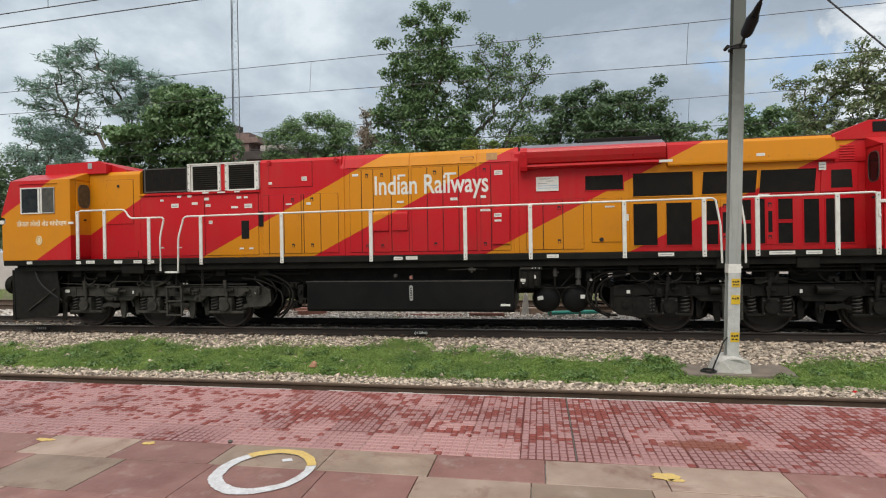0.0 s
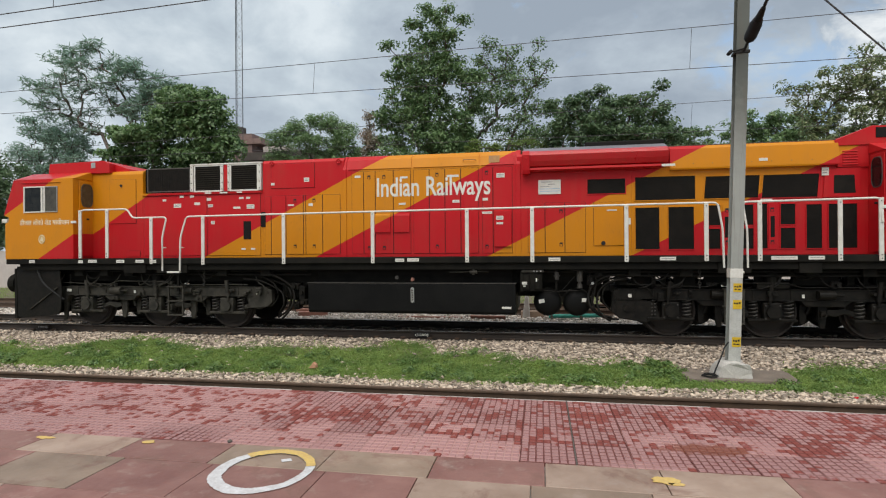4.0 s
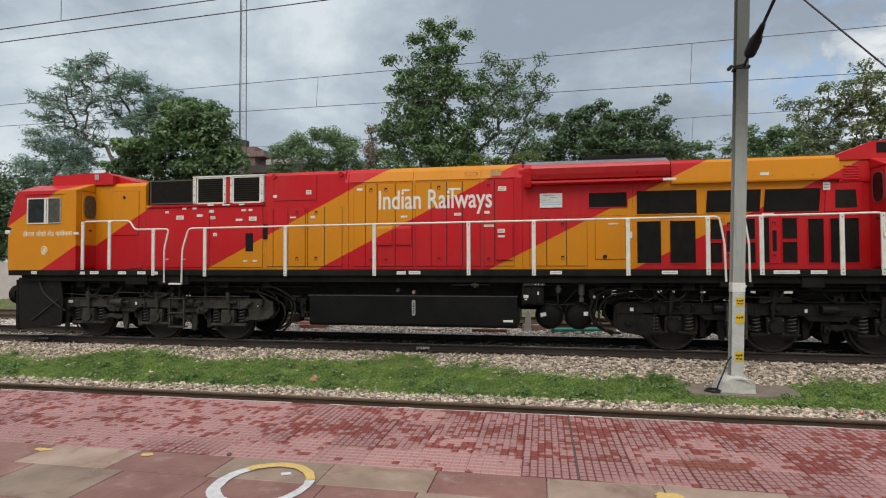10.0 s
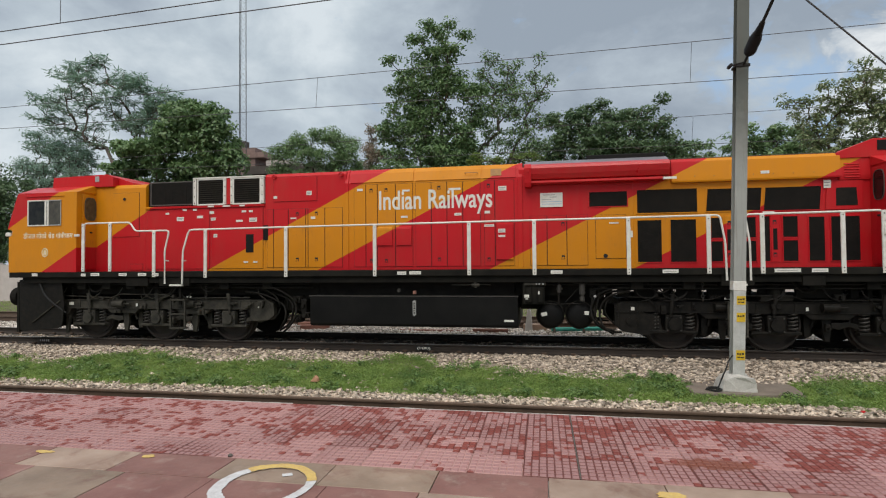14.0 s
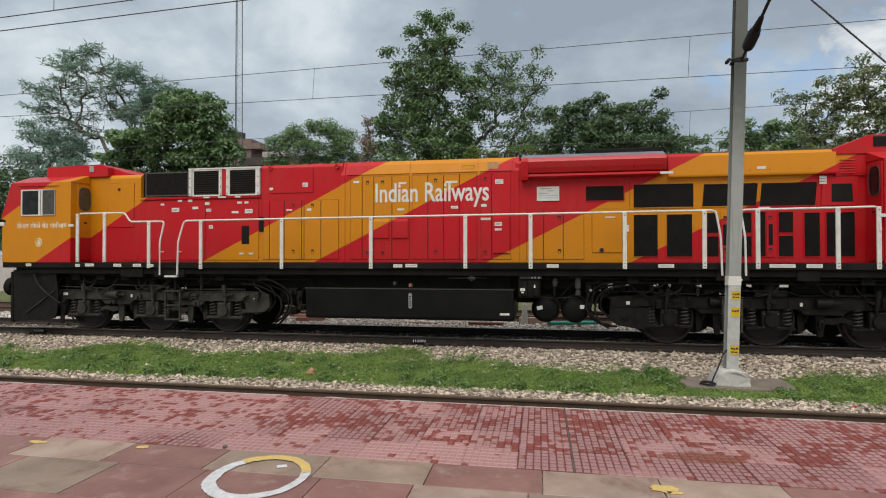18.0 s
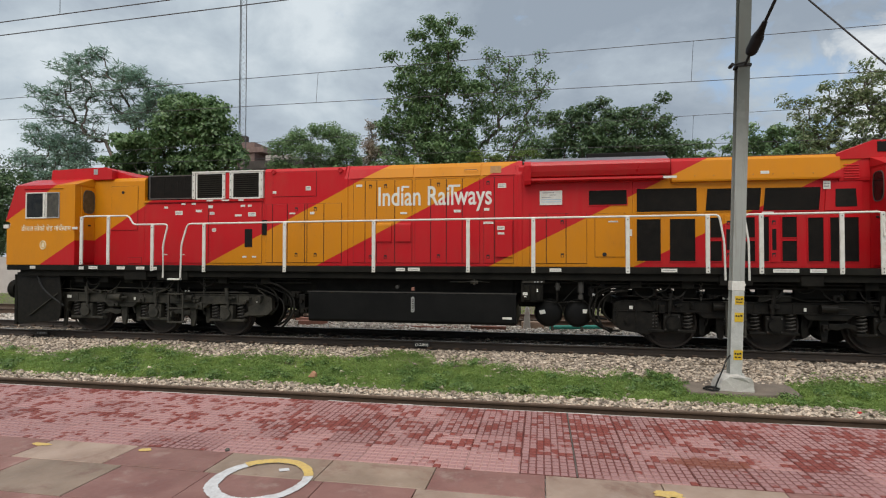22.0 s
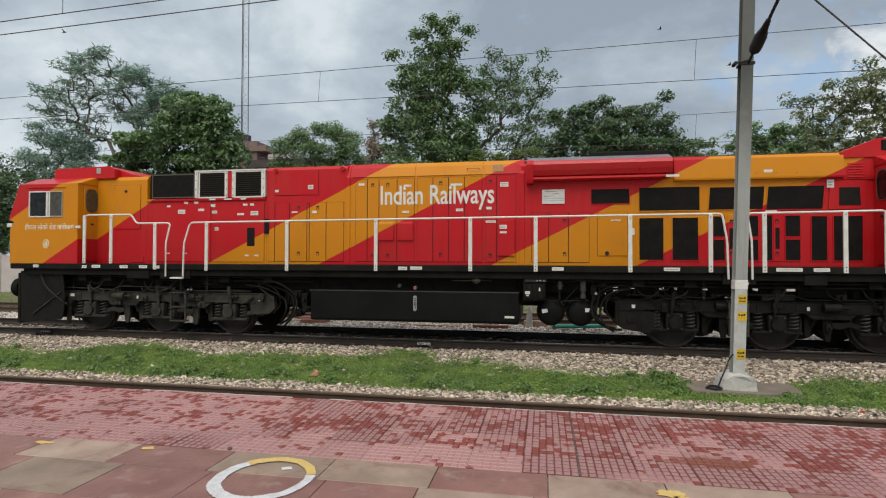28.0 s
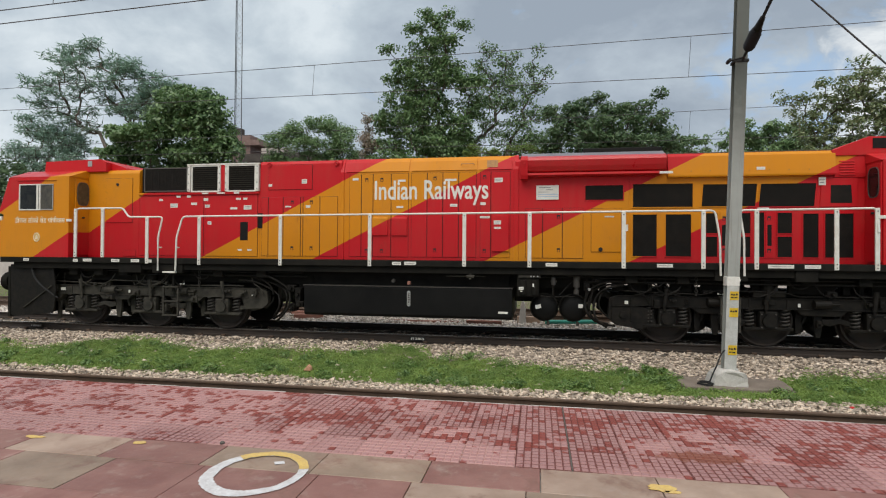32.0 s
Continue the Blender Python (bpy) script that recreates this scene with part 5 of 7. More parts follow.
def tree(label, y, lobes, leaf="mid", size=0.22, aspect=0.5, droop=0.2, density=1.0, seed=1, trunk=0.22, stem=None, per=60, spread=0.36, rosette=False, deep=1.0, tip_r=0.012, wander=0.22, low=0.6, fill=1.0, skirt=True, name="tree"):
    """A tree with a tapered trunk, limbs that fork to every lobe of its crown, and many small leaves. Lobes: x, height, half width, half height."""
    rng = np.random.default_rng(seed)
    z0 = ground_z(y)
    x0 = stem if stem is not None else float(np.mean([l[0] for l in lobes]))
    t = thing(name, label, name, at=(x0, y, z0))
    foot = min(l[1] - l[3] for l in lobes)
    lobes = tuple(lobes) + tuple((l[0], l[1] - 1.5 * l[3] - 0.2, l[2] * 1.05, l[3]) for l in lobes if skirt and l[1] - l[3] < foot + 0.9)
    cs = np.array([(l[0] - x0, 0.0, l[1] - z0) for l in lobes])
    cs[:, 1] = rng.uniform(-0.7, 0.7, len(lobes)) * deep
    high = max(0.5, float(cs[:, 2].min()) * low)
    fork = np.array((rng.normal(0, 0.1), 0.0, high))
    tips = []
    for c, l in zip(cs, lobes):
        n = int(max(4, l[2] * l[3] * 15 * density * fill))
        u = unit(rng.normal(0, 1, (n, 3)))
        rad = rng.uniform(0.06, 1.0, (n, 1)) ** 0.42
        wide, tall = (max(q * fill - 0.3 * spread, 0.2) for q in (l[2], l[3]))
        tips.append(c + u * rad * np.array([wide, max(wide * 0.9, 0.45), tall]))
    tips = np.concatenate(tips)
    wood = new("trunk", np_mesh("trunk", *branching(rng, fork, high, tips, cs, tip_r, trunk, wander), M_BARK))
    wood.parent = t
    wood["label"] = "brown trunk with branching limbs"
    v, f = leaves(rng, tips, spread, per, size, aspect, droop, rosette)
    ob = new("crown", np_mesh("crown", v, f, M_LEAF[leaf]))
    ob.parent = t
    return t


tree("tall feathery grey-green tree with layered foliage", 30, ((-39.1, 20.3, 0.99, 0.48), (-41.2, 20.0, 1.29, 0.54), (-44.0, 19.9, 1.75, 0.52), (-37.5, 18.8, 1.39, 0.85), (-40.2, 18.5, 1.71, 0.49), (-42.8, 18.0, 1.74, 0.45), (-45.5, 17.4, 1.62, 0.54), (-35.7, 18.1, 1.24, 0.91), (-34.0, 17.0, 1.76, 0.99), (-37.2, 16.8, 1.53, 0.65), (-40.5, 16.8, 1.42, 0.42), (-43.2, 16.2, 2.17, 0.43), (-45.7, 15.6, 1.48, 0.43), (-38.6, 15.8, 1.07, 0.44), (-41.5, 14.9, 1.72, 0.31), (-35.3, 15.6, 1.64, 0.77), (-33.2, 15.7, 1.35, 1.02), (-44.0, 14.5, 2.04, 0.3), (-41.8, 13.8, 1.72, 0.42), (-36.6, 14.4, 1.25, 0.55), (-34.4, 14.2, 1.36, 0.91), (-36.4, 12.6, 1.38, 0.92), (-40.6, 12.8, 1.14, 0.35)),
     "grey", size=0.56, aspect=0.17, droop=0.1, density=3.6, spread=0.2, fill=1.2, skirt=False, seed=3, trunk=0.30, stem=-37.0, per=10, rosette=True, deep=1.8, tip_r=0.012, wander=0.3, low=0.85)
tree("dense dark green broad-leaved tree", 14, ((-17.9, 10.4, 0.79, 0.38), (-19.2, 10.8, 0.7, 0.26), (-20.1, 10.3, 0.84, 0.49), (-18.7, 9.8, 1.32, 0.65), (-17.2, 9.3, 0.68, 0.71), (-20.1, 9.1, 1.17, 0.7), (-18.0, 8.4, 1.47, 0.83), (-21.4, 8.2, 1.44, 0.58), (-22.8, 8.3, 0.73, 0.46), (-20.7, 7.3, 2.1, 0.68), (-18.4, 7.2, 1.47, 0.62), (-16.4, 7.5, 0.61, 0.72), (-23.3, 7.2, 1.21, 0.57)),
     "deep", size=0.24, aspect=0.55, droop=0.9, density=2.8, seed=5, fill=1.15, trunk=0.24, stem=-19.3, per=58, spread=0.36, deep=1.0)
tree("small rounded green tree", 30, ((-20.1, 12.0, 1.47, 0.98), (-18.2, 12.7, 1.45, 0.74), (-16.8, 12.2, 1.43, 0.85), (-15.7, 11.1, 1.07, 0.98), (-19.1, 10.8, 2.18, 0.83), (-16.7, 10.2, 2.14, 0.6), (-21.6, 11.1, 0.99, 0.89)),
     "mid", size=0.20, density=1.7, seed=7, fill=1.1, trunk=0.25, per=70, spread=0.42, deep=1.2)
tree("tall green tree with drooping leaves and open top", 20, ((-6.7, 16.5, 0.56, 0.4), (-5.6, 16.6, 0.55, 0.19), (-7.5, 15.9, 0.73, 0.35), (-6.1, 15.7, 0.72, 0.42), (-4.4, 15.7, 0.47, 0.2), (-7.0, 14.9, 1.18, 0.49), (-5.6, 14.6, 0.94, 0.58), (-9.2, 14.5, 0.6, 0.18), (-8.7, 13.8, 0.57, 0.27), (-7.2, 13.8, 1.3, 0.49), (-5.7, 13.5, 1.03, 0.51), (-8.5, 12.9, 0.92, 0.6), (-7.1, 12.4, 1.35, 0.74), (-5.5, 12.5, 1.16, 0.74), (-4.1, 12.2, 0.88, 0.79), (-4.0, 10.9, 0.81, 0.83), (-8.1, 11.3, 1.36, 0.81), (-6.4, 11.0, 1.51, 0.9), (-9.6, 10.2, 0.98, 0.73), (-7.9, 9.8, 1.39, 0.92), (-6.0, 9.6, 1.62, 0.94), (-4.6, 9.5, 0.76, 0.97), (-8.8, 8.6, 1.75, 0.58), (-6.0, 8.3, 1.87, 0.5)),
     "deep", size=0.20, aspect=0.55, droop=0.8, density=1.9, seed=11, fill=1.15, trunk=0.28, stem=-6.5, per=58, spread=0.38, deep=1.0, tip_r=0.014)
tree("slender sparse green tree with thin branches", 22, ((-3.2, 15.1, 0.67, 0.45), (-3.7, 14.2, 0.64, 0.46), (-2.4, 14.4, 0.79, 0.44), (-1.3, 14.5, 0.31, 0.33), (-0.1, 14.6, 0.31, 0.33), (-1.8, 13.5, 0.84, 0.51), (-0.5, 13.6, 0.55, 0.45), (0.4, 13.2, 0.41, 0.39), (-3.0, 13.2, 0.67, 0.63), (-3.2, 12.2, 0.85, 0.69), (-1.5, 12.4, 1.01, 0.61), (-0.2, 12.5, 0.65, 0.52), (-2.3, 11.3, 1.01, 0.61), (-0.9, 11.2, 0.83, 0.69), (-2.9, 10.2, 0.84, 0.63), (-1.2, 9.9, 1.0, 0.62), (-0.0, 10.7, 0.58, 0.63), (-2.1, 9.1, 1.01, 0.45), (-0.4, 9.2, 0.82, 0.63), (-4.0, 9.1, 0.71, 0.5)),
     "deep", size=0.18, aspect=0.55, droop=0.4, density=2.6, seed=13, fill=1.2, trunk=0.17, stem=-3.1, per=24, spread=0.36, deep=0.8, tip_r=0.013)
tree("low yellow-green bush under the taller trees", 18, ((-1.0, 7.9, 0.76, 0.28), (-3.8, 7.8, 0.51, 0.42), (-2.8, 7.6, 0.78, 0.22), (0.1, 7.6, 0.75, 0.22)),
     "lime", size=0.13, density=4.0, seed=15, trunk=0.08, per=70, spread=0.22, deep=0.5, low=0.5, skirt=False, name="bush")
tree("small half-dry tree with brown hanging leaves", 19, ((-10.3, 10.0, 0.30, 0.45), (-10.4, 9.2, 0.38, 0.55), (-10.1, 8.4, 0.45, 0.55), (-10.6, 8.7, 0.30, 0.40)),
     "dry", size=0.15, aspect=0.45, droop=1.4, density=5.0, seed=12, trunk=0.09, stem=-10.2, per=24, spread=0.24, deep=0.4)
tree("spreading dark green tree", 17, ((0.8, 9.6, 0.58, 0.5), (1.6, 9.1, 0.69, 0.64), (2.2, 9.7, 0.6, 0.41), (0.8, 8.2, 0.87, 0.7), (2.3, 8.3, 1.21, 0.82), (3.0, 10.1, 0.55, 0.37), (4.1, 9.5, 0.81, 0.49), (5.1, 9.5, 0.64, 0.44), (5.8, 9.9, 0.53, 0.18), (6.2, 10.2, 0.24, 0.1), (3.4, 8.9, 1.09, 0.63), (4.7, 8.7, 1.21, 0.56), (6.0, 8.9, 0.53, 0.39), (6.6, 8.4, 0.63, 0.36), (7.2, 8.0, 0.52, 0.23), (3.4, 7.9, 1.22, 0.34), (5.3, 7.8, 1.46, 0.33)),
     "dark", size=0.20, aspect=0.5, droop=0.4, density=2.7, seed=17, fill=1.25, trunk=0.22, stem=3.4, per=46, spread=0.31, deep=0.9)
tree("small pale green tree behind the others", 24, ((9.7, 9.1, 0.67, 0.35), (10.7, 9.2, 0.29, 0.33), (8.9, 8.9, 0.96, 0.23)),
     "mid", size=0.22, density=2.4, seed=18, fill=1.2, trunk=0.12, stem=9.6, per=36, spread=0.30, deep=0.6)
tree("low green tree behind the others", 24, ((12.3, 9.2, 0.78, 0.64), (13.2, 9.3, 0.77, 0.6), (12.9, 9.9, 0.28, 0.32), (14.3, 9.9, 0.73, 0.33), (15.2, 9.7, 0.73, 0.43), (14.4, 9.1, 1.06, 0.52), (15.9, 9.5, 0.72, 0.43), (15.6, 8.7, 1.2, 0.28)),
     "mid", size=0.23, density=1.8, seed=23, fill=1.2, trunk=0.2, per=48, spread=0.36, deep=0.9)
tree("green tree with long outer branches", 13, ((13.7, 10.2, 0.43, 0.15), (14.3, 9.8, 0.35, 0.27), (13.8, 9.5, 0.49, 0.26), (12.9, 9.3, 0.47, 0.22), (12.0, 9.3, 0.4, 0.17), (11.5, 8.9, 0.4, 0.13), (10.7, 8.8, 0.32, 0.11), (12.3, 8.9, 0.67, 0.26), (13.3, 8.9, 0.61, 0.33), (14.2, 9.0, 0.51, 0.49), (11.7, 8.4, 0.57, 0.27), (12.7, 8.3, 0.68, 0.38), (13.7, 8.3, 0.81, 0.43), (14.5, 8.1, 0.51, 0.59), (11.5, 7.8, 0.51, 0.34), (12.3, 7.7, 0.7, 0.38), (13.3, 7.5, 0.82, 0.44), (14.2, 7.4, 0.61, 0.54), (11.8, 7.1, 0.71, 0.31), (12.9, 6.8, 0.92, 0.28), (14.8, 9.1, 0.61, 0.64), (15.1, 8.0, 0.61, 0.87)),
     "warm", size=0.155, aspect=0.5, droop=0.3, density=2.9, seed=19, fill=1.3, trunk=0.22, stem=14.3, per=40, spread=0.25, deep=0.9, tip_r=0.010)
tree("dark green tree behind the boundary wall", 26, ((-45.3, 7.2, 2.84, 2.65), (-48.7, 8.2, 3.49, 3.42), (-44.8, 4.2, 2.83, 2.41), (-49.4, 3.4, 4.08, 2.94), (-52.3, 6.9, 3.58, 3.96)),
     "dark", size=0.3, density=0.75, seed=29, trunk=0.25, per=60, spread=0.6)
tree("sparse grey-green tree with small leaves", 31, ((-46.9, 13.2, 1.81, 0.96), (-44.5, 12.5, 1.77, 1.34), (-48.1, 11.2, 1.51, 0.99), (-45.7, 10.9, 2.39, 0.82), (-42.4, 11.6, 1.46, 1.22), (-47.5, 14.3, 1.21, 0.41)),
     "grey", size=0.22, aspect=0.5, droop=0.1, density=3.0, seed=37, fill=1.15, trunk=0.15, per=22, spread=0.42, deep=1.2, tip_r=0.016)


# ---- underparts of the locomotive ----
def coil(x, y, z0, z1, r=0.075, wire=0.017, turns=5):
    n = turns * 10
    pts = [(x + r * math.cos(2 * math.pi * k / 10), y + r * math.sin(2 * math.pi * k / 10), z0 + (z1 - z0) * k / n) for k in range(n + 1)]
    return pipe(pts, wire, 5)


def wheel_mesh(cx, s):
    """A railway wheel with tread, flange, dished web and hub, for the side s."""
    prof = [(0.02, 0.90), (0.09, 0.90), (0.11, 0.88), (0.16, 0.865), (0.42, 0.855), (0.46, 0.885), (0.50, 0.93), (0.535, 0.93), (0.545, 0.90), (0.548, 0.83), (0.575, 0.815), (0.575, 0.795), (0.46, 0.79), (0.1, 0.80), (0.02, 0.80)]
    bm = bmesh.new()
    n = 40
    rings = []
    for k in range(n):
        a = 2 * math.pi * k / n
        rings.append([bm.verts.new((cx + r * math.sin(a), s * y, 0.548 + r * math.cos(a))) for r, y in prof])
    for k in range(n):
        a, b = rings[k], rings[(k + 1) % n]
        for j in range(len(prof) - 1):
            bm.faces.new((a[j], a[j + 1], b[j + 1], b[j]))
    bmesh.ops.recalc_face_normals(bm, faces=bm.faces)
    return bm


def bogie(cx, flip, grime, seed, deep=False):
    """A three-axle bogie about cx; flip: +1 when its inner end lies to the right."""
    f = flip
    out = [(-2.95, 0.95), (-2.75, 1.0), (2.90, 1.0), (3.06, 0.93), (3.08, 0.64), (2.95, 0.53), (2.50, 0.50), (2.42, 0.78), (1.45, 0.78), (1.30, 0.66), (0.62, 0.66), (0.50, 0.78), (-0.50, 0.78), (-0.62, 0.66), (-1.30, 0.66), (-1.45, 0.78), (-2.45, 0.78), (-2.55, 0.60), (-2.78, 0.58), (-2.92, 0.66)]
    if deep:
        out[2:7] = [(2.90, 1.0), (3.06, 0.95), (3.09, 0.52), (2.92, 0.38), (2.40, 0.30), (2.12, 0.40), (2.20, 0.70)]
    frame_ = None
    for s in (-1, 1):
        bm = prism([(cx + f * u, v) for u, v in out], "y", *sorted((s * 0.98, s * 1.14)), 0.015)
        if deep:
            for u in (2.25, 2.62, 3.0):
                box(cx + f * u - 0.015, cx + f * u + 0.015, *sorted((s * 1.13, s * 1.16)), 0.46, 0.98, 0.004, bm)
            box(*sorted((cx + f * 2.2, cx + f * 3.07)), *sorted((s * 1.12, s * 1.165)), 0.775, 0.795, 0.003, bm)
            rod((cx + f * 2.78, s * 1.10, 0.60), (cx + f * 2.78, s * 1.19, 0.60), 0.07, 12, bm)
        for x in (-2.2, -0.35, 0.35, 2.2):
            box(cx + x - 0.02, cx + x + 0.02, *sorted((s * 1.13, s * 1.155)), 0.79, 0.99, 0.004, bm)
        box(cx - 2.9, cx + 2.9, *sorted((s * 1.12, s * 1.165)), 0.985, 1.005, 0.003, bm)
        box(cx - 2.5, cx + 2.6, *sorted((s * 1.12, s * 1.165)), 0.775, 0.795, 0.003, bm)
        if frame_ is None:
            frame_ = lp("bogie", bm, grime, label="greasy dark steel three-axle bogie")
        else:
            lp("side_frame", bm, grime, frame_)
    bm = box(cx - 2.9, cx + 2.9, -0.98, 0.98, 0.80, 0.98, 0.02)
    box(cx - 2.7, cx + 2.7, -0.7, 0.7, 0.96, 1.11, 0.02, bm)
    lp("cross_member", bm, M_BLACK, frame_)
    for i in (-1, 0, 1):
        ax = cx + i * 1.917
        for s in (-1, 1):
            lp("wheel", wheel_mesh(ax, s), M_WHEEL, frame_, "dark steel wheel", smooth=False)
            bm = box(ax - 0.17, ax + 0.17, *sorted((s * 1.0, s * 1.17)), 0.36, 0.74, 0.03)
            rod((ax, s * 1.165, 0.55), (ax, s * 1.225, 0.55), 0.125, 16, bm)
            lp("axle_box", bm, grime, frame_, "dusty axle box")
            for dx in (-0.33, 0.33):
                lp("coil_spring", coil(ax + dx, s * 1.07, 0.42, 0.78), M_SPRING, frame_, "dusty coil spring", smooth=True)
            lp("spring_seat", box(ax - 0.46, ax + 0.46, *sorted((s * 0.99, s * 1.16)), 0.355, 0.415, 0.012), grime, frame_)
            bm = rod((ax + f * 0.06, s * 1.20, 0.78), (ax + f * 0.02, s * 1.20, 1.16), 0.045, 10)
            rod((ax + f * 0.06, s * 1.20, 0.70), (ax + f * 0.06, s * 1.20, 0.80), 0.028, 8, bm)
            lp("damper", bm, grime, frame_, "upright damper")
            lp("brake_shoe", prism([(ax - f * u, v) for u, v in ((0.585, 0.30), (0.68, 0.28), (0.72, 0.52), (0.66, 0.80), (0.61, 0.80), (0.575, 0.56))], "y", *sorted((s * 0.82, s * 0.93)), 0.01), grime, frame_)
            lp("brake_hanger", rod((ax - f * 0.70, s * 0.96, 0.50), (ax - f * 0.84, s * 1.02, 0.98), 0.03, 6), grime, frame_)
            bm = prism([(ax + f * u, v) for u, v in ((0.42, 0.46), (0.60, 0.52), (0.78, 0.46), (0.92, 0.50), (0.92, 0.60), (0.74, 0.60), (0.60, 0.62), (0.42, 0.56))], "y", *sorted((s * 1.00, s * 1.09)), 0.015)
            lp("guide_arm", bm, grime, frame_)
        lp("axle", rod((ax, -0.9, 0.548), (ax, 0.9, 0.548), 0.095, 12), grime, frame_)
        bm = rod((ax - f * 0.62, -0.62, 0.56), (ax - f * 0.62, 0.62, 0.56), 0.36, 18)
        lp("traction_motor", bm, M_BLACK, frame_, "black traction motor")
    for s in (-1, 1):
        for x in (-1.0, 0.95):
            bm = rod((cx + x - 0.16, s * 1.22, 0.90), (cx + x + 0.13, s * 1.22, 0.90), 0.085, 14)
            rod((cx + x + 0.13, s * 1.22, 0.90), (cx + x + 0.30, s * 1.22, 0.90), 0.025, 8, bm)
            lp("brake_cylinder", bm, grime, frame_, "brake cylinder")
        pts = soften([(cx - 2.8, s * 1.18, 1.10), (cx - 1.2, s * 1.20, 1.05), (cx - 1.0, s * 1.22, 1.14), (cx + 0.3, s * 1.20, 1.12), (cx + 0.5, s * 1.20, 1.04), (cx + 2.5, s * 1.18, 1.06)], 0.12)
        lp("brake_pipe", pipe(pts, 0.014, 6), grime, frame_)
        pts = soften([(cx + f * 2.4, s * 1.1, 1.30), (cx + f * 2.9, s * 1.2, 1.26), (cx + f * 3.25, s * 1.25, 1.05), (cx + f * 3.30, s * 1.25, 0.75), (cx + f * 3.1, s * 1.22, 0.55)], 0.2)
        lp("motor_cable", pipe(pts, 0.020, 7), M_BLACK, frame_, "black sagging cable", smooth=True)
        pts = soften([(cx + f * 2.2, s * 1.0, 1.36), (cx + f * 3.0, s * 1.12, 1.34), (cx + f * 3.42, s * 1.15, 1.15), (cx + f * 3.45, s * 1.15, 0.8)], 0.2)
        lp("motor_cable", pipe(pts, 0.020, 7), M_BLACK, frame_, smooth=True)
        lp("sand_pipe", pipe(soften([(cx - f * 2.55, s * 1.0, 1.3), (cx - f * 2.6, s * 0.95, 0.6), (cx - f * 2.42, s * 0.88, 0.14)], 0.1), 0.022, 6), grime, frame_)
        bm = box(cx - 0.30, cx + 0.30, *sorted((s * 0.96, s * 1.20)), 1.02, 1.15, 0.02)
        rod((cx, s * 1.08, 1.13), (cx, s * 1.08, 1.40), 0.12, 14, bm)
        lp("side_bearing", bm, M_BLACK, frame_)
        bm = bmesh.new()
        for k in range(6):
            c = Vector((cx + f * 1.38, s * 1.24, 1.36 - k * 0.06))
            q = Matrix.Translation(c) @ pose(0, 0, 0, 90, 0, 90 * (k % 2))
            ring = [q @ Vector((0.028 * math.cos(a * math.pi / 4), 0.042 * math.sin(a * math.pi / 4), 0)) for a in range(9)]
            pipe(ring, 0.008, 4, bm)
        lp("safety_chain", bm, M_SPRING, frame_, "hanging safety chain")
    for s in (-1, 1):
        lp("rail_guard", prism([(cx - f * u, v) for u, v in ((2.70, 0.80), (2.52, 0.80), (2.54, 0.45), (2.57, 0.15), (2.66, 0.13), (2.64, 0.45))], "y", *sorted((s * 1.04, s * 1.10)), 0.008), grime, frame_, "dark rail guard")
        for x in (-0.93, 0.97):
            lp("brake_bracket", prism([(cx + f * (x + u), v) for u, v in ((-0.10, 0.78), (0.08, 0.78), (0.07, 0.40), (0.03, 0.22), (-0.05, 0.22), (-0.08, 0.42))], "y", *sorted((s * 0.99, s * 1.06)), 0.01), grime, frame_)
    for x in (-0.93, 0.97):
        lp("brake_beam", rod((cx + f * x, -0.98, 0.40), (cx + f * x, 0.98, 0.40), 0.075, 10), M_BLACK, frame_)
    for x, z, w in ((-2.68, 0.88, 0.10), (-2.42, 0.90, 0.13), (-0.55, 0.87, 0.05), (2.72, 0.86, 0.07)):
        plate(cx + f * x, z, w, 0.07, y=-1.168, parent=frame_)
    # White bar painting a bright spot of light between frame and underframe, no notice.
    plate(cx + f * 0.9, 1.075, 0.13, 0.035, y=-1.20, parent=frame_)
    rng = random.Random(seed)
    for s in (-1, 1):
        for k in range(26):
            x, z = cx + rng.uniform(-2.8, 2.8), rng.choice((0.50, 0.72, 0.84, 0.92, 1.03, 1.10, 1.16))
            w, h = rng.uniform(0.03, 0.11), rng.uniform(0.03, 0.09)
            q = rng.random()
            if q < 0.4:
                bm = box(x - w, x + w, *sorted((s * 1.10, s * rng.uniform(1.17, 1.26))), z - h, z + h, 0.012)
                rod((x, s * 1.16, z), (x, s * 1.27, z), min(w, h) * 0.5, 8, bm)
                lp("bracket", bm, grime, frame_)
            elif q < 0.7:
                bm = rod((x - w, s * 1.19, z), (x + w, s * 1.19, z), 0.028, 8)
                rod((x, s * 1.10, z), (x, s * 1.24, z), 0.036, 8, bm)
                lp("pipe_union", bm, grime, frame_)
            else:
                e = rng.uniform(0.2, 0.5) * rng.choice((-1, 1))
                lp("flexible_pipe", pipe(soften([(x, s * 1.18, 1.30), (x + e * 0.2, s * 1.23, 1.12), (x + e * 0.8, s * 1.23, 1.02), (x + e, s * 1.18, z)], 0.1), 0.014, 5), grime, frame_)
        for k in range(3):
            x = cx + (k - 1) * 1.917
            for dx, dz in ((-0.13, 0.42), (0.13, 0.42), (-0.13, 0.68), (0.13, 0.68)):
                lp("axle_box_bolt", rod((x + dx, s * 1.16, dz), (x + dx, s * 1.185, dz), 0.018, 6), M_SPRING, frame_)
    return frame_


# The left bogie's steel has haze in its colour; the right one stays dark.
bogie(-9.288, 1, M_HAZEGRIME, 3)
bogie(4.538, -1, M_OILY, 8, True)

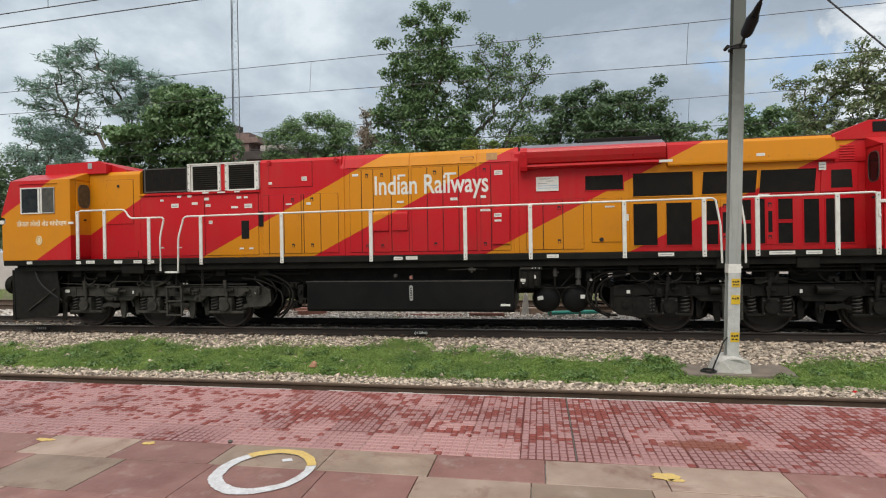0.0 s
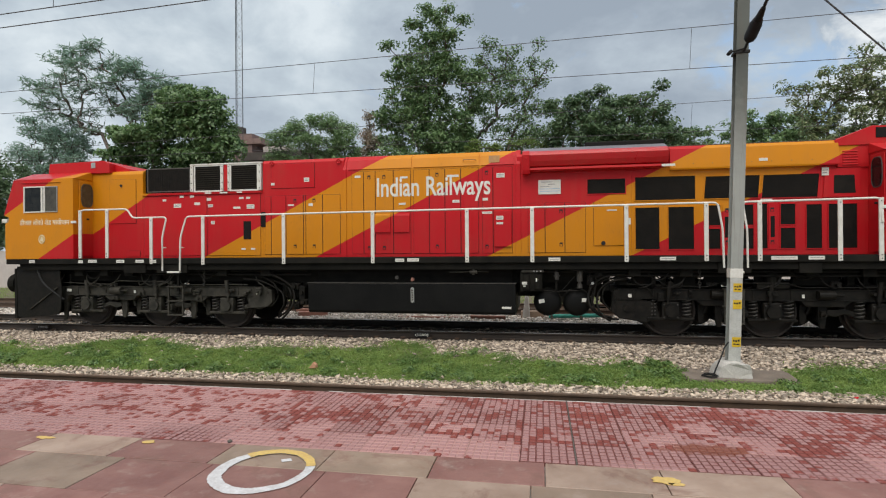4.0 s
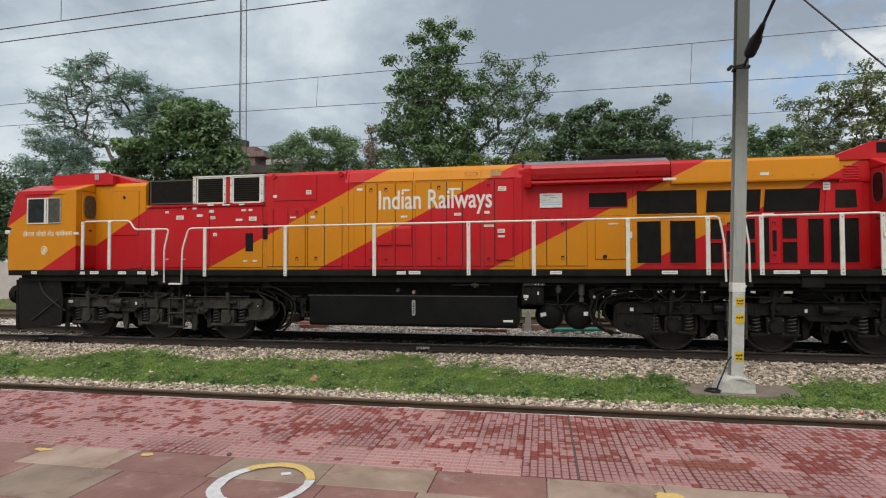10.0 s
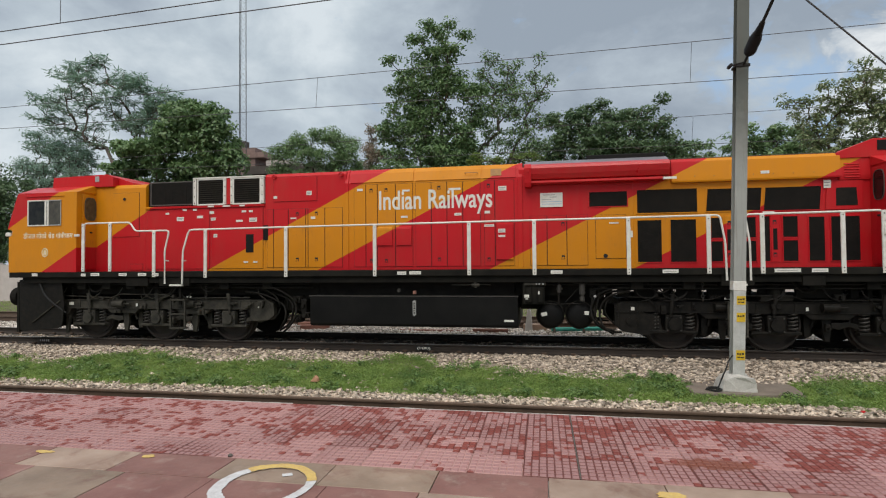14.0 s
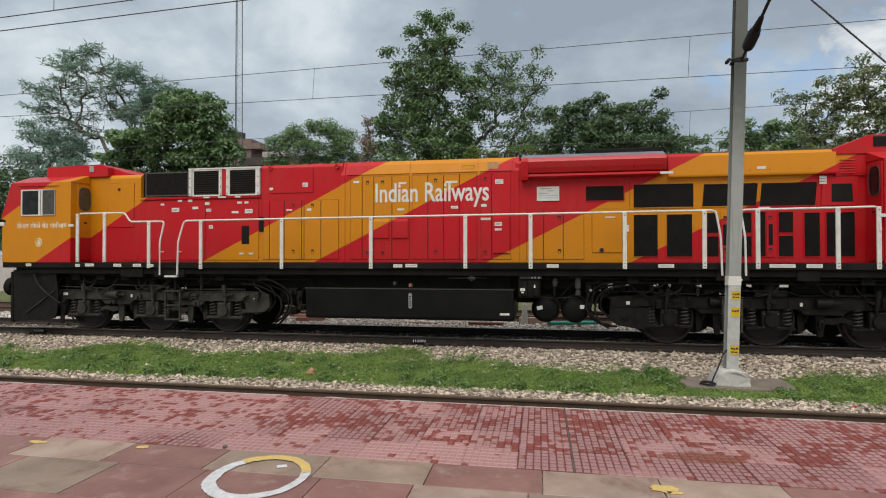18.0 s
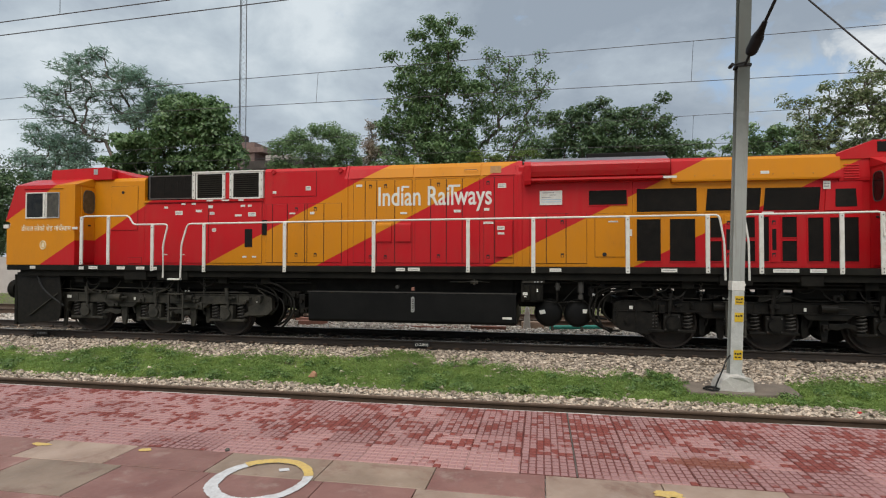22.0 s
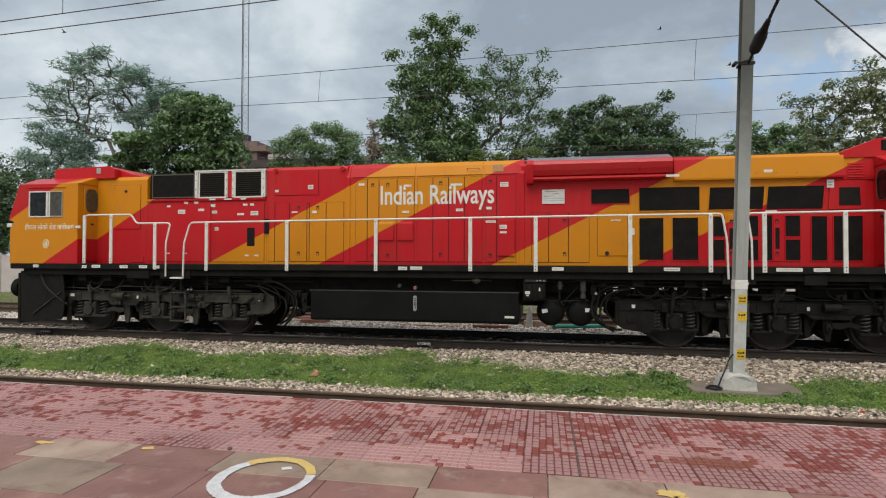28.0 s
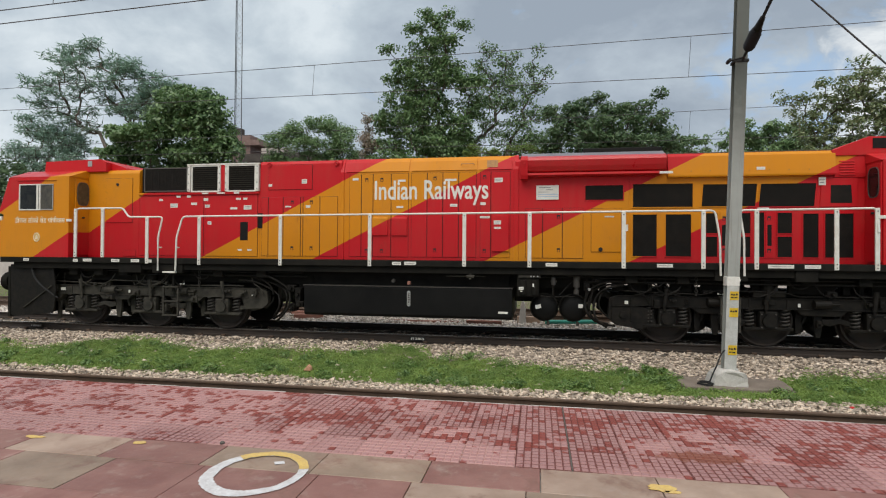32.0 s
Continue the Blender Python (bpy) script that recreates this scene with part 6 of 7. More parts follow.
# fuel tank
prof = [(-1.36, 1.12), (-1.38, 1.085), (-1.38, 0.50), (-1.35, 0.455), (-1.22, 0.43), (1.22, 0.43), (1.35, 0.455), (1.38, 0.50), (1.38, 1.085), (1.36, 1.12)]
TANK = lp("fuel_tank", prism(prof, "x", -5.20, -0.53, 0.012), M_TANK, label="long black fuel tank")
# Lip in a paler steel, painting the highlight along the glossy tank's top edge.
lp("tank_lip", box(-5.22, -0.51, -1.394, -1.36, 1.105, 1.128, 0.004), M_SPRING, TANK, "paler top lip of the tank, coloured as its highlight")
gauge = []
for k in range(20):
    t = 2 * math.pi * k / 20
    gauge.append((-2.77 + 0.038 * math.cos(t), 0.86 + (0.13 if math.sin(t) > 0 else -0.13) + 0.038 * math.sin(t)))
lp("fuel_gauge", prism(gauge, "y", -1.396, -1.378), M_ALU, TANK, "white-rimmed fuel sight gauge")
lp("gauge_glass", box(-2.79, -2.75, -1.399, -1.394, 0.73, 0.99), M_GASKET, TANK)
for k in range(7):
    lp("gauge_mark", box(-2.785, -2.755, -1.402, -1.398, 0.745 + 0.038 * k, 0.755 + 0.038 * k), M_WHITE, TANK)
plate(-0.72, 0.60, 0.20, 0.045, y=-1.382, parent=TANK)
lp("filler_cap", rod((-3.13, -1.30, 1.24), (-3.13, -1.37, 1.24), 0.040, 12), M_SPRING, TANK, "metal filler cap")
lp("emergency_cutoff", box(-2.80, -2.74, -1.40, -1.30, 1.16, 1.235, 0.006), M_RUST, TANK, "small red cut-off box")
lp("tank_hanger", box(-5.1, -0.6, -1.05, 1.05, 1.10, 1.45, 0.01), M_BLACK, TANK)
pts = soften([(-1.95, -1.34, 1.36), (-1.6, -1.36, 1.36), (-1.45, -1.36, 1.38), (-1.1, -1.34, 1.36)], 0.1)
bm = pipe(pts, 0.012, 6)
rod((-1.42, -1.40, 1.30), (-1.42, -1.40, 1.42), 0.025, 8, bm)
rod((-1.50, -1.40, 1.36), (-1.34, -1.40, 1.36), 0.035, 8, bm)
lp("fuel_valve", bm, M_HAZEGRIME, label="small valve on a pipe")

# compressed-air gear
AIR = lp("filter_box", box(-0.43, 0.03, -1.36, -0.90, 0.95, 1.40, 0.02), M_BLACK, label="black filter box")
lp("filter_flange", box(-0.40, 0.06, -1.40, -0.86, 1.35, 1.41, 0.008), M_HAZEGRIME, AIR)
for x in (-0.14, -0.08, 0.0):
    lp("flange_bolt", rod((x, -1.40, 1.38), (x, -1.425, 1.38), 0.016, 8), M_ALU, AIR)
for x in (-0.30, -0.06):
    lp("filter_pot", rod((x, -1.37, 1.0), (x, -1.37, 1.3), 0.07, 14), M_BLACK, AIR)
plate(-0.34, 1.13, 0.10, 0.06, y=-1.452, parent=AIR, lines=1)
plate(-0.34, 1.07, 0.05, 0.02, y=-1.452, parent=AIR)
plate(-0.09, 1.20, 0.03, 0.07, y=-1.452, parent=AIR)


def reservoir(x, z, r):
    prof = [(0.0, -1.17), (0.10, -1.165), (0.20, -1.145), (0.26, -1.10), (0.281, -1.05), (r, -1.04), (r, 1.04), (0.281, 1.05), (0.26, 1.10), (0.20, 1.145), (0.10, 1.165), (0.0, 1.17)]
    bm = bmesh.new()
    n = 32
    rings = [[bm.verts.new((x + q * math.sin(2 * math.pi * k / n), y, z + q * math.cos(2 * math.pi * k / n))) for q, y in prof] for k in range(n)]
    for k in range(n):
        a, b = rings[k], rings[(k + 1) % n]
        for j in range(len(prof) - 1):
            bm.faces.new((a[j], a[j + 1], b[j + 1], b[j]))
    bmesh.ops.remove_doubles(bm, verts=bm.verts, dist=1e-5)
    bmesh.ops.recalc_face_normals(bm, faces=bm.faces)
    ob = lp("air_reservoir", bm, M_TANK, label="round black air reservoir", smooth=True)
    for y in (-0.92, 0.92):
        bm = bmesh.new()
        pipe([(x + (r + 0.008) * math.cos(a * math.pi / 12), y, z + (r + 0.008) * math.sin(a * math.pi / 12)) for a in range(25)], 0.014, 4, bm)
        lp("tank_strap", bm, M_HAZEGRIME, ob)
    lp("drain_cock", rod((x + 0.08, -1.05, z - r), (x + 0.08, -1.05, z - r - 0.09), 0.03, 8), M_HAZEGRIME, ob)
    return ob


r1 = reservoir(0.145, 0.70, 0.285)
r2 = reservoir(0.76, 0.70, 0.285)
for x, z, a, ob in ((0.015, 0.73, 12, r1), (0.91, 0.76, 0, r2)):
    bm = box(-0.06, 0.06, -0.003, 0.003, -0.04, 0.04)
    bm.transform(pose(x, -1.168, z, -4, -a, 0))
    lp("notice_plate", bm, M_WHITE, ob, "white notice plate")
lp("air_pipe", pipe(soften([(0.05, -1.22, 0.97), (0.30, -1.22, 0.94), (0.6, -1.22, 0.96), (0.9, -1.22, 0.97)], 0.1), 0.012, 6), M_OILY)
lp("air_pipe", pipe(soften([(0.18, -1.30, 1.42), (0.95, -1.30, 1.40), (1.5, -1.30, 1.42), (1.62, -1.30, 1.47), (2.3, -1.28, 1.47)], 0.1), 0.014, 6), M_OILY)
lp("air_pipe", pipe([(0.32, -1.26, 1.40), (0.32, -1.26, 0.98)], 0.022, 8), M_OILY)
lp("air_pipe", pipe(soften([(0.45, -1.24, 0.98), (0.72, -1.24, 1.28), (0.9, -1.24, 1.35)], 0.1), 0.012, 6), M_OILY)
bm = rod((0.33, -1.30, 1.20), (0.33, -1.30, 1.36), 0.045, 10)
rod((0.27, -1.30, 1.28), (0.40, -1.30, 1.28), 0.02, 6, bm)
lp("drain_valve", bm, M_SPRING, label="small grey drain valve")
bm = rod((0.80, -1.28, 1.16), (0.80, -1.28, 1.40), 0.062, 12)
rod((0.80, -1.28, 1.10), (0.80, -1.28, 1.17), 0.035, 10, bm)
rod((0.80, -1.28, 1.02), (0.80, -1.28, 1.11), 0.055, 10, bm)
lp("air_dryer", bm, M_SPRING, label="grey air filter canister")
bm = bmesh.new()
for a, b in (((0.62, 1.40), (0.90, 1.54)), ((0.62, 1.54), (0.90, 1.40)), ((0.62, 1.40), (0.62, 1.55)), ((0.90, 1.40), (0.90, 1.55)), ((0.62, 1.40), (0.90, 1.40))):
    rod((a[0], -1.38, a[1]), (b[0], -1.38, b[1]), 0.016, 5, bm)
lp("cross_bracket", bm, M_OILY, label="cross-braced bracket")
for x in (1.0, 1.12):
    lp("air_pipe", pipe(soften([(x, -1.15, 1.5), (x + 0.02, -1.2, 1.1), (x - 0.06, -1.2, 0.7), (x, -1.15, 0.6)], 0.1), 0.018, 6), M_OILY)
lp("gauge_dial", rod((1.06, -1.24, 1.12), (1.06, -1.27, 1.12), 0.028, 12), M_ALU)

# thick cables that loop down between the body and the bogies
CABLES = (((-7.23, 1.29), (-6.69, 1.31), (-6.15, 1.15), (-5.78, 1.00), (-5.67, 0.80), (-5.80, 0.45), (-6.06, 0.30)),
          ((-6.90, 1.20), (-6.50, 1.17), (-6.22, 1.05), (-5.90, 0.88), (-5.84, 0.60), (-6.02, 0.38)),
          ((-6.40, 1.36), (-5.98, 1.25), (-5.66, 1.02), (-5.58, 0.76), (-5.66, 0.50), (-5.92, 0.26)),
          ((1.90, 1.27), (1.30, 1.20), (1.12, 1.04), (1.03, 0.78), (1.12, 0.53), (1.30, 0.38), (1.60, 0.36)),
          ((1.95, 1.33), (1.36, 1.28), (1.08, 1.12), (0.96, 0.84), (1.02, 0.60), (1.20, 0.44), (1.45, 0.40)),
          ((1.75, 1.22), (1.38, 1.16), (1.20, 0.98), (1.13, 0.72), (1.22, 0.46), (1.42, 0.34)))
for k, run in enumerate(CABLES):
    for s in (-1, 1):
        y0 = 1.16 + 0.05 * (k % 3)
        pts = soften([(x, s * (y0 + 0.05 * math.sin(2.0 * i)), z) for i, (x, z) in enumerate(run)], 0.22, 5)
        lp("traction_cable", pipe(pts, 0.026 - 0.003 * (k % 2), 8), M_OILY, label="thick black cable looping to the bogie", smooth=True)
for x, z, w, h in ((-5.62, 1.02, 0.10, 0.08), (-5.44, 0.88, 0.07, 0.16), (-5.40, 0.66, 0.09, 0.07), (-5.58, 0.58, 0.06, 0.09), (1.02, 1.18, 0.06, 0.10), (1.22, 1.30, 0.09, 0.06)):
    bm = box(x - w, x + w, -1.20, -0.95, z - h, z + h, 0.015)
    rod((x, -1.20, z), (x, -1.27, z), min(w, h) * 0.6, 10, bm)
    rod((x - w * 0.7, -1.19, z + h * 0.5), (x + w * 1.6, -1.19, z + h * 0.8), 0.014, 6, bm)
    lp("valve_block", bm, M_OILY, label="oily valve block with a pipe union")

# conduits and gear seen behind the bogies
for k, (x0, x1, z) in enumerate(((-11.5, -5.3, 1.38), (-9.5, -5.2, 1.30), (-0.4, 7.0, 1.36), (1.0, 7.2, 1.28))):
    lp("conduit", rod((x0, -1.22, z), (x1, -1.22, z), 0.02, 6), M_OILY)
for x in (-11.3, -10.6, -9.9, -7.4, -6.3, 1.9, 2.9, 5.2, 6.2, 7.0):
    lp("junction_box", box(x - 0.12, x + 0.12, -1.30, -1.12, 1.26, 1.44, 0.012), M_BLACK)
for x in (-10.95, -7.85, 2.35, 5.05):
    lp("hanging_hose", pipe(soften([(x - 0.25, -1.22, 1.42), (x - 0.08, -1.26, 1.2), (x + 0.12, -1.26, 1.2), (x + 0.28, -1.22, 1.42)], 0.15), 0.014, 6), M_OILY)

# ---- lettering and plates on the hood ----
def lettering(text, x0, x1, z0, cap, y, parent, name, m=None):
    """White letters painted on the hood side, fitted to a width and a capital height."""
    cu = bpy.data.curves.new(name, "FONT")
    cu.body, cu.size, cu.extrude, cu.offset, cu.resolution_u = text, 1.0, 0.0, 0.016, 4
    ob = new(name, cu)
    bpy.context.view_layer.update()
    me = bpy.data.meshes.new_from_object(ob.evaluated_get(bpy.context.evaluated_depsgraph_get()))
    bpy.data.objects.remove(ob)
    co = [v.co.copy() for v in me.vertices]
    lo, hi = min(c.x for c in co), max(c.x for c in co)
    top = max(c.y for c in co)
    me.transform(Matrix.Translation((x0, y, z0)) @ pose(0, 0, 0, 90) @ Matrix.Diagonal(((x1 - x0) / (hi - lo), cap / top, 1, 1)) @ Matrix.Translation((-lo, 0, 0)))
    me.materials.clear()
    me.materials.append(m or M_WHITE)
    me.name = name
    out = new(name, me)
    out.parent = parent
    tagged(out, "white lettering on the locomotive's side")
    return out


lettering("Indian Railways", -3.70, -1.085, 3.08, 0.425, -HOOD - 0.0165, LOCO, "lettering")
for x, z, w, h, n in ((-4.16, 3.55, 0.14, 0.055, 0), (-3.06, 3.50, 0.18, 0.045, 0), (-3.10, 2.90, 0.16, 0.045, 0), (-1.93, 3.50, 0.27, 0.05, 0), (-1.86, 2.93, 0.16, 0.06, 1), (-1.20, 2.96, 0.12, 0.06, 0),
                      (-0.86, 3.48, 0.18, 0.10, 2), (-1.16, 2.66, 0.22, 0.05, 1), 
                      (-5.42, 3.52, 0.13, 0.10, 2), (-6.28, 3.44, 0.09, 0.06, 0), (-5.82, 2.93, 0.15, 0.035, 0), (-5.32, 2.93, 0.11, 0.06, 0),
                      (-7.92, 2.96, 0.13, 0.07, 2), (-7.22, 2.90, 0.18, 0.05, 0), (-6.86, 2.92, 0.20, 0.10, 2), (-7.10, 3.13, 0.12, 0.05, 0), (-6.92, 3.13, 0.10, 0.05, 0),
                      (-9.18, 3.12, 0.10, 0.05, 0), (-8.70, 3.20, 0.11, 0.05, 0), (-8.42, 3.20, 0.11, 0.05, 0), (-8.82, 2.98, 0.20, 0.10, 2), (-8.28, 3.02, 0.16, 0.06, 0), (-7.96, 3.12, 0.12, 0.07, 0),
                      (-7.86, 2.55, 0.10, 0.08, 2), (-7.05, 1.90, 0.11, 0.04, 0), (-6.80, 1.90, 0.11, 0.04, 0), (1.50, 2.66, 0.20, 0.03, 1), (4.52, 2.815, 0.22, 0.03, 0)):
    plate(x, z, w, h, lines=n)
for x, z, w, h, n in ((-0.88, 2.54, 0.16, 0.085, 2), (-0.88, 2.42, 0.15, 0.045, 0)):
    plate(x, z, w, h, y=-HOOD - 0.056, lines=n)
big = plate(0.20, 3.19, 0.48, 0.31, lines=0)
for k, (a, b) in enumerate(((-0.20, 0.05), (-0.05, 0.10), (-0.22, -0.02), (-0.22, 0.20), (-0.22, 0.20))):
    z = 3.30 - 0.05 * k
    lp("line", box(0.22 + a, 0.22 + b, -HOOD - 0.0215, -HOOD - 0.0185, z - 0.006, z + 0.006), M_INK if k < 3 else M_SKY, big)
plate(5.60, 3.35, 0.13, 0.16, y=-HOOD - 0.027, lines=2)
plate(2.60, 3.555, 0.26, 0.05, y=-1.145)
plate(4.44, 3.62, 0.16, 0.06, y=-1.022)
plate(1.86, 2.42, 0.05, 0.14, y=-HOOD - 0.005)
for x, z, w, h in ((-6.95, 2.35, 0.20, 0.44), (-6.53, 2.60, 0.12, 0.36)):
    lp("vent_opening", box(x - w / 2, x + w / 2, -HOOD - 0.020, -HOOD - 0.010, z - h / 2, z + h / 2, 0.004), M_GRILLE, label="dark vent opening")
for x in (-6.30, -4.62):
    ring = [(x + 0.045 * math.cos(a * math.pi / 8), -HOOD - 0.03, 3.93 + 0.045 * math.sin(a * math.pi / 8)) for a in range(17)]
    lp("lifting_eye", pipe(ring, 0.016, 6), M_RED)
lp("mirror_catch", rod((-10.40, -HOOD - 0.014, 3.52), (-10.40, -HOOD - 0.03, 3.52), 0.035, 10), M_GASKET)
lp("latch", rod((1.32, -HOOD - 0.014, 1.96), (1.32, -HOOD - 0.035, 1.96), 0.045, 10), M_GASKET)
# depot name on the cab side, with a pale round emblem below
lettering("डीजल लोको शेड गांधीधाम", -12.80, -11.36, 2.535, 0.155, -SIDE - 0.004, LOCO, "cab_lettering", M_FADED)
em = [(-12.16 + 0.10 * math.cos(k * math.pi / 12), 2.18 + 0.12 * math.sin(k * math.pi / 12)) for k in range(24)]
ring = [(-12.16 + 0.082 * math.cos(k * math.pi / 12), -SIDE - 0.005, 2.18 + 0.10 * math.sin(k * math.pi / 12)) for k in range(25)]
lp("emblem_ring", pipe(ring, 0.008, 5), M_FADED)
lp("emblem_figure", prism([(-12.20, 2.13), (-12.12, 2.13), (-12.13, 2.19), (-12.145, 2.235), (-12.175, 2.235), (-12.19, 2.19)], "y", -SIDE - 0.007, -SIDE - 0.003), M_FADED)
lp("cab_emblem", prism(em, "y", -SIDE - 0.004, -SIDE - 0.001), M_EMBLEM, label="pale round emblem")

# ---- grass and ballast ----
def strip_top(x):
    """Where the grass ends towards the locomotive's track."""
    xs = (-30, -12.5, -11.0, -10.6, -10.2, -9.4, -8.6, -7.9, -6.9, -6.4, -5.3, -4.2, -3.5, -3.1, -2.6, -2.0, -1.4, -0.8, 0.2, 1.3, 2.4, 4.0, 5.2, 30)
    ys = (-2.3, -2.3, -2.75, -2.5, -1.9, -1.45, -1.75, -2.15, -2.45, -2.1, -1.9, -2.0, -1.7, -1.25, -1.3, -2.2, -2.0, -2.45, -2.6, -2.5, -2.6, -2.7, -2.3, -2.3)
    return float(np.interp(x, xs, ys))


# Ballast stone made paler to paint in daylight that the locomotive's shadow blocks.
M_LITSTONE = grainy("ballast_with_painted_light", (0.56, 0.49, 0.43), (0.74, 0.68, 0.62), 0.9, scale=14, fine=90, relief=0.4, vary=0.35, island=True)


def stones(name, x0, x1, y0, y1, count, size, seed, label, keep=None, m=None):
    rng = np.random.default_rng(seed)
    x, y = rng.uniform(x0, x1, count), rng.uniform(y0, y1, count)
    if keep is not None:
        ok = np.array([keep(a, b, r) for a, b, r in zip(x, y, rng.uniform(0, 1, count))])
        x, y = x[ok], y[ok]
    n = len(x)
    z = np.array([ground_z(v) + rise(u, v) for u, v in zip(x, y)]) + rng.uniform(-0.016, 0.030, n)
    octa = np.array([(1, 0, 0), (-1, 0, 0), (0, 1, 0), (0, -1, 0), (0, 0, 1), (0, 0, -1)], float)
    tris = np.array([(0, 2, 4), (2, 1, 4), (1, 3, 4), (3, 0, 4), (2, 0, 5), (1, 2, 5), (3, 1, 5), (0, 3, 5)])
    v = (octa[None] + rng.normal(0, 0.28, (n, 6, 3))) * rng.uniform(0.7, 1.3, (n, 6, 1))
    v *= (size * rng.uniform(0.55, 1.5, (n, 1, 1))) * rng.uniform(0.38, 1.35, (n, 1, 3))
    q = rng.normal(0, 1, (n, 4))
    q /= np.linalg.norm(q, axis=1, keepdims=True)
    w, a, b, c = q.T
    rot = np.stack([np.stack([1 - 2 * (b * b + c * c), 2 * (a * b - c * w), 2 * (a * c + b * w)], 1),
                    np.stack([2 * (a * b + c * w), 1 - 2 * (a * a + c * c), 2 * (b * c - a * w)], 1),
                    np.stack([2 * (a * c - b * w), 2 * (b * c + a * w), 1 - 2 * (a * a + b * b)], 1)], 1)
    v = np.einsum("nij,nkj->nki", rot, v) * np.array([1.22, 1.05, 0.62]) + np.stack([x, y, z], 1)[:, None]
    f = (tris[None] + np.arange(n)[:, None, None] * 6).reshape(-1, 3)
    ob = new(name, np_mesh(name, v.reshape(-1, 3), f, m or M_STONE))
    return tagged(ob, label, "ballast", kind="stuff")


stones("ballast", -19, 10, -4.78, -4.02, 20000, 0.034, 41, "pale crushed stone ballast beside the near rail")
stones("ballast", -19, 10, -3.1, -0.96, 35000, 0.034, 42, "pale crushed stone ballast between the grass and the rails",
       lambda x, y, r: y > strip_top(x) + 0.18 * noise.noise((x * 2.1, y * 2.1, 3)) - 0.25 * r * r)
stones("ballast", -24, 14, 0.96, 3.9, 20000, 0.040, 43, "crushed stone ballast behind the locomotive's track, coloured pale as if sunlit", m=M_LITSTONE)
stones("ballast", -22, 12, -0.78, 0.78, 5000, 0.030, 44, "dusty ballast between the rails")
stones("ballast", -32, 16, 5.9, 7.4, 5000, 0.045, 45, "pale ballast beside the far track")
stones("loose_stones", -16, 9, -4.1, -2.0, 430, 0.038, 46, "loose stones scattered in the grass")

M_GRASS = leaf_mat("grass_blades", (0.165, 0.275, 0.075), (0.33, 0.45, 0.125), (0.43, 0.49, 0.18), thin=0.5, rough=0.7, drift=1.8, odd=0.4)


def grass(name, x0, x1, y0, y1, count, height, seed, label, keep):
    rng = np.random.default_rng(seed)
    x, y = rng.uniform(x0, x1, count), rng.uniform(y0, y1, count)
    r = rng.uniform(0, 1, count)
    ok = np.array([keep(a, b, c) for a, b, c in zip(x, y, r)])
    x, y = x[ok], y[ok]
    n = len(x)
    z = np.array([ground_z(v) + rise(u, v) for u, v in zip(x, y)]) - 0.008
    lush = np.array([0.75 + 0.5 * noise.noise((a * 1.1, b * 1.4, 9)) + 0.35 * noise.noise((a * 4, b * 4, 2)) for a, b in zip(x, y)])
    h = height * np.clip(lush, 0.3, 1.4) * rng.uniform(0.5, 1.3, n)
    a = rng.uniform(0, 2 * np.pi, n)
    lean = rng.uniform(0.1, 0.9, n) * h
    w = rng.uniform(0.004, 0.010, n)
    base = np.stack([x, y, z], 1)
    side = np.stack([np.cos(a), np.sin(a), np.zeros(n)], 1) * w[:, None]
    tip = base + np.stack([-np.sin(a) * lean, np.cos(a) * lean, h], 1)
    mid = base + np.stack([-np.sin(a) * lean * 0.35, np.cos(a) * lean * 0.35, h * 0.6], 1)
    v = np.stack([base - side, base + side, mid + side * 0.9, tip, mid - side * 0.9], 1).reshape(-1, 3)
    i = np.arange(n)[:, None] * 5
    quad = np.concatenate([i, i + 1, i + 2, i + 4], 1)
    tri = np.concatenate([i + 4, i + 2, i + 3, i + 3], 1)
    me = bpy.data.meshes.new(name)
    me.from_pydata(v.tolist(), [], [q for q in quad.tolist()] + [t[:3] for t in tri.tolist()])
    me.materials.append(M_GRASS)
    me.update()
    return tagged(new(name, me), label, "grass", kind="stuff")


def in_grass(x, y, r):
    if 2.32 < x < 4.08 and y > -3.58 + 0.06 * noise.noise((x * 5, 0, 8)):
        return False
    edge = 0.20 * noise.noise((x * 1.6, y * 2.2, 1)) + 0.20 * noise.noise((x * 6, y * 5, 4)) + 0.55 * r ** 5
    lower = -4.06 - edge * 0.5
    if not (lower < y < strip_top(x) + edge + 0.05):
        return False
    thin = noise.noise((x * 0.9, y * 1.6, 7))
    return thin > -0.3 or (r * 7.3) % 1.0 < 0.7


grass("grass", -19, 10, -4.25, -1.15, 250000, 0.055, 51, "short green grass strip between the two tracks", in_grass)
grass("grass_tufts", -19, 10, -4.25, -1.15, 30000, 0.085, 52, "taller weedy tufts in the grass strip",
      lambda x, y, r: in_grass(x, y, r) and noise.noise((x * 1.7, y * 2.0, 17)) > 0.05)


def weeds():
    """Low leafy weeds in loose clumps all over the grass strip."""
    rng = np.random.default_rng(61)
    cs = []
    for _ in range(17000):
        x, y = rng.uniform(-19, 10), rng.uniform(-4.2, -1.3)
        if in_grass(x, y, rng.random()) and noise.noise((x * 1.3, y * 1.9, 31)) > -0.22:
            cs.append((x, y, ground_z(y) + rise(x, y) + rng.uniform(0.0, 0.045) + 0.05 * max(0.0, noise.noise((x * 2.3, y * 3.0, 12)))))
    v, f = leaves(rng, np.array(cs), 0.060, 13, 0.034, 0.6, -0.3)
    return tagged(new("weeds", np_mesh("weeds", v, f, M_WEED)), "low leafy weeds among the grass", "weeds", kind="stuff")


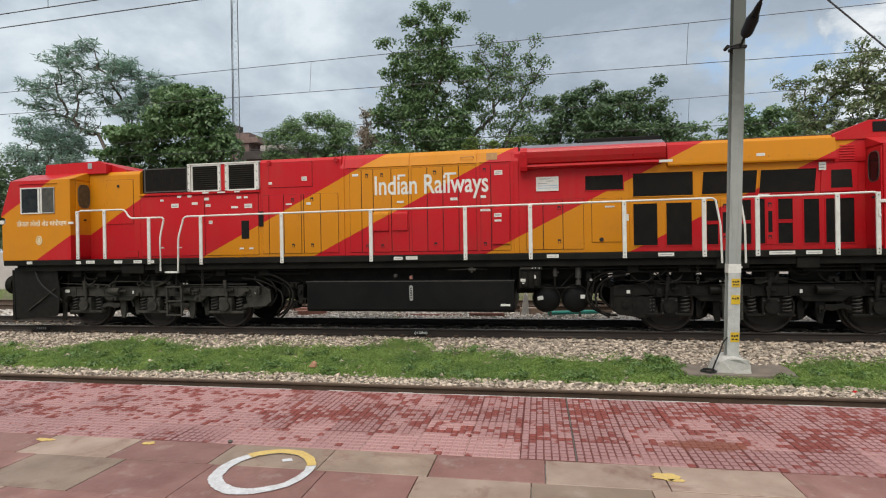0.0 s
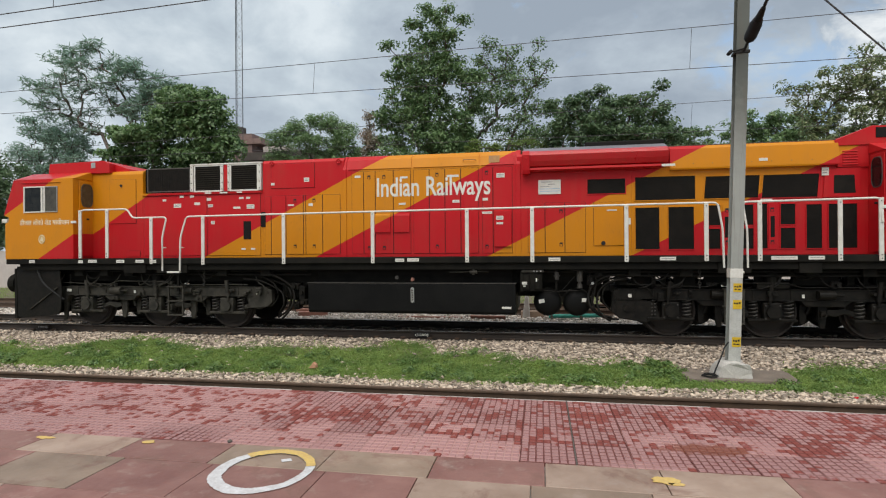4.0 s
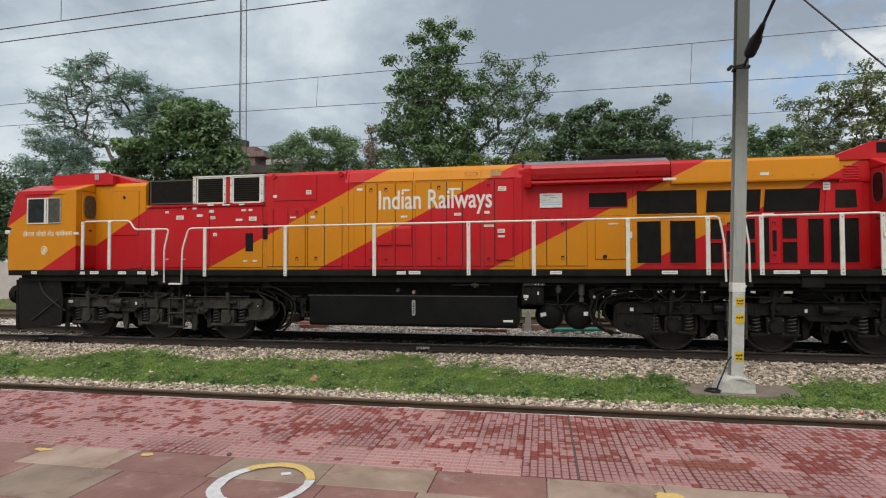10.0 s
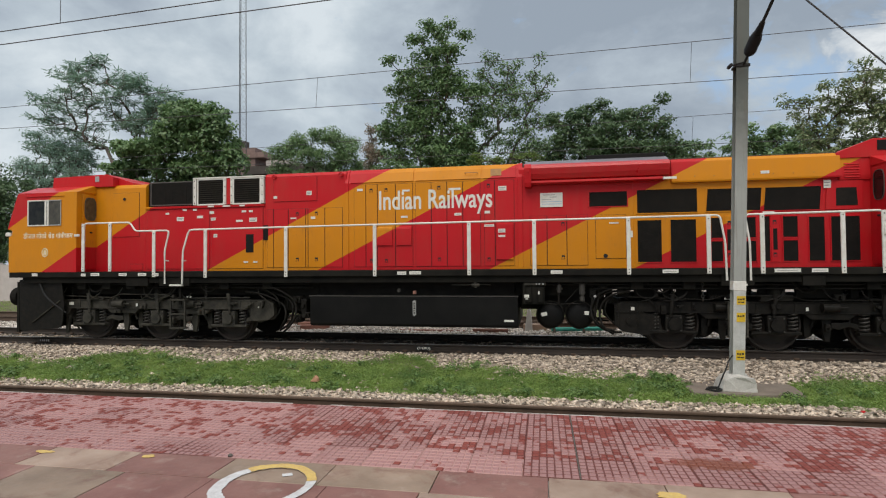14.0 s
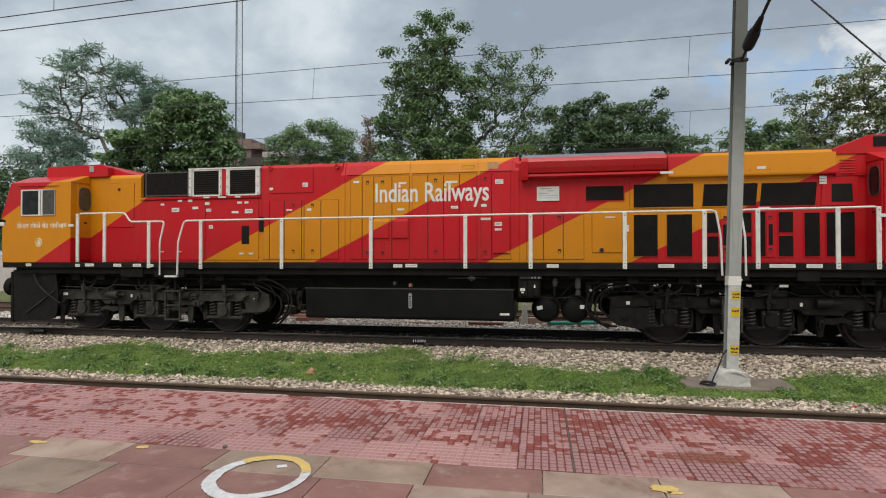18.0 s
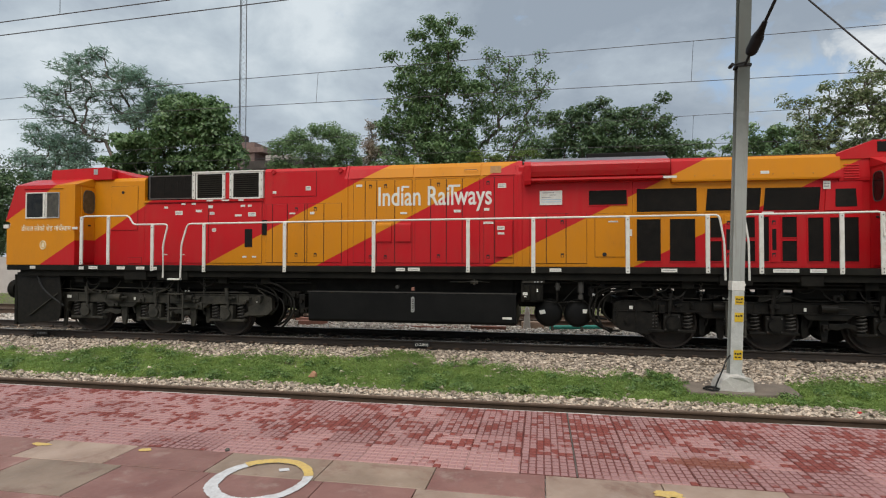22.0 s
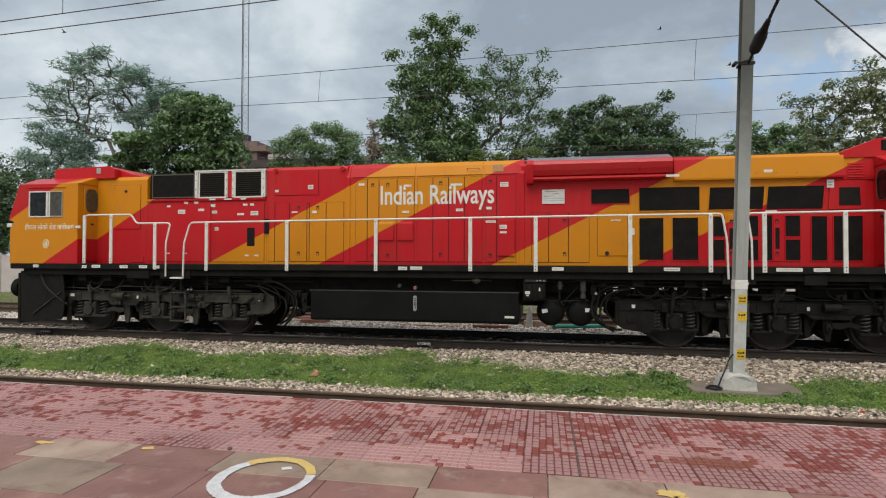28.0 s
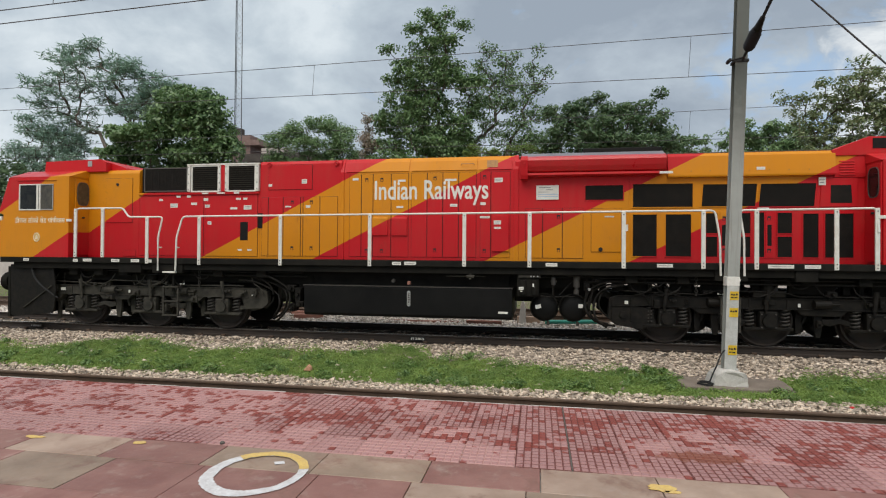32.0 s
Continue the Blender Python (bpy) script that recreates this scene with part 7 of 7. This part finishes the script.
def weed_plants():
    """Bushier plants that stand out of the grass, thickest along the strip's near side."""
    rng = np.random.default_rng(67)
    cs = []
    while len(cs) < 520:
        x, y = rng.uniform(-18, 9.5), -4.0 + 1.9 * rng.random() ** 1.7
        if in_grass(x, y, 0.3) and noise.noise((x * 0.8, y * 1.1, 55)) > -0.12:
            for _ in range(3):
                cs.append((x + rng.normal(0, 0.06), y + rng.normal(0, 0.05), ground_z(y) + rise(x, y) + rng.uniform(0.03, 0.10)))
    v, f = leaves(rng, np.array(cs), 0.075, 46, 0.05, 0.55, 0.2)
    return tagged(new("weed_plants", np_mesh("weed_plants", v, f, M_PLANT)), "bushy green weeds standing out of the grass", "weeds", kind="stuff")


M_PLANT = leaf_mat("bushy_weed_leaves", (0.085, 0.165, 0.045), (0.16, 0.27, 0.075), (0.30, 0.42, 0.14), drift=2.5, odd=0.6)
M_WEED = leaf_mat("weed_leaves", (0.13, 0.235, 0.062), (0.30, 0.425, 0.115), (0.41, 0.51, 0.18), thin=0.5, rough=0.7, drift=1.8, odd=0.4)
weeds()
weed_plants()
grass("far_grass", -34, 14, 7.4, 14.5, 24000, 0.16, 53, "rough grass before the boundary wall", lambda x, y, r: True)

# odd bits lying about
M_BRICKBIT = grainy("broken_brick", (0.50, 0.24, 0.14), (0.60, 0.34, 0.22), 0.85, scale=20)
tagged(link("brick_piece", prism([(-0.06, -0.32), (0.09, -0.32), (0.08, -0.25), (0.03, -0.21)], "y", -3.64, -3.55, 0.012), M_BRICKBIT), "broken orange-brown brick in the grass", "brick").location = (-4.13, 0, 0.02)
ob = link("plastic_scrap", box(-0.04, 0.04, -0.02, 0.02, 0, 0.03, 0.008), M_RED)
ob.matrix_world = pose(4.45, -4.22, -0.345, 10, 0, 30)
tagged(ob, "small red plastic scrap on the ballast", "scrap")
ob = link("stone_slab", box(-0.18, 0.18, -0.14, 0.14, 0, 0.05, 0.012), M_CONCRETE)
ob.matrix_world = pose(6.72, -1.30, -0.20, 24, 12, 30)
tagged(ob, "pale broken slab leaning on the ballast", "stone slab")
ob = link("rail_number_plate", box(-0.18, 0.18, -0.008, 0.008, -0.05, 0.05, 0.003), M_GASKET)
ob.matrix_world = pose(-2.66, -0.965, -0.075)
tagged(ob, "small black plate with a white number on the rail", "plate")
bpy.context.view_layer.update()
mark = lettering("(1280)", -2.81, -2.51, -0.100, 0.05, -0.9735, None, "rail_mark")
mark.parent, mark.matrix_parent_inverse = ob, ob.matrix_world.inverted()
mark["label"] = "white painted rail number"

ob = link("rail_number_plate", box(-0.17, 0.17, -0.006, 0.006, -0.045, 0.045, 0.003), M_OILRAIL)
ob.matrix_world = pose(-12.72, -0.960, -0.075)
tagged(ob, "worn painted mark of faded bars on the rail", "plate")
for k, w in enumerate((0.02, 0.034, 0.030, 0.034, 0.02)):
    part("bar", box(-0.13 + 0.062 * k, -0.13 + 0.062 * k + w, -0.009, -0.005, -0.022, 0.022), M_INK, ob)

# paint marks on the platform
def daub(name, outline, material, label, z=PLAT_Z + 0.004):
    bm = bmesh.new()
    a = [bm.verts.new((x, y, z)) for x, y in outline]
    b = [bm.verts.new((x, y, z - 0.002)) for x, y in outline]
    bm.faces.new(a)
    n = len(a)
    for i in range(n):
        bm.faces.new((a[i], b[i], b[(i + 1) % n], a[(i + 1) % n]))
    bmesh.ops.recalc_face_normals(bm, faces=bm.faces)
    return tagged(link(name, bm, material), label, "paint mark")


def arc(name, a0, a1, material, label, cx=-1.875, cy=-9.49, r=0.305, w=0.037, z=PLAT_Z + 0.004):
    n = int((a1 - a0) / 2)
    outer, inner = [], []
    for i in range(n + 1):
        t = radians(a0 + (a1 - a0) * i / n)
        k = 0.010 * noise.noise((3 * math.cos(t), 3 * math.sin(t), 2))
        j = 0.006 * noise.noise((14 * math.cos(t), 14 * math.sin(t), 5))
        drip = 0.012 * max(0.0, noise.noise((24 * math.cos(t), 24 * math.sin(t), 9)))
        h = w * (1 + 0.18 * math.cos(t - radians(205)))
        ro, ri = r + h + k + j, r - h + k - j - drip
        outer.append((cx + ro * math.cos(t), cy + ro * 1.08 * math.sin(t)))
        inner.append((cx + ri * math.cos(t), cy + ri * 1.08 * math.sin(t)))
    bm = bmesh.new()
    o, q = [bm.verts.new((*p, z)) for p in outer], [bm.verts.new((*p, z)) for p in inner]
    for i in range(n):
        bm.faces.new((o[i], o[i + 1], q[i + 1], q[i]))
    bmesh.ops.recalc_face_normals(bm, faces=bm.faces)
    if bm.faces[0].normal.z < 0:
        bmesh.ops.reverse_faces(bm, faces=bm.faces)
    return tagged(link(name, bm, material), label, "paint mark")


arc("painted_ring", 0, 360, M_CHALK, "white painted ring on the platform slabs")
arc("yellow_paint_arc", 18, 140, M_YPAINT, "worn yellow paint over the white ring", r=0.306, w=0.038, z=PLAT_Z + 0.007)


def blob(cx, cy, rx, ry, seed, n=26, k=0.6):
    return [(cx + rx * (1 + k * noise.noise((math.cos(2 * math.pi * i / n) * 1.6 + seed, math.sin(2 * math.pi * i / n) * 1.6, seed))) * math.cos(2 * math.pi * i / n),
             cy + ry * (1 + k * noise.noise((math.cos(2 * math.pi * i / n) * 1.6, math.sin(2 * math.pi * i / n) * 1.6 + seed, 3))) * math.sin(2 * math.pi * i / n)) for i in range(n)]


daub("yellow_paint_spot", blob(-3.98, -9.17, 0.085, 0.03, 2), M_YPAINT, "yellow paint splash on the platform")
daub("yellow_paint_spot", blob(-3.06, -9.14, 0.05, 0.035, 5), M_YPAINT, "yellow paint splash on the platform")
daub("yellow_paint_spot", blob(0.78, -9.23, 0.085, 0.055, 8), M_YPAINT, "yellow paint splash on the platform")
daub("yellow_paint_spot", blob(0.85, -9.285, 0.05, 0.022, 11), M_YPAINT, "yellow paint splash on the platform")
ob = link("paper_scrap", box(-0.035, 0.035, -0.02, 0.02, 0, 0.004, 0.001), M_CHALK)
ob.matrix_world = pose(-1.80, -9.31, PLAT_Z + 0.002, 4, 3, 35)
tagged(ob, "white scrap of paper inside the painted ring", "scrap")
ob = link("pebble", bmesh.new(), M_SLEEPER)
bmp = bmesh.new()
bmesh.ops.create_icosphere(bmp, subdivisions=2, radius=0.02)
for v in bmp.verts:
    v.co *= 1 + 0.25 * noise.noise(v.co * 40)
    v.co.z *= 0.6
bmp.to_mesh(ob.data)
bmp.free()
ob.location = (-2.42, -9.03, PLAT_Z + 0.009)
tagged(ob, "small dark pebble on the platform", "stone")

# ---- paving ----
def paving():
    n, rows_, pitch = 7, 6, 0.3975
    bm = box(0.0014, pitch - 0.0014, 0.0014, pitch - 0.0014, -0.03, -0.0042)
    q, r = (pitch - 0.008) / n, (pitch - 0.008) / rows_
    for i in range(n):
        for j in range(rows_):
            x0, y0 = 0.004 + i * q, 0.004 + j * r
            g, h, c = 0.004, 0.007, 0.003
            lo = [(x0 + g, y0 + h), (x0 + q - g, y0 + h), (x0 + q - g, y0 + r - h), (x0 + g, y0 + r - h)]
            hi = [(x0 + g + c, y0 + h + c), (x0 + q - g - c, y0 + h + c), (x0 + q - g - c, y0 + r - h - c), (x0 + g + c, y0 + r - h - c)]
            a = [bm.verts.new((*p, -0.0042)) for p in lo]
            b = [bm.verts.new((*p, 0.0)) for p in hi]
            bm.faces.new(b)
            for k in range(4):
                bm.faces.new((a[k], a[(k + 1) % 4], b[(k + 1) % 4], b[k]))
    rng = random.Random(7)
    first = None
    for i in range(-36, 17):
        for j in range(4):
            if first is None:
                ob = part("floor_tile", bm, M_TILE, PLATFORM, "worn red chequered floor tile")
                first = ob.data
            else:
                ob = new("floor_tile", first)
                ob.parent = PLATFORM
            ob.location = (0.24 + pitch * i, PLAT_Y - pitch * (j + 1), PLAT_Z + rng.uniform(-0.001, 0.0))
    rows = ((-9.435, -9.054, (-3.97, -3.17, -2.35, -1.53, -0.75, 0.02, 0.78, 1.54), "b" "r" "o" "o" "r" "b" "b"),
            (-9.955, -9.435, (-4.55, -3.77, -3.0, -2.29, -1.45, -0.81, -0.07, 0.66, 1.4), "r" "o" "r" "r" "r" "b" "o" "b"),
            (-10.40, -9.955, (-4.2, -3.45, -2.66, -1.9, -1.1, -0.35, 0.4, 1.15), "b" "r" "r" "o" "r" "b" "o"))
    rows = rows + tuple((-10.40 - 0.46 * (k + 1), -10.40 - 0.46 * k, (-4.2 + 0.3 * (k % 3), -3.4 + 0.3 * (k % 3)), "b") for k in range(9))
    for y0, y1, xs, kinds in rows:
        xs, kinds = list(xs), list(kinds)
        while xs[0] > -10.6:
            xs.insert(0, xs[0] - 0.78)
            kinds.insert(0, rng.choice("bror"))
        while xs[-1] < 6.2:
            xs.append(xs[-1] + 0.78)
            kinds.append(rng.choice("bobr"))
        xs[0], xs[-1] = -11.49, 7.09
        for x0, x1, k in zip(xs, xs[1:], kinds):
            b_ = box(x0 + 0.003, x1 - 0.003, y0 + 0.003, y1 - 0.003, PLAT_Z - 0.03, PLAT_Z - rng.uniform(0, 0.003), 0.003)
            part("stone_slab", b_, M_SLAB[k], PLATFORM, "worn sandstone paving slab")
    for x0, x1 in ((-200, 0.24 - 36 * pitch), (0.24 + 17 * pitch, 200)):
        part("paving_beyond", box(x0, x1, -9.05, PLAT_Y, PLAT_Z - 0.03, PLAT_Z - 0.001), M_TILE, PLATFORM)
    part("slabs_beyond", box(-200, 200, -60, -14.55, PLAT_Z - 0.03, PLAT_Z - 0.002), M_SLAB["b"], PLATFORM)
    part("slabs_beyond", box(-200, -11.5, -14.54, -9.06, PLAT_Z - 0.03, PLAT_Z - 0.002), M_SLAB["b"], PLATFORM)
    part("slabs_beyond", box(7.1, 200, -14.54, -9.06, PLAT_Z - 0.03, PLAT_Z - 0.002), M_SLAB["b"], PLATFORM)
    part("expansion_joint", box(0.2355, 0.2455, -9.05, PLAT_Y, PLAT_Z - 0.03, PLAT_Z + 0.001), M_SLEEPER, PLATFORM, "dark dirt-filled expansion joint")
    x = -15.0
    while x < 7.0:
        w = rng.uniform(0.10, 0.34)
        if noise.noise((x * 0.9, 3.0, 1.0)) > -0.22:
            d = 0.014 + 0.016 * noise.noise((x * 2.3, 0, 0))
            part("edge_mortar", box(x, x + w - 0.002, PLAT_Y - 0.001, PLAT_Y + max(0.005, d), PLAT_Z - 0.04, PLAT_Z - rng.uniform(0.0, 0.004), 0.002), M_CONCRETE, PLATFORM, "pale worn mortar edge")
        x += w


paving()

# ---- things that move ----
M_FEATHER = grainy("dark_feathers", (0.02, 0.02, 0.022), (0.045, 0.042, 0.04), 0.7)


def bird(size=1.0):
    """A small dark bird that looks along +X, with a wing on each side."""
    b = thing("bird", "small dark bird flying across the sky", "bird", group="birds")
    bm = bmesh.new()
    bmesh.ops.create_uvsphere(bm, u_segments=10, v_segments=8, radius=1.0)
    for v in bm.verts:
        v.co = Vector((v.co.x * 0.09, v.co.y * 0.027, v.co.z * 0.027))
    part("body", bm, M_FEATHER, b, smooth=True)
    bm = bmesh.new()
    bmesh.ops.create_uvsphere(bm, u_segments=8, v_segments=6, radius=0.023, matrix=Matrix.Translation((0.09, 0, 0.012)))
    rod((0.108, 0, 0.011), (0.141, 0, 0.005), 0.007, 6, bm, r2=0.0015)
    part("head", bm, M_FEATHER, b)
    part("tail", prism([(-0.06, -0.012), (-0.06, 0.012), (-0.168, 0.033), (-0.168, -0.033)], "z", -0.004, 0.004), M_FEATHER, b)
    wings = []
    for s in (-1, 1):
        out = [(0.054, 0.0), (0.06, s * 0.09), (0.024, s * 0.216), (-0.012, s * 0.24), (-0.024, s * 0.12), (-0.048, 0.0)]
        wings.append((s, part("wing", prism(out if s > 0 else out[::-1], "z", -0.003, 0.003), M_FEATHER, b)))
    for ob in b.children:
        ob.data.transform(Matrix.Scale(size, 4))
    return b, wings


BIRD_A, WINGS_A = bird()
BIRD_B, WINGS_B = bird(1.6)
BIRD_C, WINGS_C = bird()
BIRD_D, WINGS_D = bird()


def fly(b, wings, rows, t0, t1):
    """Key a flight through rows of seconds and place, heading along it, wings beating between t0 and t1."""
    keyed = []
    for i, (t, p) in enumerate(rows):
        a, c = Vector(rows[max(0, i - 1)][1]), Vector(rows[min(len(rows) - 1, i + 1)][1])
        d = c - a
        keyed.append((t, pose(*p, 0, 0, math.degrees(math.atan2(d.y, d.x)))))
    walk(b, keyed)
    for s, w in wings:
        beat = [(0.0, pose(0, 0, 0, s * 8))]
        t, up = t0, True
        while t < t1:
            beat.append((round(t, 2), pose(0, 0, 0, s * (38 if up else -28))))
            t, up = t + 0.1, not up
        beat.append((32.0, pose(0, 0, 0, s * 8)))
        walk(w, beat)


def motions():
    fly(BIRD_A, WINGS_A, [(0.0, (-160.00, 150.00, 110.00)), (20.0, (-60.00, 70.00, 62.00)), (26.5, (-8.00, 30.00, 31.00)), (27.5, (-0.00, 24.00, 17.81)), (27.7, (3.01, 24.00, 17.50)), (28.0, (7.44, 24.00, 16.76)), (28.3, (11.38, 24.00, 15.65)), (28.5, (14.46, 24.00, 14.88)), (28.7, (17.28, 24.00, 14.23)), (29.0, (21.77, 24.00, 13.47)), (32.0, (60.00, 10.00, 22.00))], 27.0, 29.0)
    fly(BIRD_D, WINGS_D, [(0.0, (-130.00, 130.00, 100.00)), (20.0, (-62.00, 75.00, 60.00)), (26.5, (-3.50, 24.00, 19.50)), (27.5, (6.70, 24.00, 15.23)), (27.7, (8.57, 24.00, 14.70)), (28.2, (13.81, 24.00, 14.03)), (28.4, (16.05, 24.00, 14.03)), (28.5, (17.08, 24.00, 14.17)), (28.6, (18.14, 24.00, 14.34)), (28.7, (19.06, 24.00, 14.49)), (29.0, (22.07, 24.00, 14.88)), (32.0, (62.00, 14.00, 24.00))], 27.0, 29.0)
    fly(BIRD_B, WINGS_B, [(0.0, (-220.00, 160.00, 120.00)), (22.0, (-130.00, 60.00, 60.00)), (26.5, (-71.1, 30.0, 26.75)), (28.1, (-42.22, 30.00, 22.59)), (28.3, (-38.61, 30.00, 22.07)), (28.5, (-35.11, 30.00, 21.77)), (28.7, (-31.71, 30.00, 21.29)), (28.9, (-28.56, 30.00, 20.93)), (29.8, (-17.07, 30.00, 20.66)), (30.0, (-15.15, 30.00, 21.15)), (30.2, (-13.32, 30.00, 21.57)), (30.4, (-11.51, 30.00, 22.12)), (30.6, (-9.84, 30.00, 23.12)), (32.0, (14.00, 20.00, 40.00))], 27.0, 31.0)
    fly(BIRD_C, WINGS_C, [(0.0, (-240.00, 130.00, 120.00)), (19.0, (-60.00, 40.00, 40.00)), (23.5, (-16.25, 22.00, 22.32)), (24.0, (-7.98, 22.00, 19.14)), (24.3, (-3.32, 24.00, 19.96)), (24.6, (1.66, 27.00, 20.52)), (24.7, (3.92, 30.00, 21.25)), (24.8, (6.27, 33.00, 22.02)), (24.9, (8.78, 37.00, 23.17)), (25.0, (11.53, 42.00, 24.66)), (25.2, (17.40, 53.00, 28.36)), (25.4, (24.78, 66.00, 32.79)), (26.0, (47.06, 90.00, 39.74)), (27.0, (106.44, 140.00, 53.03)), (32.0, (330.00, 330.00, 60.00))], 23.0, 26.6)


motions()
